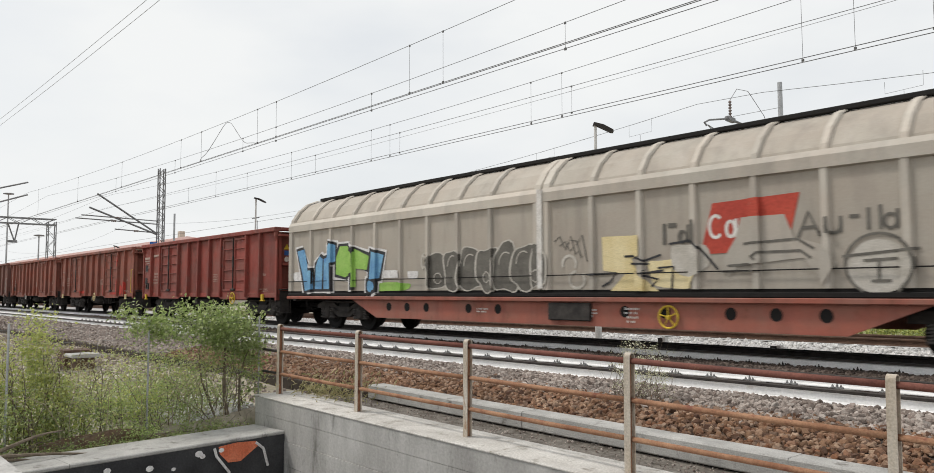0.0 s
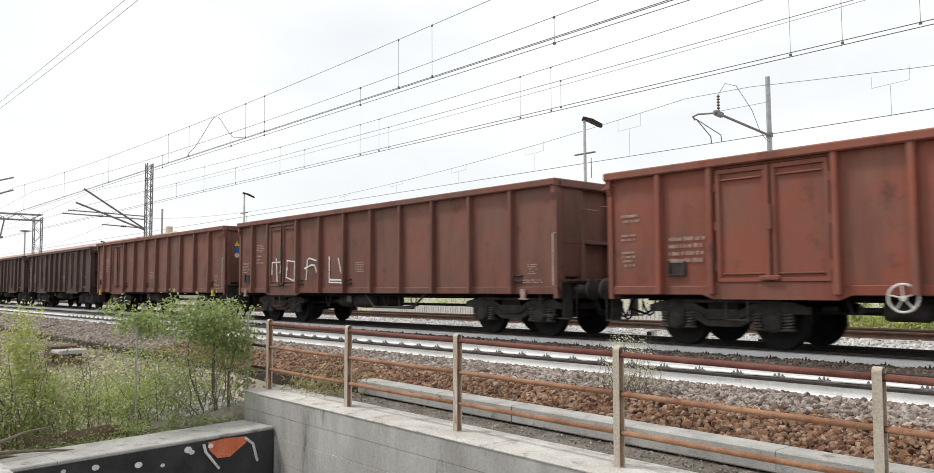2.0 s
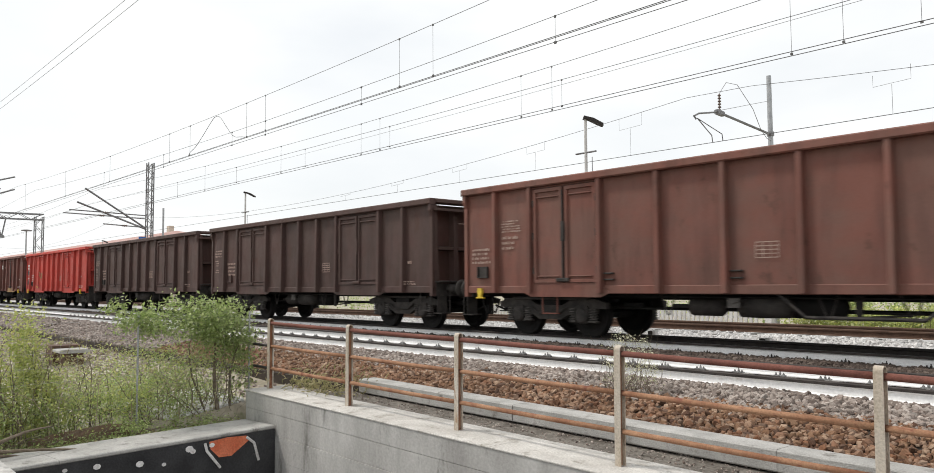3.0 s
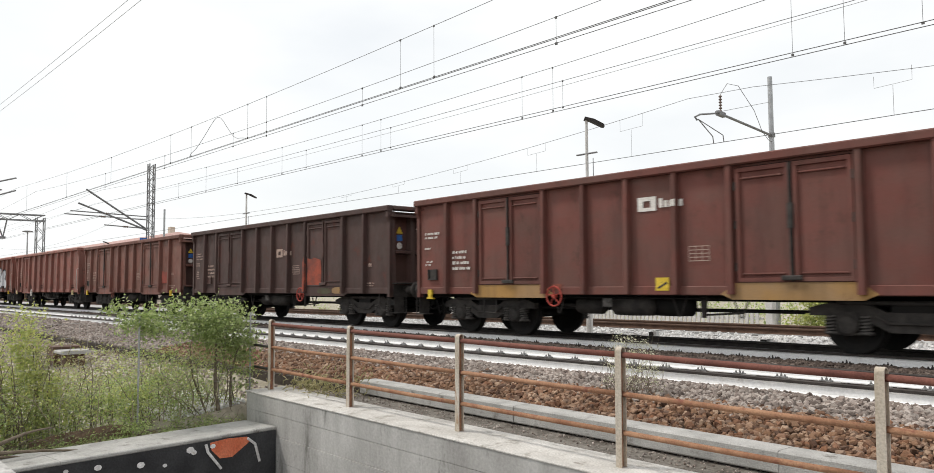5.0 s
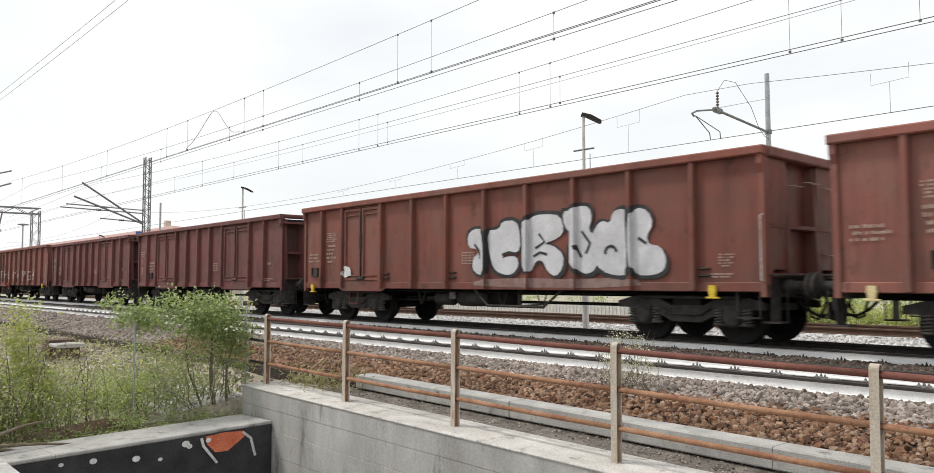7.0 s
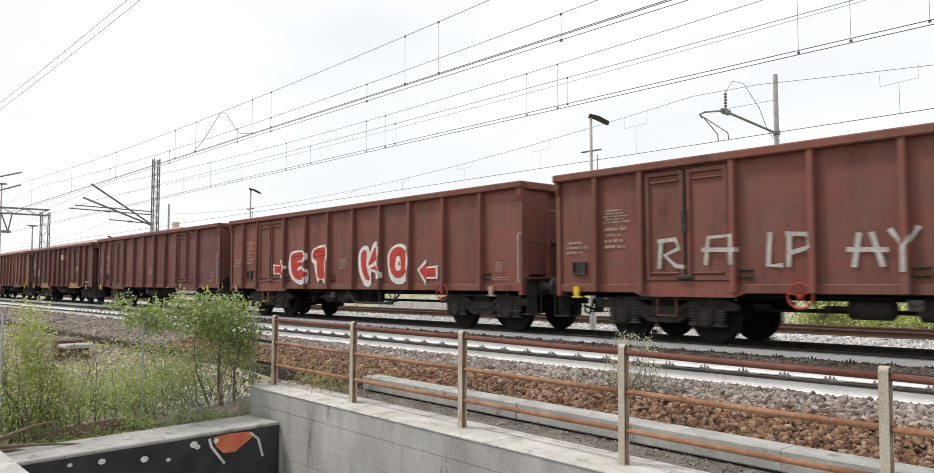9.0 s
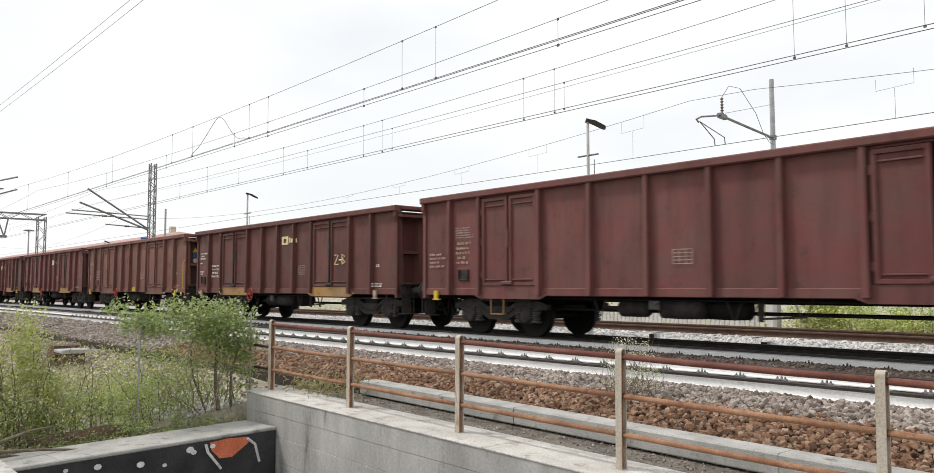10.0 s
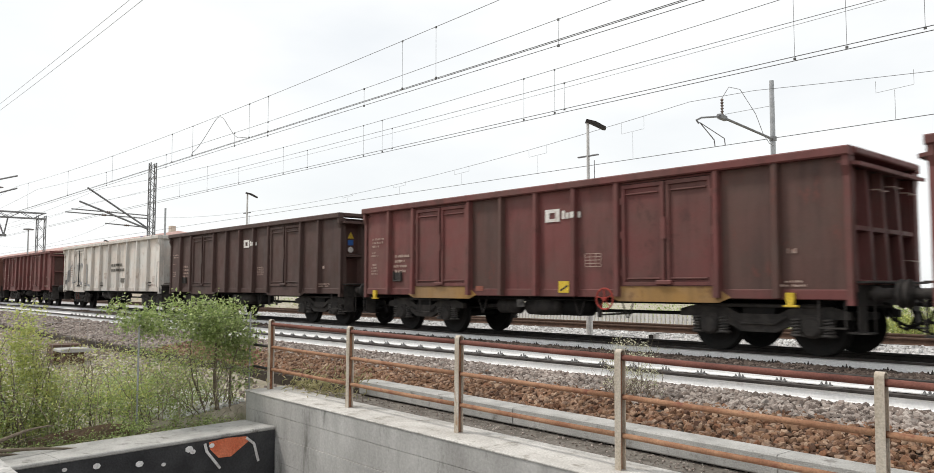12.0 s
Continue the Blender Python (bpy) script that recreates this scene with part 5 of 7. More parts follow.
def silver_piece(w, length, rel):
    """Six swelling silver letters with black outlines and dark hollows, a dusting of silver below them."""
    shapes = (
        [(7.35, 2.30), (7.57, 2.44), (7.90, 2.41), (7.97, 1.86), (7.97, 1.32), (7.71, 1.31), (7.50, 1.47), (7.54, 1.74), (7.71, 1.82), (7.71, 1.94), (7.37, 1.98)],
        [(8.01, 2.37), (8.40, 2.38), (8.49, 2.57), (8.92, 2.56), (9.03, 2.28), (9.04, 1.89), (8.87, 1.80), (8.61, 1.83), (8.46, 1.68), (8.66, 1.74), (8.94, 1.73), (9.00, 1.51), (8.78, 1.30), (8.44, 1.33), (8.21, 1.46), (8.08, 1.79)],
        [(9.05, 2.47), (9.26, 2.52), (9.46, 2.64), (9.82, 2.64), (10.17, 2.59), (10.28, 2.27), (10.16, 2.10), (9.70, 1.98), (9.97, 1.95), (10.27, 1.73), (10.23, 1.43), (10.04, 1.25), (9.81, 1.37), (9.69, 1.62), (9.49, 1.62), (9.37, 1.38), (9.22, 1.38), (9.13, 1.83)],
        [(10.24, 2.67), (10.47, 2.67), (10.69, 2.76), (10.94, 2.71), (11.00, 2.47), (10.90, 2.21), (11.10, 2.11), (11.24, 1.87), (11.09, 1.41), (10.88, 1.30), (10.67, 1.36), (10.49, 1.54), (10.38, 1.85), (10.50, 2.14), (10.28, 2.34)],
        [(11.09, 2.29), (11.25, 2.41), (11.44, 2.33), (11.50, 2.56), (11.68, 2.62), (11.84, 2.57), (11.88, 1.92), (11.88, 1.28), (11.54, 1.27), (11.24, 1.36), (10.97, 1.62), (10.96, 2.02)],
        [(11.90, 2.44), (12.05, 2.62), (12.30, 2.54), (12.42, 2.27), (12.26, 2.03), (12.32, 1.87), (12.57, 1.83), (12.69, 1.58), (12.63, 1.36), (12.42, 1.27), (12.03, 1.27), (11.91, 1.53)],
    )
    for k, pts in enumerate(shapes):
        cx, cz = sum(p[0] for p in pts) / len(pts), sum(p[1] for p in pts) / len(pts)
        wide = [(cx + (a - cx) * 1.11 + math.copysign(0.03, a - cx), cz + (b - cz) * 1.08 + math.copysign(0.025, b - cz)) for a, b in pts]
        flat(soft(wide, 1), SPRAY_BLACK, w, rel, label="black outline of a bubble letter", lift=0.0006 * k)
        flat(soft(pts, 1), SPRAY_SILVER, w, rel, label="silver bubble letter", lift=0.006 + 0.0005 * k)
    strokes([[(8.5, 1.78), (8.7, 1.83), (8.95, 1.78)], [(9.5, 1.9), (9.75, 2.03), (9.6, 2.2)], [(9.45, 1.72), (9.62, 1.8), (9.8, 1.75)], [(10.75, 2.2), (10.95, 1.95), (10.85, 1.75)],
             arc(11.45, 1.75, 0.13, 0.12, 10, 190, 8), [(7.6, 2.05), (7.75, 1.9), (7.78, 1.72)], [(10.6, 1.9), (10.72, 1.68)], [(12.1, 2.0), (12.25, 1.9)]], 0.03, SPRAY_BLACK, w, rel, lift=0.014, label="dark hollow of a letter")
    flat(soft([(7.5, 1.02), (12.2, 1.02), (12.0, 1.24), (10.5, 1.2), (9.0, 1.24), (7.6, 1.2)], 1), SILVER_DUST, w, rel, label="thin silver overspray along the sill", lift=-0.001)
    flat(blob(2.35, 1.45, 0.2, 0.16, 71, 18), SPRAY_WHITE, w, rel, label="white sprayed blot on the door")


def red_piece(w, length, rel):
    """Four fat letters, red on white, each swelling and bent by hand."""
    def lay(room, outline, mat, lift, label):
        x0, x1, z0, z1 = room
        flat([(x0 + (x1 - x0) * p, z0 + (z1 - z0) * q) for p, q in soft(outline)], mat, w, rel, label=label, lift=lift)
    edge, fill = "white outline of a red letter", "red sprayed letter"
    e, t, k, o = (4.36, 5.36, 1.14, 2.23), (5.64, 6.64, 1.14, 2.33), (8.18, 9.33, 1.1, 2.32), (9.6, 10.5, 1.18, 2.2)
    lay(e, [(-0.04, 0.95), (0.3, 1.02), (1.03, 0.98), (1.03, 0.7), (0.85, 0.6), (0.8, 0.48), (1.05, 0.44), (1.1, 0.2), (1.05, 0.0), (0.73, -0.05), (0.39, 0.0), (0.05, 0.14), (-0.12, 0.35), (-0.18, 0.6), (-0.1, 0.78)], SPRAY_WHITE, 0.0, edge)
    lay(e, [(-0.03, 0.86), (0.22, 0.94), (0.64, 0.95), (0.97, 0.91), (0.94, 0.72), (0.47, 0.69), (0.36, 0.65), (0.8, 0.65), (0.8, 0.55), (0.4, 0.5), (0.38, 0.36), (0.73, 0.46), (0.97, 0.4), (1.04, 0.27), (0.95, 0.15), (0.56, 0.1), (0.22, 0.17), (0.04, 0.37), (0.0, 0.64)], SPRAY_RED, 0.005, fill)
    lay(t, [(-0.04, 0.89), (0.3, 1.0), (0.73, 1.04), (1.03, 0.97), (1.03, 0.6), (0.8, 0.54), (0.8, 0.34), (0.83, 0.02), (0.68, 0.0), (0.64, 0.1), (0.43, 0.1), (0.37, 0.0), (0.28, 0.16), (0.17, 0.43), (0.14, 0.55), (-0.02, 0.57)], SPRAY_WHITE, 0.0, edge)
    lay(t, [(0.05, 0.87), (0.3, 0.94), (0.73, 0.97), (0.97, 0.92), (0.97, 0.68), (0.73, 0.65), (0.69, 0.43), (0.78, 0.13), (0.36, 0.12), (0.3, 0.38), (0.3, 0.63), (0.05, 0.66)], SPRAY_RED, 0.005, fill)
    lay(k, [(0.02, 0.83), (0.29, 0.97), (0.46, 0.88), (0.49, 0.72), (0.6, 0.97), (0.77, 1.05), (0.94, 0.9), (0.93, 0.7), (0.82, 0.51), (0.94, 0.4), (1.02, 0.18), (0.88, 0.12), (0.69, 0.3), (0.52, 0.33), (0.56, 0.15), (0.54, -0.04), (0.28, -0.04), (0.13, 0.15), (0.03, 0.31), (-0.02, 0.55)], SPRAY_WHITE, 0.0, edge)
    lay(k, [(0.1, 0.78), (0.31, 0.86), (0.36, 0.73), (0.32, 0.51), (0.39, 0.31), (0.53, 0.12), (0.35, 0.1), (0.19, 0.27), (0.1, 0.51)], SPRAY_RED, 0.005, fill)
    lay(k, [(0.6, 0.79), (0.73, 0.92), (0.89, 0.82), (0.85, 0.68), (0.6, 0.5), (0.38, 0.45), (0.5, 0.62)], SPRAY_RED, 0.005, fill)
    lay(k, [(0.46, 0.38), (0.69, 0.46), (0.9, 0.42), (0.97, 0.3), (0.72, 0.36)], SPRAY_RED, 0.005, fill)
    flat(blob(10.06, 1.69, 0.5, 0.56, 31, wob=0.03, square=0.9), SPRAY_WHITE, w, rel, label=edge)
    flat(blob(10.04, 1.73, 0.4, 0.43, 32, wob=0.02, square=0.95), SPRAY_RED, w, rel, label=fill, lift=0.005)
    flat(blob(10.04, 1.69, 0.12, 0.2, 33, wob=0.05), SPRAY_WHITE, w, rel, label="white heart of a letter", lift=0.008)
    flat(blob(10.1, 1.69, 0.04, 0.06, 34), SPRAY_RED, w, rel, label=fill, lift=0.011)
    strokes([[(4.5, 2.03), (5.2, 2.06)], [(4.5, 1.75), (4.72, 1.72)], [(5.8, 2.0), (6.45, 2.03)], [(5.85, 2.17), (6.5, 2.13)], arc(10.14, 1.75, 0.3, 0.36, 60, -70)], 0.012, SPRAY_BLACK, w, rel, lift=0.009, label="thin dark sprayed line")
    for x, sgn, zc in ((3.66, 1, 1.63), (11.26, -1, 1.44)):
        for grow, lift, m in ((0.24, 0.0, SPRAY_WHITE), (0.0, 0.005, SPRAY_RED)):
            pts = [(-0.32, -0.12), (0.05, -0.12), (0.05, -0.24), (0.34, 0.05), (0.05, 0.24), (0.05, 0.1), (-0.32, 0.12)]
            pts = [(x + sgn * a * (1 + grow), zc + b * (1 + grow * 1.8)) for a, b in pts]
            flat(pts, m, w, rel, label="red sprayed arrow" if grow == 0 else "white edge of an arrow", lift=lift)


def chalk_words(w, length, rel):
    strokes([[(2.5, 1.45), (2.55, 1.95)], [(2.5, 1.95), (2.85, 1.98), (2.92, 1.8), (2.62, 1.68), (2.85, 1.47), (3.04, 1.45)],
             [(3.45, 1.5), (3.5, 1.98), (3.95, 2.0), (3.95, 1.5)], [(3.4, 1.76), (4.02, 1.74)],
             [(4.6, 2.0), (4.56, 1.45), (4.78, 1.45)], [(4.9, 1.44), (4.92, 1.98)], [(4.88, 1.98), (5.2, 1.96), (5.26, 1.75), (4.95, 1.66)],
             [(5.9, 1.42), (5.98, 1.92)], [(6.3, 1.42), (6.16, 1.92)], [(5.82, 1.68), (6.36, 1.66)],
             [(6.42, 1.96), (6.6, 1.68), (6.78, 1.98)], [(6.6, 1.68), (6.6, 1.34)],
             [(7.2, 1.7), (7.5, 1.7)], [(7.2, 1.55), (7.5, 1.55)],
             [(8.5, 1.95), (8.46, 1.3), (8.8, 1.3)], [(8.95, 1.95), (8.95, 1.35), (9.2, 1.3), (9.3, 1.9)],
             [(9.9, 1.25), (9.92, 1.9), (10.2, 1.85), (10.2, 1.6), (9.95, 1.55)], [(10.68, 1.85), (10.4, 1.85), (10.35, 1.35), (10.65, 1.35), (10.65, 1.6)],
             [(11.15, 1.35), (11.75, 1.95)], [(11.75, 1.35), (11.15, 1.95)], [(11.45, 1.25), (11.45, 2.05)], [(11.05, 1.65), (11.85, 1.65)]], 0.04, SPRAY_CHALK, w, rel, label="dull white hand-sprayed letters")


def emblem(w, rel, x, z, mat):
    """A square emblem with a plain word bar beside it."""
    bars = [(x, x + 0.4, z + 0.2, z + 0.28), (x, x + 0.4, z, z + 0.07), (x, x + 0.12, z + 0.07, z + 0.2), (x + 0.28, x + 0.4, z + 0.07, z + 0.2)]
    painted("emblem", bars_mesh(bars), mat, w, rel, "pale square emblem")
    painted("emblem", bars_mesh([(x + 0.46 + k * 0.105, x + 0.54 + k * 0.105, z + 0.05, z + (0.23 if k == 0 else 0.18)) for k in range(5)]), mat, w, rel, "pale word bars beside the emblem")


def emblem_pale(w, length, rel):
    emblem(w, rel, 6.66, 2.6, WHITE)
    flat([(4.5, 1.08), (4.75, 1.08), (4.75, 1.2), (4.5, 1.2)], PAINT["rust"], w, rel, "plate", "small red-brown plate")
    flat([(7.02, 1.05), (7.3, 1.05), (7.3, 1.3), (7.02, 1.3)], YELLOW, w, rel, "plate", "yellow tagged plate")
    strokes([[(7.08, 1.1), (7.25, 1.2)]], 0.02, SPRAY_BLACK, w, rel, "plate", lift=0.003)


def sill_plate(w, length, rel):
    flat([(6.72, 1.02), (7.05, 1.02), (7.05, 1.2), (6.72, 1.2)], YELLOW, w, rel, "plate", "yellow tagged plate")
    strokes([[(6.78, 1.08), (6.98, 1.14)]], 0.018, SPRAY_BLACK, w, rel, "plate", lift=0.003)


def emblem_faded(w, length, rel):
    emblem(w, rel, 6.66, 2.6, WHITE)


def emblem_marked(w, length, rel):
    emblem(w, rel, 6.66, 2.6, SPRAY_YELLOW)
    strokes([[(9.85, 2.15), (10.05, 2.15), (9.85, 1.85), (10.05, 1.87)], [(10.1, 2.0), (10.2, 2.0)], [(10.25, 1.87), (10.25, 2.17), (10.4, 2.1), (10.27, 2.02), (10.42, 1.93), (10.25, 1.87)]], 0.02, SPRAY_YELLOW, w, rel, label="pale sprayed letters on the door")


def emblem_orange_patch(w, length, rel):
    emblem(w, rel, 6.66, 2.18, FADED)
    flat([(8.66, 1.24), (9.46, 1.24), (9.47, 1.8), (9.42, 2.02), (9.05, 2.1), (8.86, 2.04), (8.67, 2.1)], ORANGE_WORN, w, rel, "worn_patch", "orange-red worn door sheet")
    flat([(8.48, 1.02), (8.6, 1.02), (8.6, 1.9), (8.55, 2.15), (8.48, 1.95)], ORANGE_WORN, w, rel, "worn_patch", "orange-red worn post")
    flat(soft([(10.05, 0.96), (10.6, 0.97), (10.62, 1.14), (10.3, 1.17), (10.02, 1.12)], 1), PAINT["ochre"], w, rel, "worn_patch", "ochre worn patch")
    flat(soft([(9.2, 0.95), (10.0, 0.96), (9.95, 1.13), (9.3, 1.15)], 1), PAINT["olive"], w, rel, "worn_patch", "dull olive worn patch")


def red_patches(w, length, rel):
    for x, z, a, b, k in ((8.54, 1.35, 0.04, 0.3, 1), (10.63, 1.45, 0.05, 0.45, 2), (11.0, 1.3, 0.2, 0.25, 3), (11.68, 1.4, 0.08, 0.35, 5), (9.6, 2.2, 0.06, 0.45, 4), (10.63, 2.8, 0.05, 0.3, 7), (4.6, 1.2, 0.3, 0.08, 6), (9.9, 1.12, 0.5, 0.06, 9)):
        flat(blob(x, z, a, b, k, 16), SPRAY_RED, w, rel, "paint_patch", "fresh red paint patch")


def red_field(w, length, rel):
    flat(soft([(10.78, 1.38), (11.58, 1.4), (11.6, 1.9), (11.2, 1.88), (10.78, 1.92)], 0), DULL_RED, w, rel, "paint_patch", "orange-red repainted field on the side")


def grey_scrawls(w, length, rel):
    """Grey sprayed scrawls and black lettering bars on the white wagon."""
    strokes([[(1.0, 1.3), (1.2, 2.3), (1.7, 2.5), (1.75, 1.3)], [(1.9, 2.4), (2.1, 1.4), (2.6, 1.5), (2.7, 2.4)], arc(3.4, 1.9, 0.4, 0.55, 20, 330), [(4.2, 2.4), (4.3, 1.3), (4.8, 1.25)]], 0.07, GREY_PAINT, w, rel, label="grey sprayed scrawl")
    painted("inscription", bars_mesh([(8.2 + 0.32 * k, 8.44 + 0.32 * k, 2.2, 2.34) for k in range(5)] + [(8.2 + 0.32 * k, 8.44 + 0.32 * k, 1.95, 2.09) for k in range(6)]), SPRAY_GREY, w, rel, "dark lettering bars")
    painted("plate", bars_mesh([(9.6, 10.2, 1.4, 1.6)]), SPRAY_GREY, w, rel, "dark data plate")


def red_marks(w, length, rel):
    painted("plate", bars_mesh([(0.28, 0.6, 2.15, 2.45)]), SPRAY_BLACK, w, rel, "black data plate")
    painted("plate", bars_mesh([(0.28, 0.55, 1.55, 1.85)]), SPRAY_BLACK, w, rel, "black data plate")
    painted("inscription", bars_mesh([(0.2, 0.8, 2.72, 2.82), (0.2, 0.8, 2.62, 2.67)]), FADED, w, rel, "pale lettering bars")
    flat([(1.3, 2.8), (2.05, 2.84), (2.05, 2.92), (1.3, 2.9)], FADED, w, rel, "worn_patch", "pale scrape")


def bright_marks(w, length, rel):
    painted("inscription", bars_mesh([(0.25, 0.75, 2.62, 2.72), (0.25, 0.75, 2.48, 2.54), (0.8, 1.05, 2.1, 2.15), (0.3, 0.65, 1.8, 1.85), (0.7, 1.0, 1.9, 1.95)]), WHITE, w, rel, "white lettering bars")
    painted("plate", bars_mesh([(0.25, 0.6, 2.05, 2.35)]), SPRAY_BLACK, w, rel, "black data plate")
    painted("plate", bars_mesh([(0.25, 0.52, 1.4, 1.7)]), SPRAY_BLACK, w, rel, "black data plate")
    painted("plate", bars_mesh([(0.62, 0.95, 1.5, 1.64)]), BLUE_PLATE, w, rel, "blue plate")
    strokes([[(3.2, 1.82), (3.22, 2.14), (3.42, 2.16)], [(3.22, 1.98), (3.38, 1.98)], [(3.5, 2.12), (3.5, 1.84), (3.68, 1.82)], [(3.76, 1.84), (3.84, 2.12), (3.92, 1.84)], [(3.98, 2.1), (4.0, 1.82)], [(4.1, 2.08), (4.0, 1.96), (4.12, 1.84)]], 0.04, DULL_GREEN, w, rel, label="dull green sprayed tag")
    flat([(2.7, 1.25), (3.05, 1.18), (3.05, 1.24), (2.7, 1.32)], YELLOW, w, rel, "plate", "yellow mark", 0.01)


FADED_RED = material("faded_red_paint", (0.38, 0.05, 0.035), (0.5, 0.08, 0.05), 2, 0.7, 0, 0.0, 30, (0.33, 0.2, 0.15), 0.0)
DULL_RED = material("dull_repainted_red", (0.17, 0.045, 0.033), (0.27, 0.055, 0.038), 1.6, 0.7, 0, 0.0, 30, (0.15, 0.06, 0.045), 0.03)
ORANGE_WORN = material("worn_orange_rust", (0.13, 0.045, 0.035), (0.36, 0.075, 0.04), 2.5, 0.7, 0, 0.1, 30, (0.14, 0.06, 0.045), 0.06)
# left end of each wagon's body at six seconds, kind, colour, words and marks
TRAIN = [
    (129.26, "two_door", "brick", "brick-red open goods wagon with rung doors", dict(wheel=(9.6, YELLOW), hook=YELLOW, seed=7, rungs=True, extras=red_marks)),
    (115.08, "two_door", "rust", "rust-red open wagon with rung doors and red patches", dict(wheel=(6.9, SPRAY_YELLOW), hook=SPRAY_YELLOW, seed=3, rungs=True, extras=red_patches)),
    (101.03, "two_door", "rust", "rust-brown open wagon with two double side doors", dict(wheel=(5.2, WHITE), seed=4)),
    (85.17, "one_door", "brown", "brown open wagon with white sprayed strokes", dict(hook=FADED, seed=5, extras=white_name)),
    (69.47, "one_door", "brown", "brown open wagon with warning signs at its end", dict(hook=YELLOW, seed=7)),
    (55.44, "two_door", "dark", "soot-darkened brown open wagon", dict(seed=6)),
    (41.33, "two_door", "dark", "soot-darkened brown open wagon with worn sides", dict(seed=8)),
    (27.17, "two_door", "bright", "freshly painted bright red open wagon", dict(hook=YELLOW, seed=10, extras=bright_marks)),
    (13.19, "two_door", "russet", "red-brown open wagon with ochre thresholds and emblem", dict(ochre=True, wheel=(4.6, RED_IRON), hook=YELLOW, seed=11, extras=emblem_pale)),
    (-0.82, "two_door", "plum", "dull dark open wagon with an orange worn patch", dict(wheel=(8.3, RED_IRON), seed=12, extras=emblem_orange_patch)),
    (-14.88, "two_door", "brown", "brown open wagon with two double side doors", dict(wheel=(4.69, RUST_DARK), hook=YELLOW, seed=13, extras=red_field)),
    (-30.62, "one_door", "rose", "red-brown open wagon with one side door", dict(wheel=(4.6, WHITE), hook=SPRAY_YELLOW, seed=14)),
    (-46.23, "one_door", "redbrown", "red-brown open wagon with silver bubble-letter graffiti", dict(hook=YELLOW, seed=17, extras=silver_piece)),
    (-60.45, "two_door", "maroon", "dark maroon open wagon with two double doors", dict(seed=16)),
    (-74.45, "two_door", "maroon", "maroon open wagon with worn sides", dict(seed=18)),
    (-90.05, "one_door", "redbrown", "red-brown open wagon with white sprayed words", dict(wheel=(5.1, RED_IRON), hook=YELLOW, seed=19, extras=chalk_words)),
    (-105.6, "one_door", "redbrown", "red-brown open wagon with big red letters", dict(wheel=(11.9, RED_IRON), hook=FADED, seed=20, extras=red_piece)),
    (-121.1, "long_two_door", "maroon", "maroon open wagon with two double doors", dict(hook=YELLOW, seed=22)),
    (-135.02, "two_door", "wine", "red-brown open wagon with emblem and ochre thresholds", dict(ochre=True, wheel=(4.6, RED_IRON), hook=FADED, seed=23, extras=emblem_marked)),
    (-148.98, "two_door", "brown", "brown open wagon with two double side doors", dict(wheel=(4.68, RED_IRON), hook=YELLOW, seed=24, extras=sill_plate)),
    (-162.9, "two_door", "maroon", "maroon open wagon with a pale emblem", dict(ochre=True, wheel=(4.7, RED_IRON), seed=25, extras=emblem_faded)),
    (-176.8, "two_door", "maroon", "maroon open wagon with pale emblem and red handwheel", dict(ochre=True, wheel=(8.25, RED_IRON), hook=YELLOW, seed=26, sooty=(3, 8, 9), extras=emblem_pale)),
    (-190.85, "two_door", "dark", "soot-darkened open wagon with a faded emblem", dict(seed=28, extras=emblem_faded)),
    (-206.6, "one_door", "white", "dirty white open wagon with one side door", dict(seed=29, extras=grey_scrawls)),
    (-222.3, "two_door", "maroon", "maroon open wagon with two double doors", dict(seed=30)),
    (-236.4, "two_door", "brown", "brown open wagon with two double doors", dict(seed=31)),
]
MOVING = []


def along(t):
    """How far the train has rolled from its place at six seconds."""
    return 27.04 * (t - 6) - 0.047 * (t - 6) ** 2 - 1.3


for left, kind, colour, label, more in TRAIN:
    MOVING.append((open_wagon(kind, colour, label, left, **more), left))


PALE_LINE = material("pale_grey_spray_paint", (0.42, 0.39, 0.34), (0.56, 0.53, 0.48), 3, 0.7, 0, 0.0)


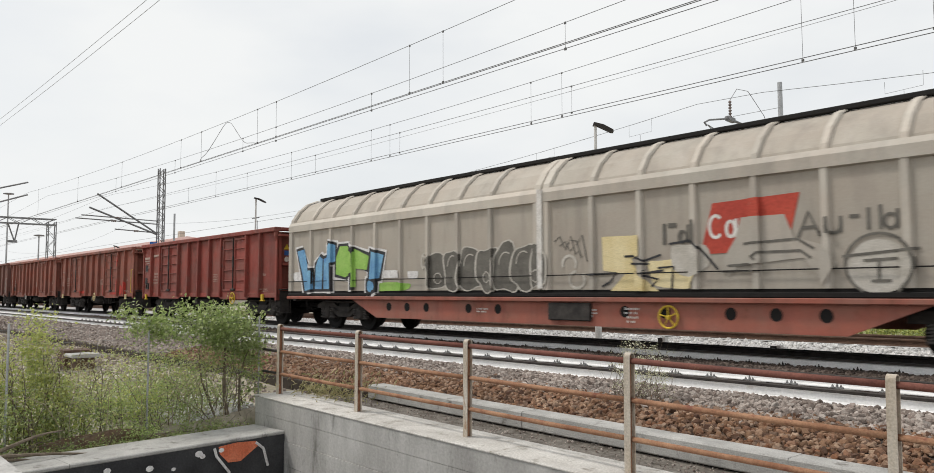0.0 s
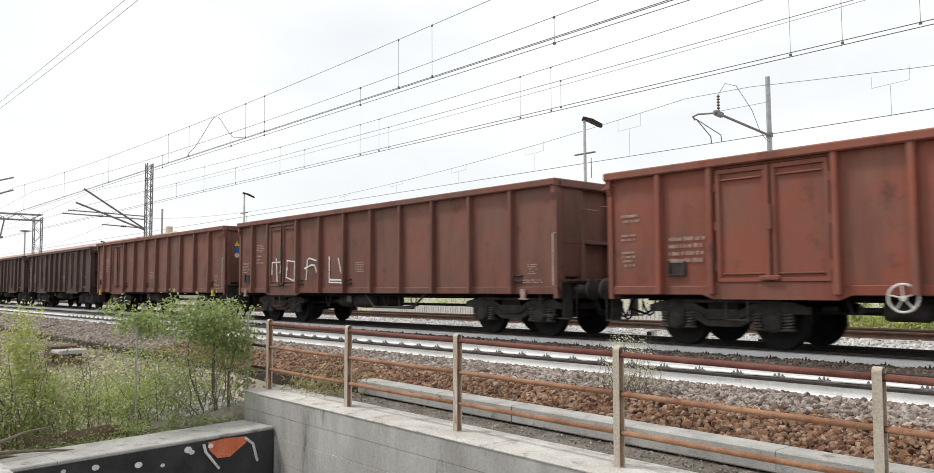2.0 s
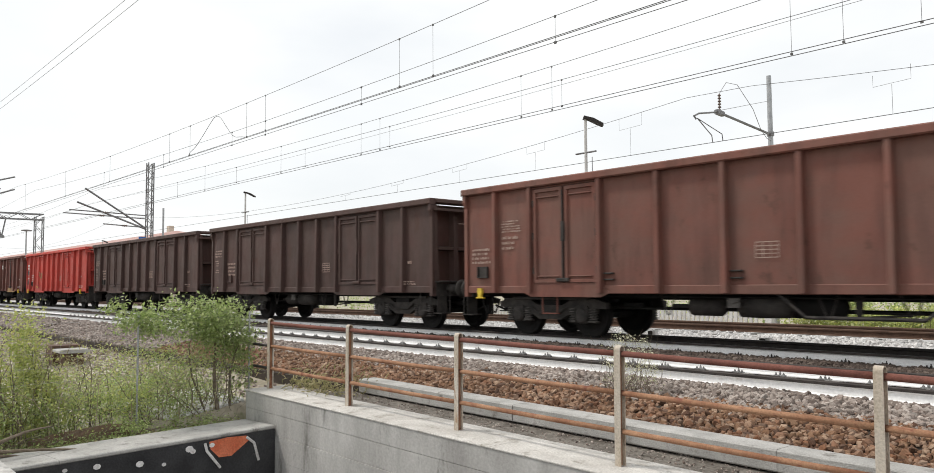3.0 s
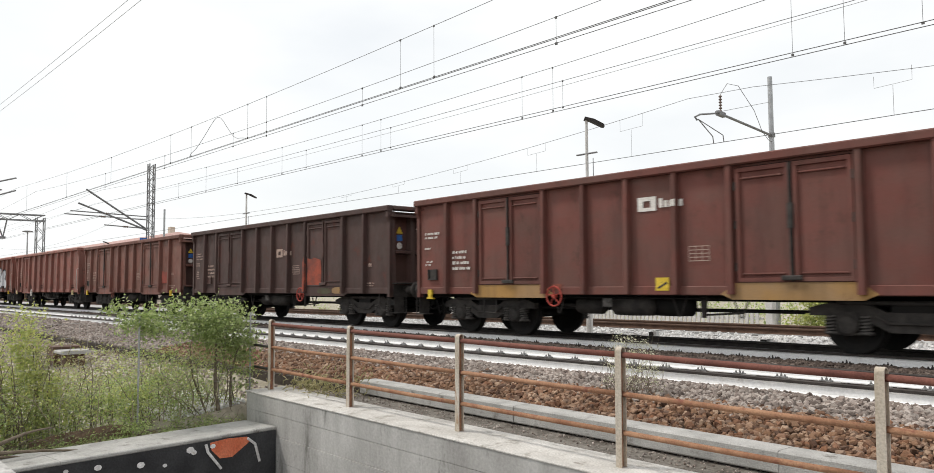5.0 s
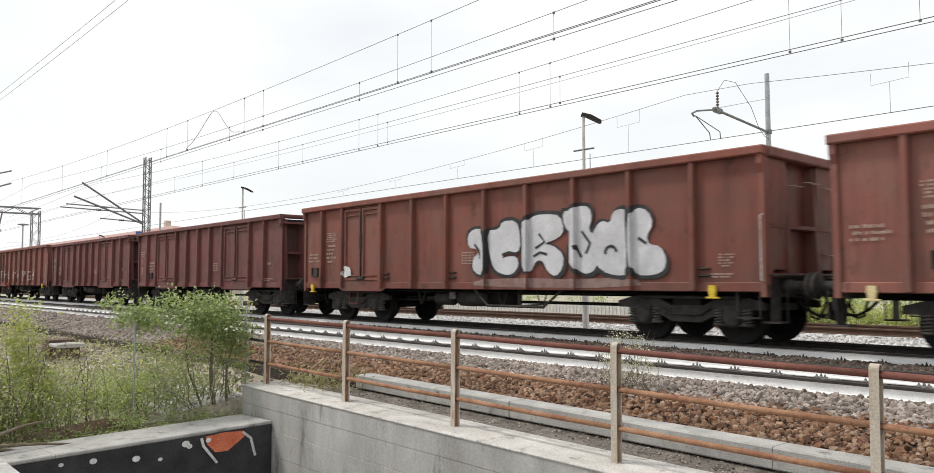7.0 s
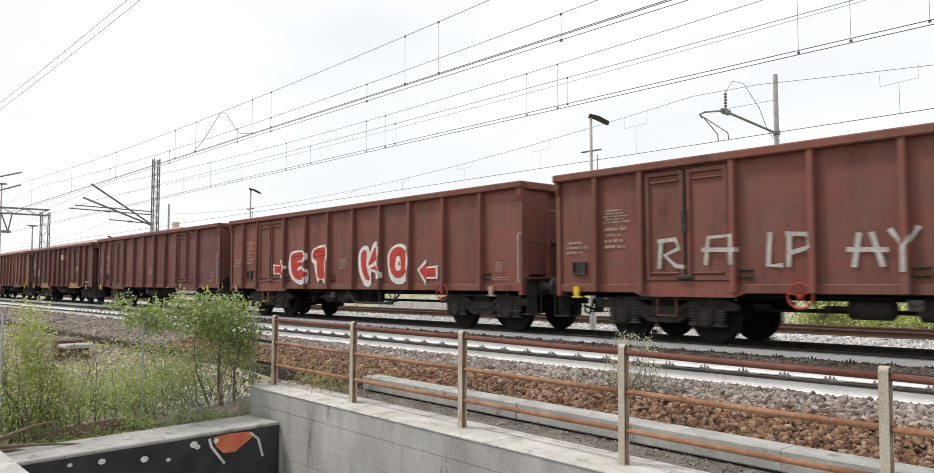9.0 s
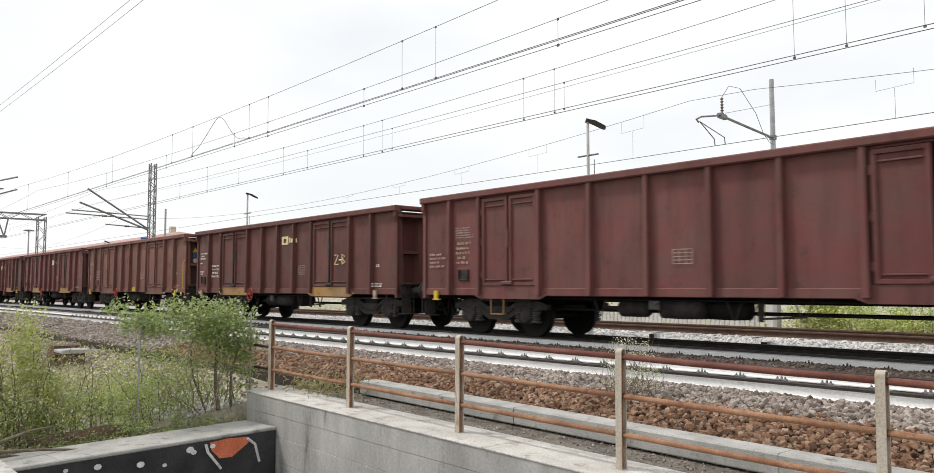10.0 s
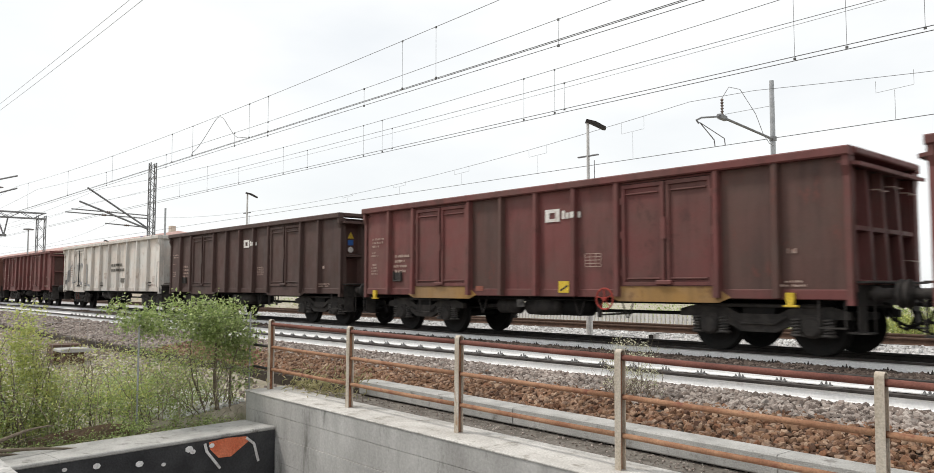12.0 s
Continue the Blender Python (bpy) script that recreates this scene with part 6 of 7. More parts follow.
def covered_wagon(left):
    """A long bogie wagon with two sliding walls, arched ribbed roof and a deep pierced side beam."""
    L, S = 22.0, 1.44
    w = thing("covered_wagon", "beige sliding-wall covered wagon with graffiti, red underframe", "freight wagon", pose(left, 13.33, 0))
    prof = [(-S, 1.12), (-S, 3.04), (-1.36, 3.33), (-1.16, 3.63), (-0.86, 3.89), (-0.5, 4.03), (0.0, 4.07)]
    for side in (-1, 1):
        turn = pose(0, 0, 0) if side < 0 else pose(L, 0, 0, 0, 0, 180)
        for k in range(2):
            a, b = k * 11.0 + 0.03, k * 11.0 + 10.97
            def leaf():
                s = Shape()
                pts = prof
                n_ = len(pts)
                verts = [(x, p[0], p[1]) for x in steps(a, b, 16) for p in pts]
                faces = [(i * n_ + j, (i + 1) * n_ + j, (i + 1) * n_ + j + 1, i * n_ + j + 1) for i in range(16) for j in range(n_ - 1)]
                return s.add(verts, faces)
            d = part("sliding_wall", cached(("sliding_wall", k), leaf), PAINT["beige"], w, "beige sliding wall", turn)
            for i, x in enumerate([a + 0.09] + [a + 1.33 + 1.148 * i for i in range(8)] + [b - 0.09]):
                hw = 0.05 if 0 < i < 9 else 0.09
                def rib():
                    s = Shape()
                    o = [(p[0] * 1.03 - (0.0 if p[0] < -0.1 else 0), p[1] + 0.035 * (p[1] > 3.2)) for p in prof]
                    o = [(p[0] - 0.02, p[1]) for p in o]
                    for p, q in zip(o[:-1], o[1:]):
                        s.add([(-hw, p[0], p[1]), (hw, p[0], p[1]), (hw, q[0], q[1]), (-hw, q[0], q[1]), (-hw - 0.03, p[0] + 0.07, p[1]), (hw + 0.03, p[0] + 0.07, p[1]), (hw + 0.03, q[0] + 0.07, q[1]), (-hw - 0.03, q[0] + 0.07, q[1])],
                              [(0, 1, 2, 3), (1, 5, 6, 2), (4, 0, 3, 7)])
                    return s
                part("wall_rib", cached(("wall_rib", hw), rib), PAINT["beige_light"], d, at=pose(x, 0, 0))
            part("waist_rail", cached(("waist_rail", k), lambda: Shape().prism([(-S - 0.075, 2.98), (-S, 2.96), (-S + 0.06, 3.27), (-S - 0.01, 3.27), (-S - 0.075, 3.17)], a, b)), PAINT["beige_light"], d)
            part("rope_line", cached(("rope_line", k), lambda: Shape().tube([(a, -S - 0.07, 1.42), (b, -S - 0.07, 1.42)], 0.012, 5)), SOOT, d)
        part("centre_seam", cached("centre_seam", lambda: Shape().prism([(10.93, 1.15), (11.07, 1.15), (11.07, 3.25), (10.93, 3.25)], -S - 0.1, -S - 0.07, "y")), WHITE, w, "pale centre post", turn)
        part("lower_track", cached("lower_track", lambda: Shape().bar(0, L, -S - 0.06, -S + 0.1, 0.98, 1.06, 0.01).box(0, L, -S + 0.02, -S + 0.06, 1.06, 1.17)), SOOT, w, at=turn)
        part("sill", cached("sill_long", lambda: Shape().bar(0, L, -S - 0.1, -S + 0.1, 0.88, 0.97, 0.012)), PAINT["orange"], w, "faded red sill", turn)
        def beam():
            return Shape().prism([(3.6, 0.88), (4.8, 0.4), (17.2, 0.4), (18.4, 0.88)], -S + 0.02, -S + 0.05, "y")
        part("side_beam", cached("side_beam", beam), PAINT["orange"], w, "faded orange-red fish-bellied beam", turn)
        # flat near-black discs on the solid beam, for the dark inside its holes
        for x in (5.4, 6.2, 7.0, 8.6, 9.6, 13.1, 14.0, 15.3, 16.1, 16.9):
            part("beam_hole", cached("beam_hole", lambda: Shape().lathe([(0.11, -0.004), (0.11, 0)], (0, 0, 0), "y", 16)), SOOT, w, at=turn @ pose(x, -S + 0.02, 0.7))
        part("beam_box", cached("beam_box", lambda: Shape().bar(11.2, 12.3, -S - 0.06, -S + 0.02, 0.5, 0.86, 0.02)), SOOT2, w, at=turn)
    part("roof_rail", Shape().bar(0.6, L - 0.6, -0.72, -0.6, 3.99, 4.08, 0.015), SOOT, w, "black roof edge rail")
    for x, turn in ((0, pose(0, 0, 0)), (L, pose(L, 0, 0, 0, 0, 180))):
        full = prof + [(-a, b) for a, b in prof[::-1][1:]]
        part("end_wall", cached("arched_end", lambda: Shape().prism(full, 0.0, 0.04)), PAINT["beige"], w, at=turn)
        part("headstock", cached("headstock", lambda: Shape()), SOOT2, w, at=turn)
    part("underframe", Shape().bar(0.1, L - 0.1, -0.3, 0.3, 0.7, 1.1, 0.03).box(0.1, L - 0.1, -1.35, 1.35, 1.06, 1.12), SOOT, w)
    add_bogie(w, 2.6)
    add_bogie(w, L - 2.6)
    add_ends(w, L)
    part("handwheel", cached("handwheel", handwheel_shape), YELLOW, w, "yellow brake handwheel", pose(14.1, -S - 0.03, 0.62))
    posts = [k * 11.0 + x for k in range(2) for x in [0.12] + [1.36 + 1.148 * i for i in range(8)] + [10.88]]

    def side(x, z):
        for q in posts:
            if abs(x - q) < 0.09:
                return S + 0.085
        return S + 0.006
    rel = (side, [q + d for q in posts for d in (-0.0901, -0.0899, 0.0899, 0.0901)], ())
    flat([(14.77, 1.83), (15.4, 1.83), (15.46, 2.12), (16.4, 2.15), (16.56, 2.8), (15.02, 2.75)], FADED_RED, w, rel, "emblem", "faded red slanted emblem")
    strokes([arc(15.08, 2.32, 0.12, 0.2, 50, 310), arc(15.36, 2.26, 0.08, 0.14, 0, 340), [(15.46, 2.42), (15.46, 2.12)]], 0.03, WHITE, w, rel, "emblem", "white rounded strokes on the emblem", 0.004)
    for x0, x1, z0, z1 in ((14.0, 14.08, 2.04, 2.45), (14.12, 14.3, 2.36, 2.45), (14.35, 14.42, 2.05, 2.3), (14.5, 14.55, 2.05, 2.4), (14.62, 14.67, 2.05, 2.48), (16.95, 17.0, 2.08, 2.35), (17.15, 17.2, 2.08, 2.35),
                           (17.3, 17.45, 2.3, 2.36), (17.55, 17.6, 2.1, 2.45), (17.72, 17.77, 2.1, 2.48), (17.95, 18.0, 2.1, 2.4)):
        painted("emblem", bars_mesh([(x0, x1, z0, z1)]), SPRAY_GREY, w, rel, "dark worn word bar")
    strokes([[(16.52, 2.06), (16.68, 2.46), (16.86, 2.06)], [(16.58, 2.2), (16.8, 2.2)], arc(17.07, 2.2, 0.1, 0.12, 180, 360), arc(17.88, 2.22, 0.09, 0.11, 0, 340), arc(14.42, 2.17, 0.08, 0.11, 0, 340)], 0.026, SPRAY_GREY, w, rel, "emblem", "dark worn word bar", 0.002)
    # blue and green piece with its white ground
    for x0, x1, z0, z1 in ((0.2, 3.0, 1.5, 1.82), (5.0, 5.95, 1.54, 1.76), (6.25, 6.7, 1.52, 1.72)):
        flat(blob((x0 + x1) / 2, (z0 + z1) / 2, (x1 - x0) / 2, (z1 - z0) / 2, int(x0 * 7), wob=0.04, square=0.35), SPRAY_WHITE, w, rel, label="white sprayed ground")
    flat(blob(5.6, 1.3, 0.7, 0.12, 4, square=0.5), SPRAY_GREEN, w, rel, label="pale green sprayed patch")
    piece = (([(0.5, 2.5), (0.95, 2.55), (1.2, 1.85), (1.45, 1.85), (1.5, 1.25), (1.0, 1.2), (0.85, 1.7)], SPRAY_BLUE),
             ([(1.65, 2.0), (1.85, 2.3), (2.05, 2.2), (2.0, 1.25), (1.6, 1.25)], SPRAY_BLUE), ([(2.1, 2.2), (2.5, 2.3), (2.55, 1.25), (2.1, 1.25)], SPRAY_BLUE),
             ([(2.35, 2.5), (2.5, 2.68), (2.75, 2.6), (2.75, 2.1), (2.45, 2.05)], SPRAY_BLUE), ([(2.8, 2.2), (3.0, 2.55), (3.4, 2.55), (3.7, 2.3), (3.72, 1.75), (3.3, 1.6), (2.8, 1.7)], SPRAY_GREEN),
             ([(3.75, 2.45), (4.5, 2.2), (4.4, 1.8), (3.85, 1.85), (3.85, 1.3), (3.7, 1.3)], SPRAY_GREEN), ([(4.6, 2.35), (5.2, 2.2), (5.0, 1.55), (4.5, 1.5)], SPRAY_BLUE), (blob(4.62, 1.32, 0.22, 0.16, 3, 12), SPRAY_BLUE))
    for k, (pts, m) in enumerate(piece):
        cx, cz = sum(p[0] for p in pts) / len(pts), sum(p[1] for p in pts) / len(pts)
        for gx, gz, mat, lift, lab in ((0.14, 0.14, SPRAY_WHITE, 0.003, "white halo of a letter"), (0.08, 0.08, SPRAY_BLACK, 0.007, "black outline of a letter"), (0, 0, m, 0.012, "blue or green sprayed letter")):
            flat([(p[0] + math.copysign(gx, p[0] - cx), p[1] + math.copysign(gz, p[1] - cz)) for p in pts], mat, w, rel, label=lab, lift=lift + 0.0004 * k)
    # dark grey bubble letters
    for k, (x, a, b) in enumerate(((7.5, 0.42, 0.45), (8.1, 0.36, 0.5), (8.7, 0.4, 0.52), (9.3, 0.38, 0.5), (9.9, 0.4, 0.56), (10.45, 0.36, 0.5), (10.9, 0.24, 0.46))):
        flat(blob(x, 1.7, a + 0.05, b + 0.03, 90 + k), PALE_LINE, w, rel, label="pale edge of a grey letter", lift=0.001 * k)
        flat(blob(x, 1.7, a, b, 90 + k), SPRAY_GREY, w, rel, label="dark grey bubble letter", lift=0.001 * k + 0.0005)
        strokes([arc(x, 1.5, 0.15, 0.14, 0, 330, 9) if k % 3 == 0 else arc(x, 1.8, 0.22, 0.28, 60, 180, 6)], 0.014, PALE_LINE, w, rel, lift=0.012)
    strokes([arc(6.95, 1.95, 0.12, 0.2, 0, 340), arc(11.75, 1.75, 0.18, 0.17, -30, 200), arc(11.95, 1.4, 0.2, 0.18, 100, 400)], 0.03, PALE_LINE, w, rel, label="pale sprayed loop")
    for k in range(5):
        strokes([[(11.35 + 0.15 * k, 2.25 - 0.1 * (k % 3)), (11.5 + 0.15 * k, 2.35 - 0.12 * (k % 2)), (11.62 + 0.15 * k, 2.1 - 0.08 * k), (11.75 + 0.12 * k, 2.2 - 0.1 * k)]], 0.014, SPRAY_GREY, w, rel, label="scrawled dark tag")
    # yellow patches with black strokes, pale overspray
    flat([(12.6, 2.28), (13.5, 2.26), (13.5, 1.85), (13.3, 1.8), (13.45, 1.5), (13.9, 1.15), (12.8, 1.16), (13.15, 1.5), (12.62, 1.58)], SPRAY_YELLOW, w, rel, label="pale yellow sprayed patch")
    flat(blob(14.2, 1.5, 0.5, 0.28, 62, 18, square=0.5), SPRAY_YELLOW, w, rel, label="pale yellow sprayed patch", lift=0.001)
    flat(blob(14.55, 1.75, 0.4, 0.3, 66, 16), PALE_LINE, w, rel, label="grey overspray patch", lift=0.002)
    strokes([[(12.3, 1.5), (12.95, 1.52), (12.8, 1.35), (12.6, 1.25)], [(13.15, 1.85), (13.35, 1.85), (13.6, 1.75), (13.95, 1.85)], [(13.3, 1.7), (13.7, 1.68), (13.55, 1.5), (14.0, 1.55)], [(13.6, 1.45), (13.9, 1.38), (13.75, 1.25)], [(13.9, 1.6), (14.22, 1.62), (14.18, 1.2)], [(14.15, 2.05), (14.6, 2.1), (14.85, 1.85), (15.1, 1.55)]], 0.022, SPRAY_BLACK, w, rel, lift=0.008)
    flat([(15.45, 2.1), (15.55, 2.45), (16.3, 2.45), (16.45, 2.05), (16.9, 1.9), (17.1, 1.6), (16.9, 1.25), (16.6, 1.7), (15.5, 1.6), (15.3, 1.4), (15.2, 1.7)], PAINT["beige_light"], w, rel, label="pale overspray across the emblem", lift=0.008)
    strokes([[(15.2, 1.5), (15.75, 1.5)], [(15.3, 1.6), (15.7, 1.62)], [(15.6, 1.98), (16.5, 2.02), (16.75, 1.85)], [(15.75, 1.75), (15.85, 1.82), (16.55, 1.82), (16.7, 1.7)], [(15.75, 1.75), (15.8, 1.7)]], 0.022, SPRAY_GREY, w, rel, lift=0.014)
    flat(blob(17.7, 1.52, 0.46, 0.42, 64, 24, 0.02, 1.0), PALE_LINE, w, rel, label="pale sprayed disc", lift=0.004)
    strokes([arc(17.7, 1.56, 0.48, 0.48, -60, 240, 22), [(17.2, 1.7), (18.25, 1.78)], [(17.5, 1.62), (17.95, 1.64)], [(17.7, 1.62), (17.7, 1.32)], [(17.6, 1.3), (17.85, 1.3)]], 0.022, SPRAY_GREY, w, rel, lift=0.01)
    beam_face = (lambda x, z: S - 0.02 + 0.003, [], ())
    inscriptions([(12.0, 0.75, 0.5, 0.04, 3), (13.1, 0.78, 0.4, 0.05, 4), (8.9, 0.72, 0.5, 0.04, 2)], WHITE, w, 9, beam_face)
    return w


MOVING.append((covered_wagon(143.06), 143.06))


# ---- overhead line ----
def wire(y, z_at, r, mat, label, sag=0.0, span=50.0, foot=3.0, low=None, droppers=()):
    """A wire along the track that hangs between its supports, with droppers to a lower wire at the places given."""
    def height(x):
        u = ((x - foot) / span) % 1
        return z_at - sag * 4 * u * (1 - u)
    t = thing("overhead_wire", label, "overhead wire", LOW @ Matrix.Translation((-SLANT * y, 0, 0)))
    part("wire", Shape().tube([(x, y, height(x)) for x in steps(-200, 60, 130)], r, 5), mat, t)
    for x in droppers:
        d = low - height(x)
        s = Shape().tube([(0, 0, 0), (0, 0, d)], 0.004, 4)
        s.box(-0.018, 0.018, -0.01, 0.01, -0.03, 0.012).box(-0.022, 0.022, -0.01, 0.01, d - 0.015, d + 0.03)
        part("dropper", s, mat, t, at=pose(x, y, height(x)))
    return t


wire(NEAR_Y, 7.02, 0.0059, WIRE, "bronze carrier wire over the near track", 0.51, low=5.52, droppers=(-4.6, -10.5, -11.6, -17.5, -18.6, -22.5, -24.2, -30.3, -36.5, -44))
wire(NEAR_Y, 6.36, 0.0054, WIRE, "second carrier wire over the near track", 0.56, foot=8, low=5.4, droppers=(-3.2, -7.3, -13.0, -17.5, -19.5, -24.7, -31))
wire(NEAR_Y, 5.52, 0.0072, WIRE, "contact wire over the near track")
wire(NEAR_Y + 0.04, 5.515, 0.0072, WIRE, "second contact wire over the near track")
wire(NEAR_Y, 5.415, 0.0063, WIRE, "lower contact wire over the near track")
wire(TRAIN_Y, 7.07, 0.0063, WIRE, "bronze carrier wire over the train's track", 0.59, foot=5, low=5.47, droppers=(-3.8, -4.7, -10.4, -11.4, -17.3, -18.3, -23.4, -30, -37))
wire(TRAIN_Y, 6.28, 0.0063, WIRE, "second carrier wire over the train's track", 0.14, foot=4, low=5.5, droppers=(-2.6, -10.1, -16.8, -21.7, -27, -33))
wire(TRAIN_Y - 0.04, 5.51, 0.0081, WIRE, "contact wire over the train's track")
wire(TRAIN_Y + 0.06, 5.46, 0.0081, WIRE, "second contact wire over the train's track")
wire(TRAIN_Y + 0.2, 6.4, 0.0045, WIRE_LIGHT, "thin earth wire over the train's track", 0.35, foot=4)
wire(5.4, 8.05, 0.0054, WIRE_LIGHT, "grey feeder cable beside the line", 0.33, foot=-42)
wire(5.4, 7.8, 0.0054, WIRE_LIGHT, "second grey feeder cable beside the line", 0.33, foot=-42)
wire(FAR_Y, 6.95, 0.0072, WIRE, "carrier wire over the far track", 1.35, foot=-9.25)
wire(FAR_Y, 5.36, 0.0099, WIRE, "contact wire over the far track")


def far_hangers():
    """Hangers of the far overhead line, two legs from a short yoke."""
    for x in (-28, -24, -20, -16, -12, -4.5, -0.5):
        u = ((x + 9.25) / 50) % 1
        top = 6.95 - 1.35 * 4 * u * (1 - u)
        t = thing("wire_hanger", "thin yoked hanger between the far wires", "wire hanger", site(x, FAR_Y, 0), "hangers of the far line")
        mid = 5.36 + (top - 5.36) * 0.68
        part("yoke", Shape().tube([(-0.42, 0, top - 0.06), (-0.42, 0, mid), (0.42, 0, mid + 0.05), (0.42, 0, top + 0.06)], 0.005, 4), WIRE_LIGHT, t)
        part("hanger", Shape().tube([(0, 0, mid), (0, 0, 5.36)], 0.005, 4), WIRE_LIGHT, t)


far_hangers()


def jumper():
    t = thing("jumper_cable", "looped jumper cable between carrier and contact wires", "cable", LOW @ Matrix.Translation((-SLANT * NEAR_Y, 0, 0)))
    a, b, c = Vector((-22.6, NEAR_Y, 5.53)), Vector((-20.6, NEAR_Y, 6.5)), Vector((-18.7, NEAR_Y, 5.53))
    pts = [a, a + Vector((0.12, 0, 0.1)), a + Vector((0.5, 0, 0.18)), a + Vector((1.1, 0, 0.5)), b + Vector((-0.25, 0, -0.08)), b, b + Vector((0.3, 0, -0.08)), b + Vector((0.7, 0, -0.45)), c + Vector((-0.7, 0, 0.1)), c + Vector((-0.25, 0, 0.05)), c]
    for _ in range(2):
        pts = [pts[0]] + [q for p, n_ in zip(pts[:-1], pts[1:]) for q in (p * 0.75 + n_ * 0.25, p * 0.25 + n_ * 0.75)] + [pts[-1]]
    part("cable", Shape().tube(pts, 0.008, 5), WIRE, t)


jumper()


def lattice(s, x, y, z0, z1, w, r=0.035):
    for dx in (-w, w):
        for dy in (-w, w):
            s.box(x + dx - r, x + dx + r, y + dy - r, y + dy + r, z0, z1)
    k = int((z1 - z0) / (w * 2.4))
    for i in range(k):
        a, b = z0 + (z1 - z0) * i / k, z0 + (z1 - z0) * (i + 1) / k
        f = 1 if i % 2 else -1
        for d in (-w, w):
            s.tube([(x - w * f, y + d, a), (x + w * f, y + d, b)], 0.018, 4)
            s.tube([(x + d, y - w * f, a), (x + d, y + w * f, b)], 0.018, 4)
    return s


def lattice_mast(x, y, h):
    t = thing("lattice_mast", "grey steel lattice mast with arms over the tracks", "catenary mast", site(x, y, -0.3))
    part("mast", lattice(Shape(), 0, 0, 0, h, 0.16, 0.028), GALV_DARK, t)
    for z0, z1, reach in ((5.15, 7.4, 3.6), (5.1, 6.55, 4.0)):
        part("arm", Shape().tube([(0, -0.2, z0), (0, -reach, z1)], 0.055, 8), GALV_DARK, t)
    for z, reach in ((5.75, 4.7), (5.95, 4.4), (5.2, 2.6)):
        part("registration_arm", Shape().tube([(0, -0.2, z), (0, -reach, z + 0.12)], 0.035, 6), GALV_DARK, t)
        part("insulator", Shape().lathe([(0.03, 0), (0.07, 0.05), (0.04, 0.1), (0.07, 0.15), (0.04, 0.2), (0.07, 0.25), (0.03, 0.3)], (0, -reach * 0.6, z + 0.06), "y", 8), PORCELAIN, t)
    part("sign", Shape().box(-0.02, 0.02, -0.6, -0.2, 4.4, 4.62), BLUE_PLATE, t, "small blue plate")


lattice_mast(-44.6, 16.4, 9.3)


def portal(x):
    t = thing("catenary_portal", "grey lattice portal spanning the tracks", "catenary portal", site(x - SLANT * 12, 0, -0.3))
    part("leg", lattice(Shape(), 0, 16.5, 0, 7.9, 0.3), GALV_DARK, t)
    part("leg", lattice(Shape(), 0, 4.5, 0, 7.9, 0.3), GALV_DARK, t)
    s = Shape()
    for dz in (7.6, 8.1):
        for dx in (-0.3, 0.3):
            s.box(dx - 0.05, dx + 0.05, 4.3, 16.8, dz - 0.05, dz + 0.05)
    for i in range(14):
        a, b = 4.4 + 12.3 * i / 14, 4.4 + 12.3 * (i + 1) / 14
        for dx in (-0.3, 0.3):
            s.tube([(dx, a, 7.6 if i % 2 else 8.1), (dx, b, 8.1 if i % 2 else 7.6)], 0.025, 4)
    part("beam", s, GALV_DARK, t)
    for y in (9.5, 13.4):
        part("hanger", Shape().tube([(0, y + 0.6, 7.6), (0, y + 0.35, 6.1)], 0.06, 6).tube([(0, y - 0.2, 7.6), (0, y + 0.3, 6.1)], 0.06, 6).box(-0.2, 0.2, y - 0.2, y + 0.5, 5.9, 6.1), GALV_DARK, t)
    for z0, z1 in ((8.2, 10.1), (9.6, 11.2)):
        part("arm", Shape().tube([(1.0, 14.4, z1), (0, 9.5, z0)], 0.07, 6), GALV_DARK, t)


portal(-71.5)


def lamp_post(x, y, h=6.35):
    t = thing("lamp_post", "slim grey lamp post with a flat floodlight head", "street lamp", site(x, y, -0.3), "yard lamps")
    part("pole", Shape().tube([(0, 0, 0), (0, 0, 2.5), (0, 0, 2.55), (0, 0, h)], [0.09, 0.09, 0.05, 0.04], 12), PICKET, t)
    part("lamp_head", Shape().prism([(-0.1, 0.0), (0.12, -0.02), (0.62, -0.2), (0.72, -0.2), (0.7, -0.1), (0.3, 0.07), (-0.08, 0.12)], -0.16, 0.16, "y"), BOLT, t, "dark floodlight head", pose(0, 0, h, 0, 8, 45) @ Matrix.Scale(0.72, 4))
    part("bracket", Shape().bar(-0.35, 0.35, -0.04, 0.04, h - 1.02, h - 0.98, 0.01).tube([(0.22, 0, h - 1.15), (0.22, 0, h - 1.75)], 0.012, 5), GALV_DARK, t)


lamp_post(-11.8, 16.8)
lamp_post(-33.6, 17.2)
lamp_post(-78, 24)


def signal_post(x, y):
    t = thing("signal_post", "thin grey post with a small signal box", "signal", site(x, y, -0.4))
    part("pole", Shape().tube([(0, 0, 0), (0, 0, 7.4)], 0.07, 8), GALV, t)
    part("signal_box", Shape().bar(-0.3, 0.3, -0.9, -0.3, 4.2, 4.9, 0.05, "z"), BOLT, t, "dark signal box")
    part("bracket", Shape().tube([(0, 0, 4.4), (0, -0.6, 4.4)], 0.04, 6), GALV_DARK, t)


signal_post(-51.7, 20.0)


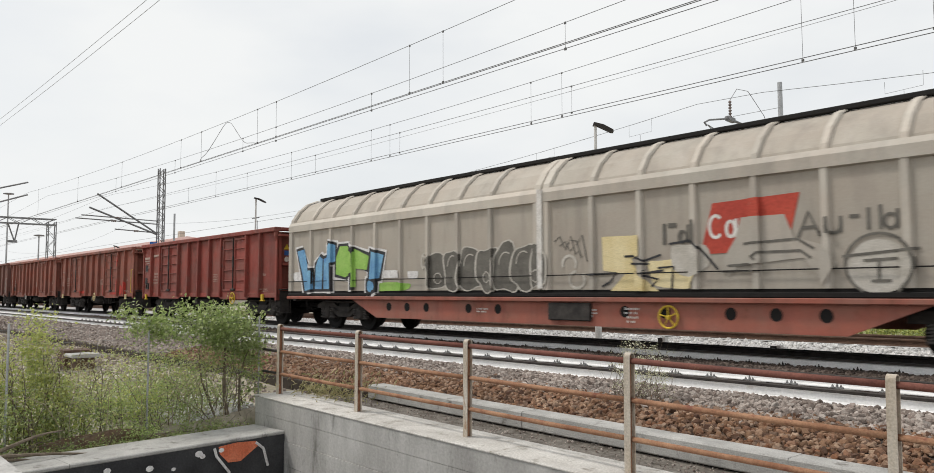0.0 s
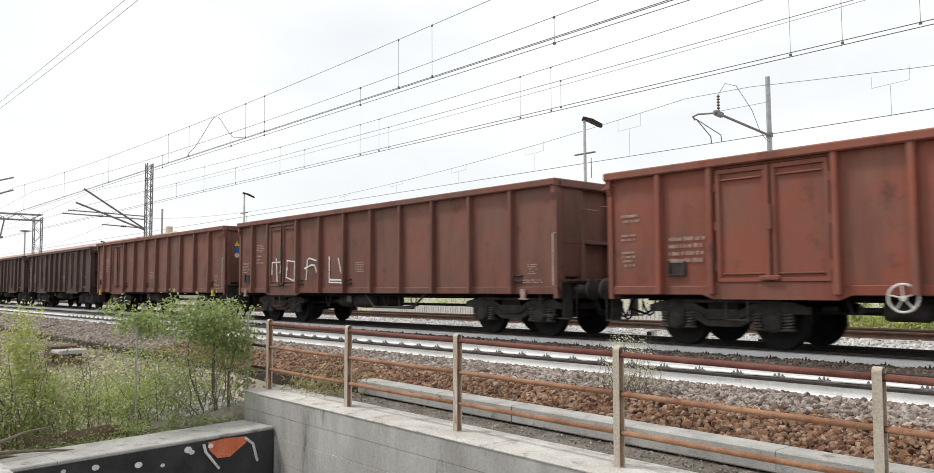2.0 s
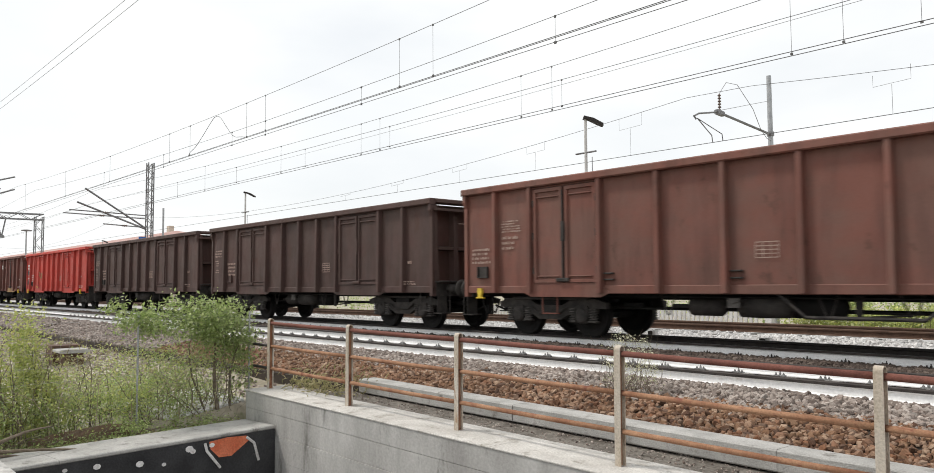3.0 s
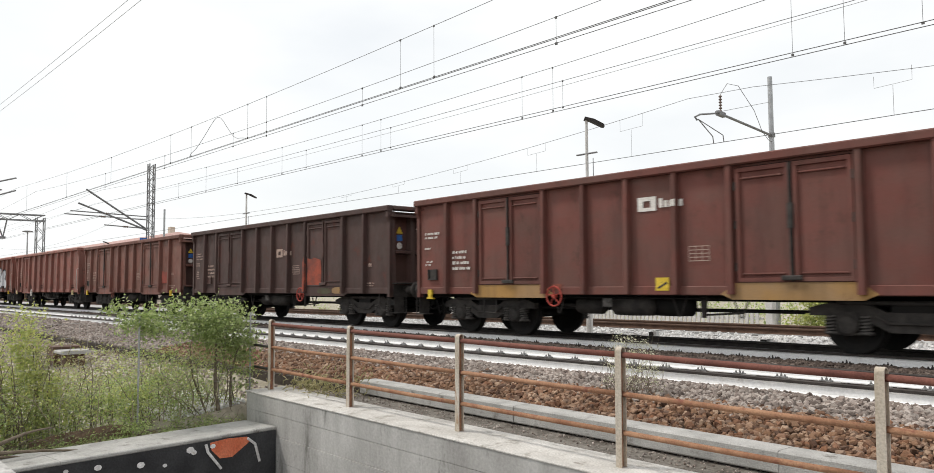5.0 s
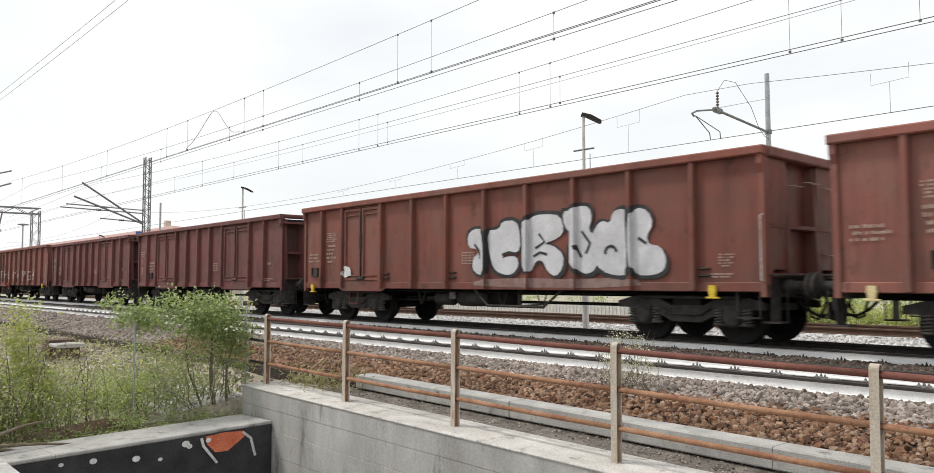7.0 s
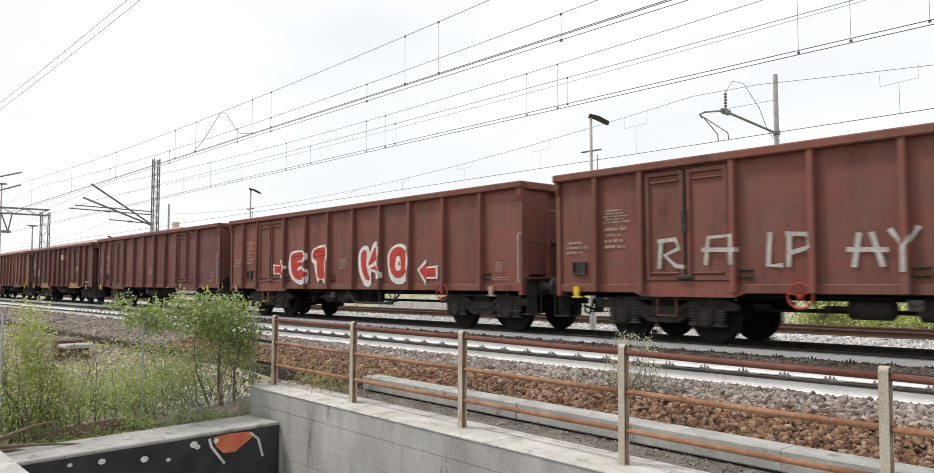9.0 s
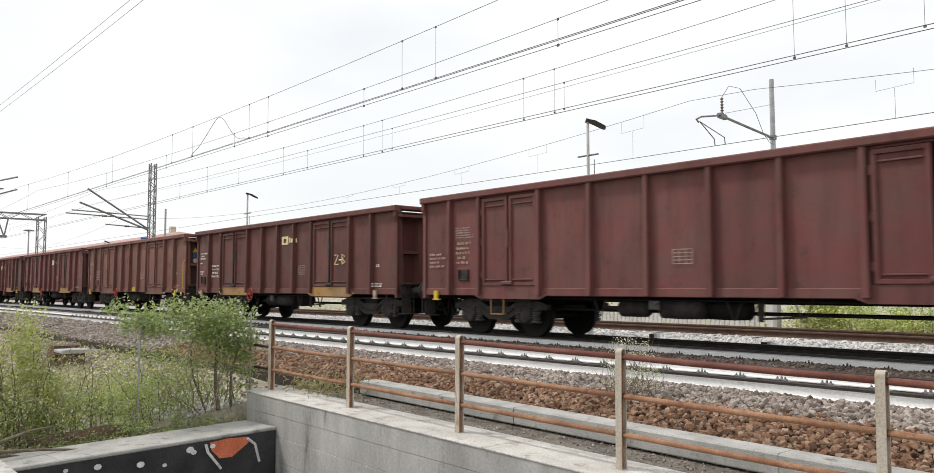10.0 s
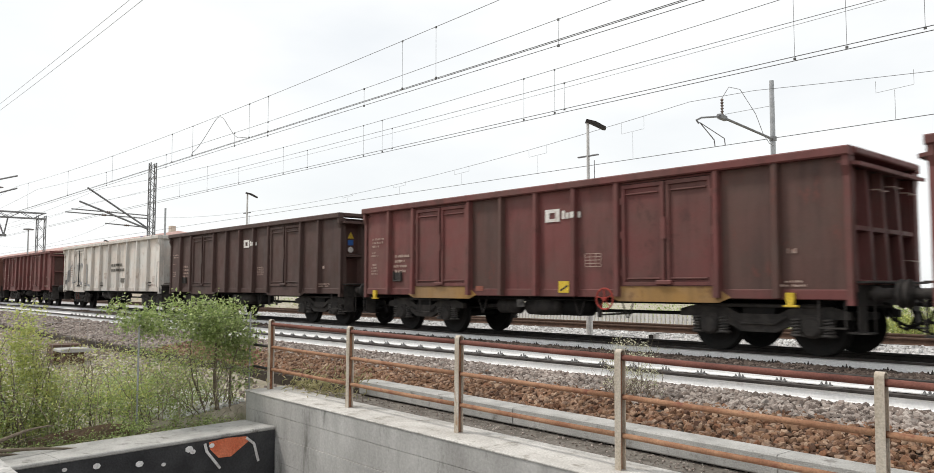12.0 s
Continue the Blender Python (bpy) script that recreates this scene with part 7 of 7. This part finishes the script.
def yard_mast(x, y, h):
    t = thing("light_mast", "tall slim yard light mast with a ring of lamps", "light mast", site(x, y, -0.4), "yard light masts")
    part("pole", Shape().tube([(0, 0, 0), (0, 0, h)], [0.15, 0.09], 10), GALV, t)
    part("lamp_ring", Shape().lathe([(0.3, 0), (0.75, 0.08), (0.75, 0.2), (0.3, 0.28)], (0, 0, h - 0.3), "z", 12), GALV_DARK, t)


yard_mast(-130, 24, 17.6)
yard_mast(-128, 28, 11.0)


def far_pole(x, y):
    t = thing("catenary_pole", "grey steel pole with an insulated bracket arm", "catenary pole", site(x, y, -0.4, 6.2))
    part("pole", Shape().tube([(0, 0, 0), (0, 0, 8.7)], [0.1, 0.075], 12), GALV, t)
    reach, hi = 4.2, 6.62
    part("bracket_tube", Shape().tube([(0, -0.1, 6.66), (0, -reach, hi + 0.12)], 0.04, 8), GALV_DARK, t)
    part("stay", Shape().tube([(0, -0.1, 7.8), (0, -reach + 0.5, hi + 0.24)], 0.008, 5), WIRE_LIGHT, t)
    s = Shape()
    for k in range(6):
        s.lathe([(0.02, 0.09 * k), (0.055, 0.09 * k + 0.035), (0.02, 0.09 * k + 0.08)], (0, -reach + 0.3, hi + 0.16), "z", 8)
    part("insulator", s, PORCELAIN, t)
    part("clamp", Shape().bar(-0.07, 0.07, -reach + 0.1, -reach + 0.5, hi + 0.03, hi + 0.19, 0.03, "y"), GALV_DARK, t)
    part("drop_tube", Shape().tube([(0, -reach + 0.1, hi + 0.1), (-0.15, -reach - 0.75, hi - 0.06), (-0.2, -reach - 0.95, hi - 0.16), (-0.15, -reach - 0.9, hi - 0.26)], 0.028, 7), GALV_DARK, t)
    for dx in (-0.1, 0.2):
        part("registration_arm", Shape().tube([(-0.15, -reach - 0.85, hi - 0.22), (dx, -reach - 0.05, hi - 0.62), (dx, -reach + 0.0, hi - 0.82)], 0.015, 6), GALV_DARK, t)
    part("jumper", Shape().tube([(0, -reach + 0.3, hi + 0.7), (0.15, -reach + 0.45, hi + 1.05), (0.35, -reach + 0.75, hi + 1.0), (0.5, -reach + 1.5, hi + 0.35), (0.3, -reach + 2.6, hi - 0.1), (0.1, -0.6, hi - 0.2), (0, 0.15, hi - 0.2)], 0.009, 5), WIRE, t)
    part("clamp_ring", Shape().lathe([(0.115, 0), (0.115, 0.14)], (0, 0, 6.6), "z", 12), GALV_DARK, t)


far_pole(-9.18, 23.95)


# ---- beyond the tracks ----
def picket_fence():
    t = thing("picket_fence", "low white concrete picket fence beyond the tracks", "fence", LOW @ Matrix.Translation((-SLANT * 22.9, 0, 0)))
    pk = cached("picket", lambda: Shape().prism([(-0.05, -0.5), (0.05, -0.5), (0.05, 0.22), (0, 0.3), (-0.05, 0.22)], -0.025, 0.025, "y"))
    for k in range(122):
        part("picket", pk, PICKET, t, at=pose(-30 + 0.17 * k, 22.9, 0, 0, 0, 0))
    part("rail", Shape().bar(-30.1, -9.25, 22.93, 22.99, 0.0, 0.07, 0.01), PICKET, t)


picket_fence()


def fence_pillar(x, y):
    t = thing("fence_pillar", "white concrete pillar at the picket fence's end", "pillar", site(x, y, -0.5))
    part("shaft", Shape().bar(-0.12, 0.12, -0.12, 0.12, 0, 1.35, 0.02, "z"), PICKET, t)
    part("cap", Shape().bar(-0.16, 0.16, -0.16, 0.16, 1.35, 1.43, 0.02, "z"), PICKET, t)


fence_pillar(-9.0, 22.95)


def house(x, y, turn, w, d, h, rise, label):
    t = thing("house", label, "building", site(x, y, -0.5, turn))
    part("wall", Shape().box(-w / 2, w / 2, -d / 2, d / 2, 0, h), PLASTER, t)
    r = Shape().add([(-w / 2 - 0.7, -d / 2 - 0.7, h), (w / 2 + 0.7, -d / 2 - 0.7, h), (w / 2 + 0.7, d / 2 + 0.7, h), (-w / 2 - 0.7, d / 2 + 0.7, h), (-w / 2 + d / 2, 0, h + rise), (w / 2 - d / 2, 0, h + rise),
                     (-w / 2 - 0.7, -d / 2 - 0.7, h - 0.2), (w / 2 + 0.7, -d / 2 - 0.7, h - 0.2), (w / 2 + 0.7, d / 2 + 0.7, h - 0.2), (-w / 2 - 0.7, d / 2 + 0.7, h - 0.2)],
                    [(0, 1, 5, 4), (1, 2, 5), (2, 3, 4, 5), (3, 0, 4), (0, 6, 7, 1), (1, 7, 8, 2), (2, 8, 9, 3), (3, 9, 6, 0), (6, 9, 8, 7)])
    roof = part("roof", r, ROOF_TILE, t, "terracotta tiled hip roof")
    part("chimney", Shape().bar(w * 0.4 - 0.4, w * 0.4 + 0.4, 0.6, 1.3, h + rise - 1.4, h + rise + 1.0, 0.03, "z"), PLASTER, roof)
    for k in range(7):
        a = -w / 2 + w * (k + 0.5) / 7
        for z in (1.0, 4.2):
            win = part("window", Shape().box(a - 0.55, a + 0.55, -d / 2 - 0.04, -d / 2 + 0.02, z, z + 1.6), PICKET, t)
            part("pane", Shape().box(a - 0.46, a + 0.46, -d / 2 - 0.06, -d / 2 - 0.045, z + 0.09, z + 1.51), GLASS_DARK, win)


house(-143, 38, 0, 112, 13, 7.5, 1.8, "long pale building with a terracotta roof")


def leaves_thing(name, label, category, sets, stems, mats):
    """A bush: its stems and its leaves, in clumps of uneven size."""
    t = thing(name, label, category)
    if stems:
        for pts, r in stems:
            part("stem", Shape().tube(pts, [r * (1 - 0.75 * i / (len(pts) - 1)) for i in range(len(pts))], 6).laid(), BARK, t)
    for k, (c, z) in enumerate(sets):
        part("foliage", quads_mesh("foliage", c, z, rng), mats[k], t)
    return t


def clumps(boxes, per, size, spread, gap=0.0):
    """Leaf places: clumps scattered over boxes (x0, x1, y0, y1, z0, z1, clumps)."""
    cs = []
    for x0, x1, y0, y1, z0, z1, k in boxes:
        cc = np.stack([rng.uniform(x0, x1, k), rng.uniform(y0, y1, k), rng.uniform(z0, z1, k)], 1)
        for c in cc:
            n_ = int(per * rng.uniform(0.4, 1.5))
            cs.append(c + rng.normal(size=(n_, 3)) * np.array([spread, spread, spread * 0.7]) * rng.uniform(0.6, 1.3))
    c = np.concatenate(cs)
    return c, rng.uniform(0.6, 1.3, len(c)) * size


def stem_set(n_, x0, x1, y0, y1, z0, z1, lean, r, seed):
    q = random.Random(seed)
    out = []
    for _ in range(n_):
        p = Vector((q.uniform(x0, x1), q.uniform(y0, y1), z0))
        e = Vector((p.x + q.uniform(-lean, lean), p.y + q.uniform(-lean, lean), q.uniform((z0 + z1) / 2, z1)))
        pts = [p + (e - p) * (i / 5) + Vector((q.uniform(-1, 1), q.uniform(-1, 1), 0)) * 0.06 * (0 < i) for i in range(6)]
        out.append((pts, r * q.uniform(0.6, 1.3)))
    return out


leaves_thing("creeper", "bright green creeper spilling over the wire fence", "bush",
             [clumps([(-10.5, -9.85, 4.4, 5.3, 0.15, 0.84, 74), (-10.5, -9.9, 3.5, 4.6, 0.5, 0.86, 44), (-10.4, -9.95, 4.95, 5.25, -0.35, 0.25, 12), (-10.3, -9.95, 3.2, 3.6, 0.55, 0.95, 6), (-10.3, -9.95, 3.4, 5.2, 0.85, 0.98, 8)], 62, 0.058, 0.1)],
             stem_set(9, -10.4, -9.95, 4.5, 5.3, -0.85, 0.4, 0.4, 0.008, 3), [LEAF])
leaves_thing("undergrowth", "dense green weeds and brambles behind the fence", "bush",
             [clumps([(-11.5, -10.0, 2.0, 5.2, -0.8, -0.35, 170), (-10.4, -10.0, 1.4, 4.4, -0.8, -0.3, 120), (-11, -10, 1.6, 2.5, -0.5, 0.1, 34), (-11, -10, 2.5, 4.3, -0.6, -0.2, 50), (-10.3, -10.0, 3.3, 4.5, -0.45, 0.3, 60), (-13.5, -11.0, 2.6, 5.2, -0.7, -0.2, 120), (-9.98, -9.6, 1.2, 1.9, -0.85, 0.05, 60)], 29, 0.042, 0.13),
              clumps([(-12, -10.0, 2.0, 5.3, -0.75, -0.25, 90), (-10.6, -10.0, 3.4, 5.2, -0.4, 0.3, 40), (-10.3, -10.0, 1.6, 3.7, -0.62, -0.2, 80), (-10.5, -10.0, 2.7, 4.2, -0.3, 0.3, 34)], 22, 0.042, 0.15)],
             stem_set(40, -11.0, -9.98, 1.6, 5.2, -0.88, 0.2, 0.7, 0.007, 4), [LEAF, LEAF_YELLOW])
leaves_thing("dry_brambles", "olive and straw-coloured brambles tangled behind the fence", "bush",
             [clumps([(-11.6, -10.0, 2.4, 5.1, -0.6, 0.2, 170), (-13.0, -11.0, 2.8, 5.2, -0.6, -0.1, 70)], 11, 0.042, 0.16)],
             stem_set(24, -11.4, -9.98, 2.2, 5.2, -0.88, 0.25, 0.9, 0.006, 24), [LEAF_OLIVE])
leaves_thing("low_weeds", "low weeds and dead leaves behind the low wall", "weeds",
             [clumps([(-9.98, -9.5, 1.5, 4.9, -0.9, -0.8, 120), (-9.98, -9.7, 2.4, 4.9, -0.85, -0.66, 40)], 40, 0.036, 0.07), clumps([(-9.98, -9.5, 1.5, 4.9, -0.93, -0.86, 130)], 34, 0.04, 0.08)],
             stem_set(26, -9.95, -9.55, 1.6, 4.8, -0.93, -0.5, 0.3, 0.005, 9), [LEAF, LEAF_DRY])
leaves_thing("shrub", "yellow-green feathery shrub on the verge", "shrub",
             [clumps([(-10.9, -10.05, 1.2, 2.7, -0.8, 0.05, 130), (-10.7, -10.3, 2.2, 2.5, 0.0, 0.86, 34), (-10.9, -10.2, 1.4, 2.3, 0.0, 0.5, 36), (-10.7, -10.3, 2.4, 2.7, -0.5, 0.2, 14)], 42, 0.048, 0.1)],
             stem_set(24, -10.8, -10.2, 1.3, 2.7, -0.9, 0.6, 0.3, 0.012, 5), [LEAF_YELLOW])
leaves_thing("tall_weeds", "tall yellow-green weeds beyond the far track", "weeds",
             [clumps([(-8.7, -4.4, 23.3, 24.6, -0.45, 0.35, 110), (-8.3, -6.9, 23.4, 24.4, 0.2, 0.75, 34)], 60, 0.1, 0.17), clumps([(-8.2, -3.0, 24.2, 26, -0.4, 1.0, 90)], 60, 0.11, 0.22)],
             stem_set(30, -8.6, -4.6, 23.4, 24.6, -0.5, 0.8, 0.25, 0.008, 15), [LEAF_YELLOW, LEAF])
leaves_thing("dry_weed", "dry pale weed growing from the ballast", "weed",
             [clumps([(-5.0, -4.3, 7.3, 7.7, -0.15, 0.5, 60)], 30, 0.024, 0.05)],
             stem_set(46, -4.95, -4.35, 7.35, 7.65, -0.25, 0.6, 0.3, 0.004, 6), [LEAF_PALE])


def grass_tufts():
    c, z = clumps([(-60, 20, 23.5, 40, -0.45, -0.3, 500), (-9.3, -8.2, 5.6, 6.0, -0.38, -0.26, 26), (-30, -9.9, 3, 6.3, -0.75, -0.4, 260)], 26, 0.11, 0.2)
    tagged(part("grass", quads_mesh("grass", c, z, rng, aspect=0.15), LEAF_DRY), "dry grass tufts on the verges", "grass", kind="stuff")
    c, z = clumps([(-70, 30, 26, 60, -0.5, -0.1, 420), (0, 14, 24, 30, -0.3, 1.6, 120)], 40, 0.16, 0.4)
    tagged(part("hedge", quads_mesh("hedge", c, z, rng), LEAF), "green bushes beyond the tracks", "bush", kind="stuff")


grass_tufts()


def mesh_fence():
    t = thing("wire_fence", "thin wire mesh fence on galvanised posts", "fence")
    for y in (5.2, 3.55, 1.9):
        part("post", Shape().tube([(-9.98, y, -0.95), (-9.98, y, 0.78)], 0.014, 8).laid(), GALV, t)
    s = Shape()
    for k in range(9):
        z = -0.8 + 1.5 * k / 8
        s.tube([(-9.98, 5.2, z), (-9.98, 3.4, z + 0.01), (-9.98, 0.5, z)], 0.001, 3)
    for k in range(48):
        y = 5.2 - 0.1 * k
        s.tube([(-9.98, y, -0.85), (-9.98, y, 0.72)], 0.0009, 3)
    part("mesh", s.laid(), GALV, t, "thin square wire mesh")


mesh_fence()


def dry_stalks():
    """Bare pale canes among the weeds, some arching, and the creeper's own woody trunk."""
    t = thing("dry_stalks", "bare pale canes and twigs among the weeds", "twigs")
    q = random.Random(44)
    for _ in range(60):
        p = Vector((q.uniform(-10.6, -9.95), q.uniform(1.6, 5.1), -0.86))
        lean, rise = q.uniform(-0.9, 0.9), q.uniform(0.35, 1.15)
        pts = [p + Vector((q.uniform(-0.02, 0.02), lean * u * u + q.uniform(-0.02, 0.02), rise * math.sin(1.9 * u))) for u in (0, 0.25, 0.5, 0.75, 1.0)]
        part("cane", Shape().tube(pts, [0.006, 0.0055, 0.005, 0.004, 0.002], 5).laid(), q.choice((CANE, CANE, BARK)), t)
    t = thing("bare_vine", "gnarled woody vine under the creeper", "vine")
    for a, b, r in (((-10.05, 4.78), (-10.1, 4.66), 0.035), ((-10.1, 4.9), (-10.0, 5.02), 0.022), ((-10.15, 4.6), (-10.1, 4.3), 0.018)):
        pts = [Vector((a[0] + (b[0] - a[0]) * u + 0.03 * math.sin(7 * u), a[1] + (b[1] - a[1]) * u + 0.04 * math.sin(5 * u + r * 90), -0.9 + 1.25 * u)) for u in (0, 0.2, 0.4, 0.6, 0.8, 1.0)]
        part("stem", Shape().tube(pts, [r, r * 0.92, r * 0.85, r * 0.75, r * 0.6, r * 0.4], 8).laid(), BARK, t)
    t = thing("fallen_branch", "dark bare branch lying across the low wall", "branch")
    for k, (y0, y1, z0, z1) in enumerate(((1.25, 2.95, -0.62, -0.84), (1.35, 2.3, -0.7, -0.84), (1.7, 2.4, -0.66, -0.5))):
        pts = [Vector((-9.2 - 0.12 * k + 0.03 * math.sin(6 * u), y0 + (y1 - y0) * u, z0 + (z1 - z0) * u + 0.04 * math.sin(3.1 * u))) for u in (0, 0.2, 0.4, 0.6, 0.8, 1.0)]
        part("bough", Shape().tube(pts, [0.026, 0.024, 0.02, 0.016, 0.012, 0.006], 7).laid(), BARK, t)


dry_stalks()


def rusty_sheet():
    t = thing("rusty_sheet", "rust-brown sheet leaning behind the low wall", "metal sheet", site(-9.93, 2.85, -0.95, 6.2))
    part("sheet", Shape().prism([(-0.6, 0), (0.62, 0), (0.6, 0.26), (0.3, 0.3), (-0.3, 0.27), (-0.6, 0.22)], 0, 0.012, "x"), SHEET_BROWN, t)


rusty_sheet()


def twig_heap():
    t = thing("twig_heap", "heap of dry twigs on the wall", "twigs")
    q = random.Random(12)
    for _ in range(34):
        p = Vector((q.uniform(-10.0, -9.7), q.uniform(1.0, 3.6), -0.84))
        d = Vector((q.uniform(-0.1, 0.2), q.uniform(-0.7, 0.7), q.uniform(0.0, 0.22)))
        part("twig", Shape().tube([p, p + d * 0.5 + Vector((0, 0, 0.05)), p + d], [0.008, 0.006, 0.003], 5).laid(), BARK, t)


twig_heap()


def cabinet():
    t = thing("cable_box", "small weathered trackside box with a pale lid", "cable box", site(-18.4, 4.9, -0.62))
    part("body", Shape().bar(-0.45, 0.1, -0.3, 0.3, 0, 0.42, 0.03, "z"), RAILRUST, t)
    part("lid", Shape().bar(0.12, 0.75, -0.3, 0.3, 0.28, 0.36, 0.02), CONCRETE_KERB, t, "pale concrete lid")
    part("box_foot", Shape().bar(0.2, 0.65, -0.2, 0.2, 0, 0.28, 0.02), RAILRUST, t)


cabinet()


def track_marker(x, y):
    t = thing("track_marker", "low black and white trackside marker", "marker", site(x, y, -0.25) @ Matrix.Scale(0.6, 4))
    part("post", Shape().bar(-0.25, 0.0, -0.1, 0.1, 0, 0.3, 0.02, "z"), BOLT, t)
    part("plate", Shape().bar(0.0, 0.14, -0.12, 0.12, 0.02, 0.34, 0.02, "z"), PICKET, t, "white plate")


track_marker(-9.4, 16.3)
track_marker(-6.2, 15.6)


# ---- what moves ----
def motions():
    times = [0.5 * k for k in range(25)]
    for wagon, left in MOVING:
        walk(wagon, [(t, pose(left + along(t), 13.33, 0)) for t in times])
    for ax, sets in WHEELS.items():
        walk(sets[0], [(k / 30, pose(ax, 0, 0.46, 0, 80.0 * k, 0)) for k in range(361)])
        keys = sets[0].animation_data
        for other in sets[1:]:
            other.rotation_mode = "QUATERNION"
            data = other.animation_data_create()
            data.action = keys.action
            data.action_slot = keys.action_slot


motions()
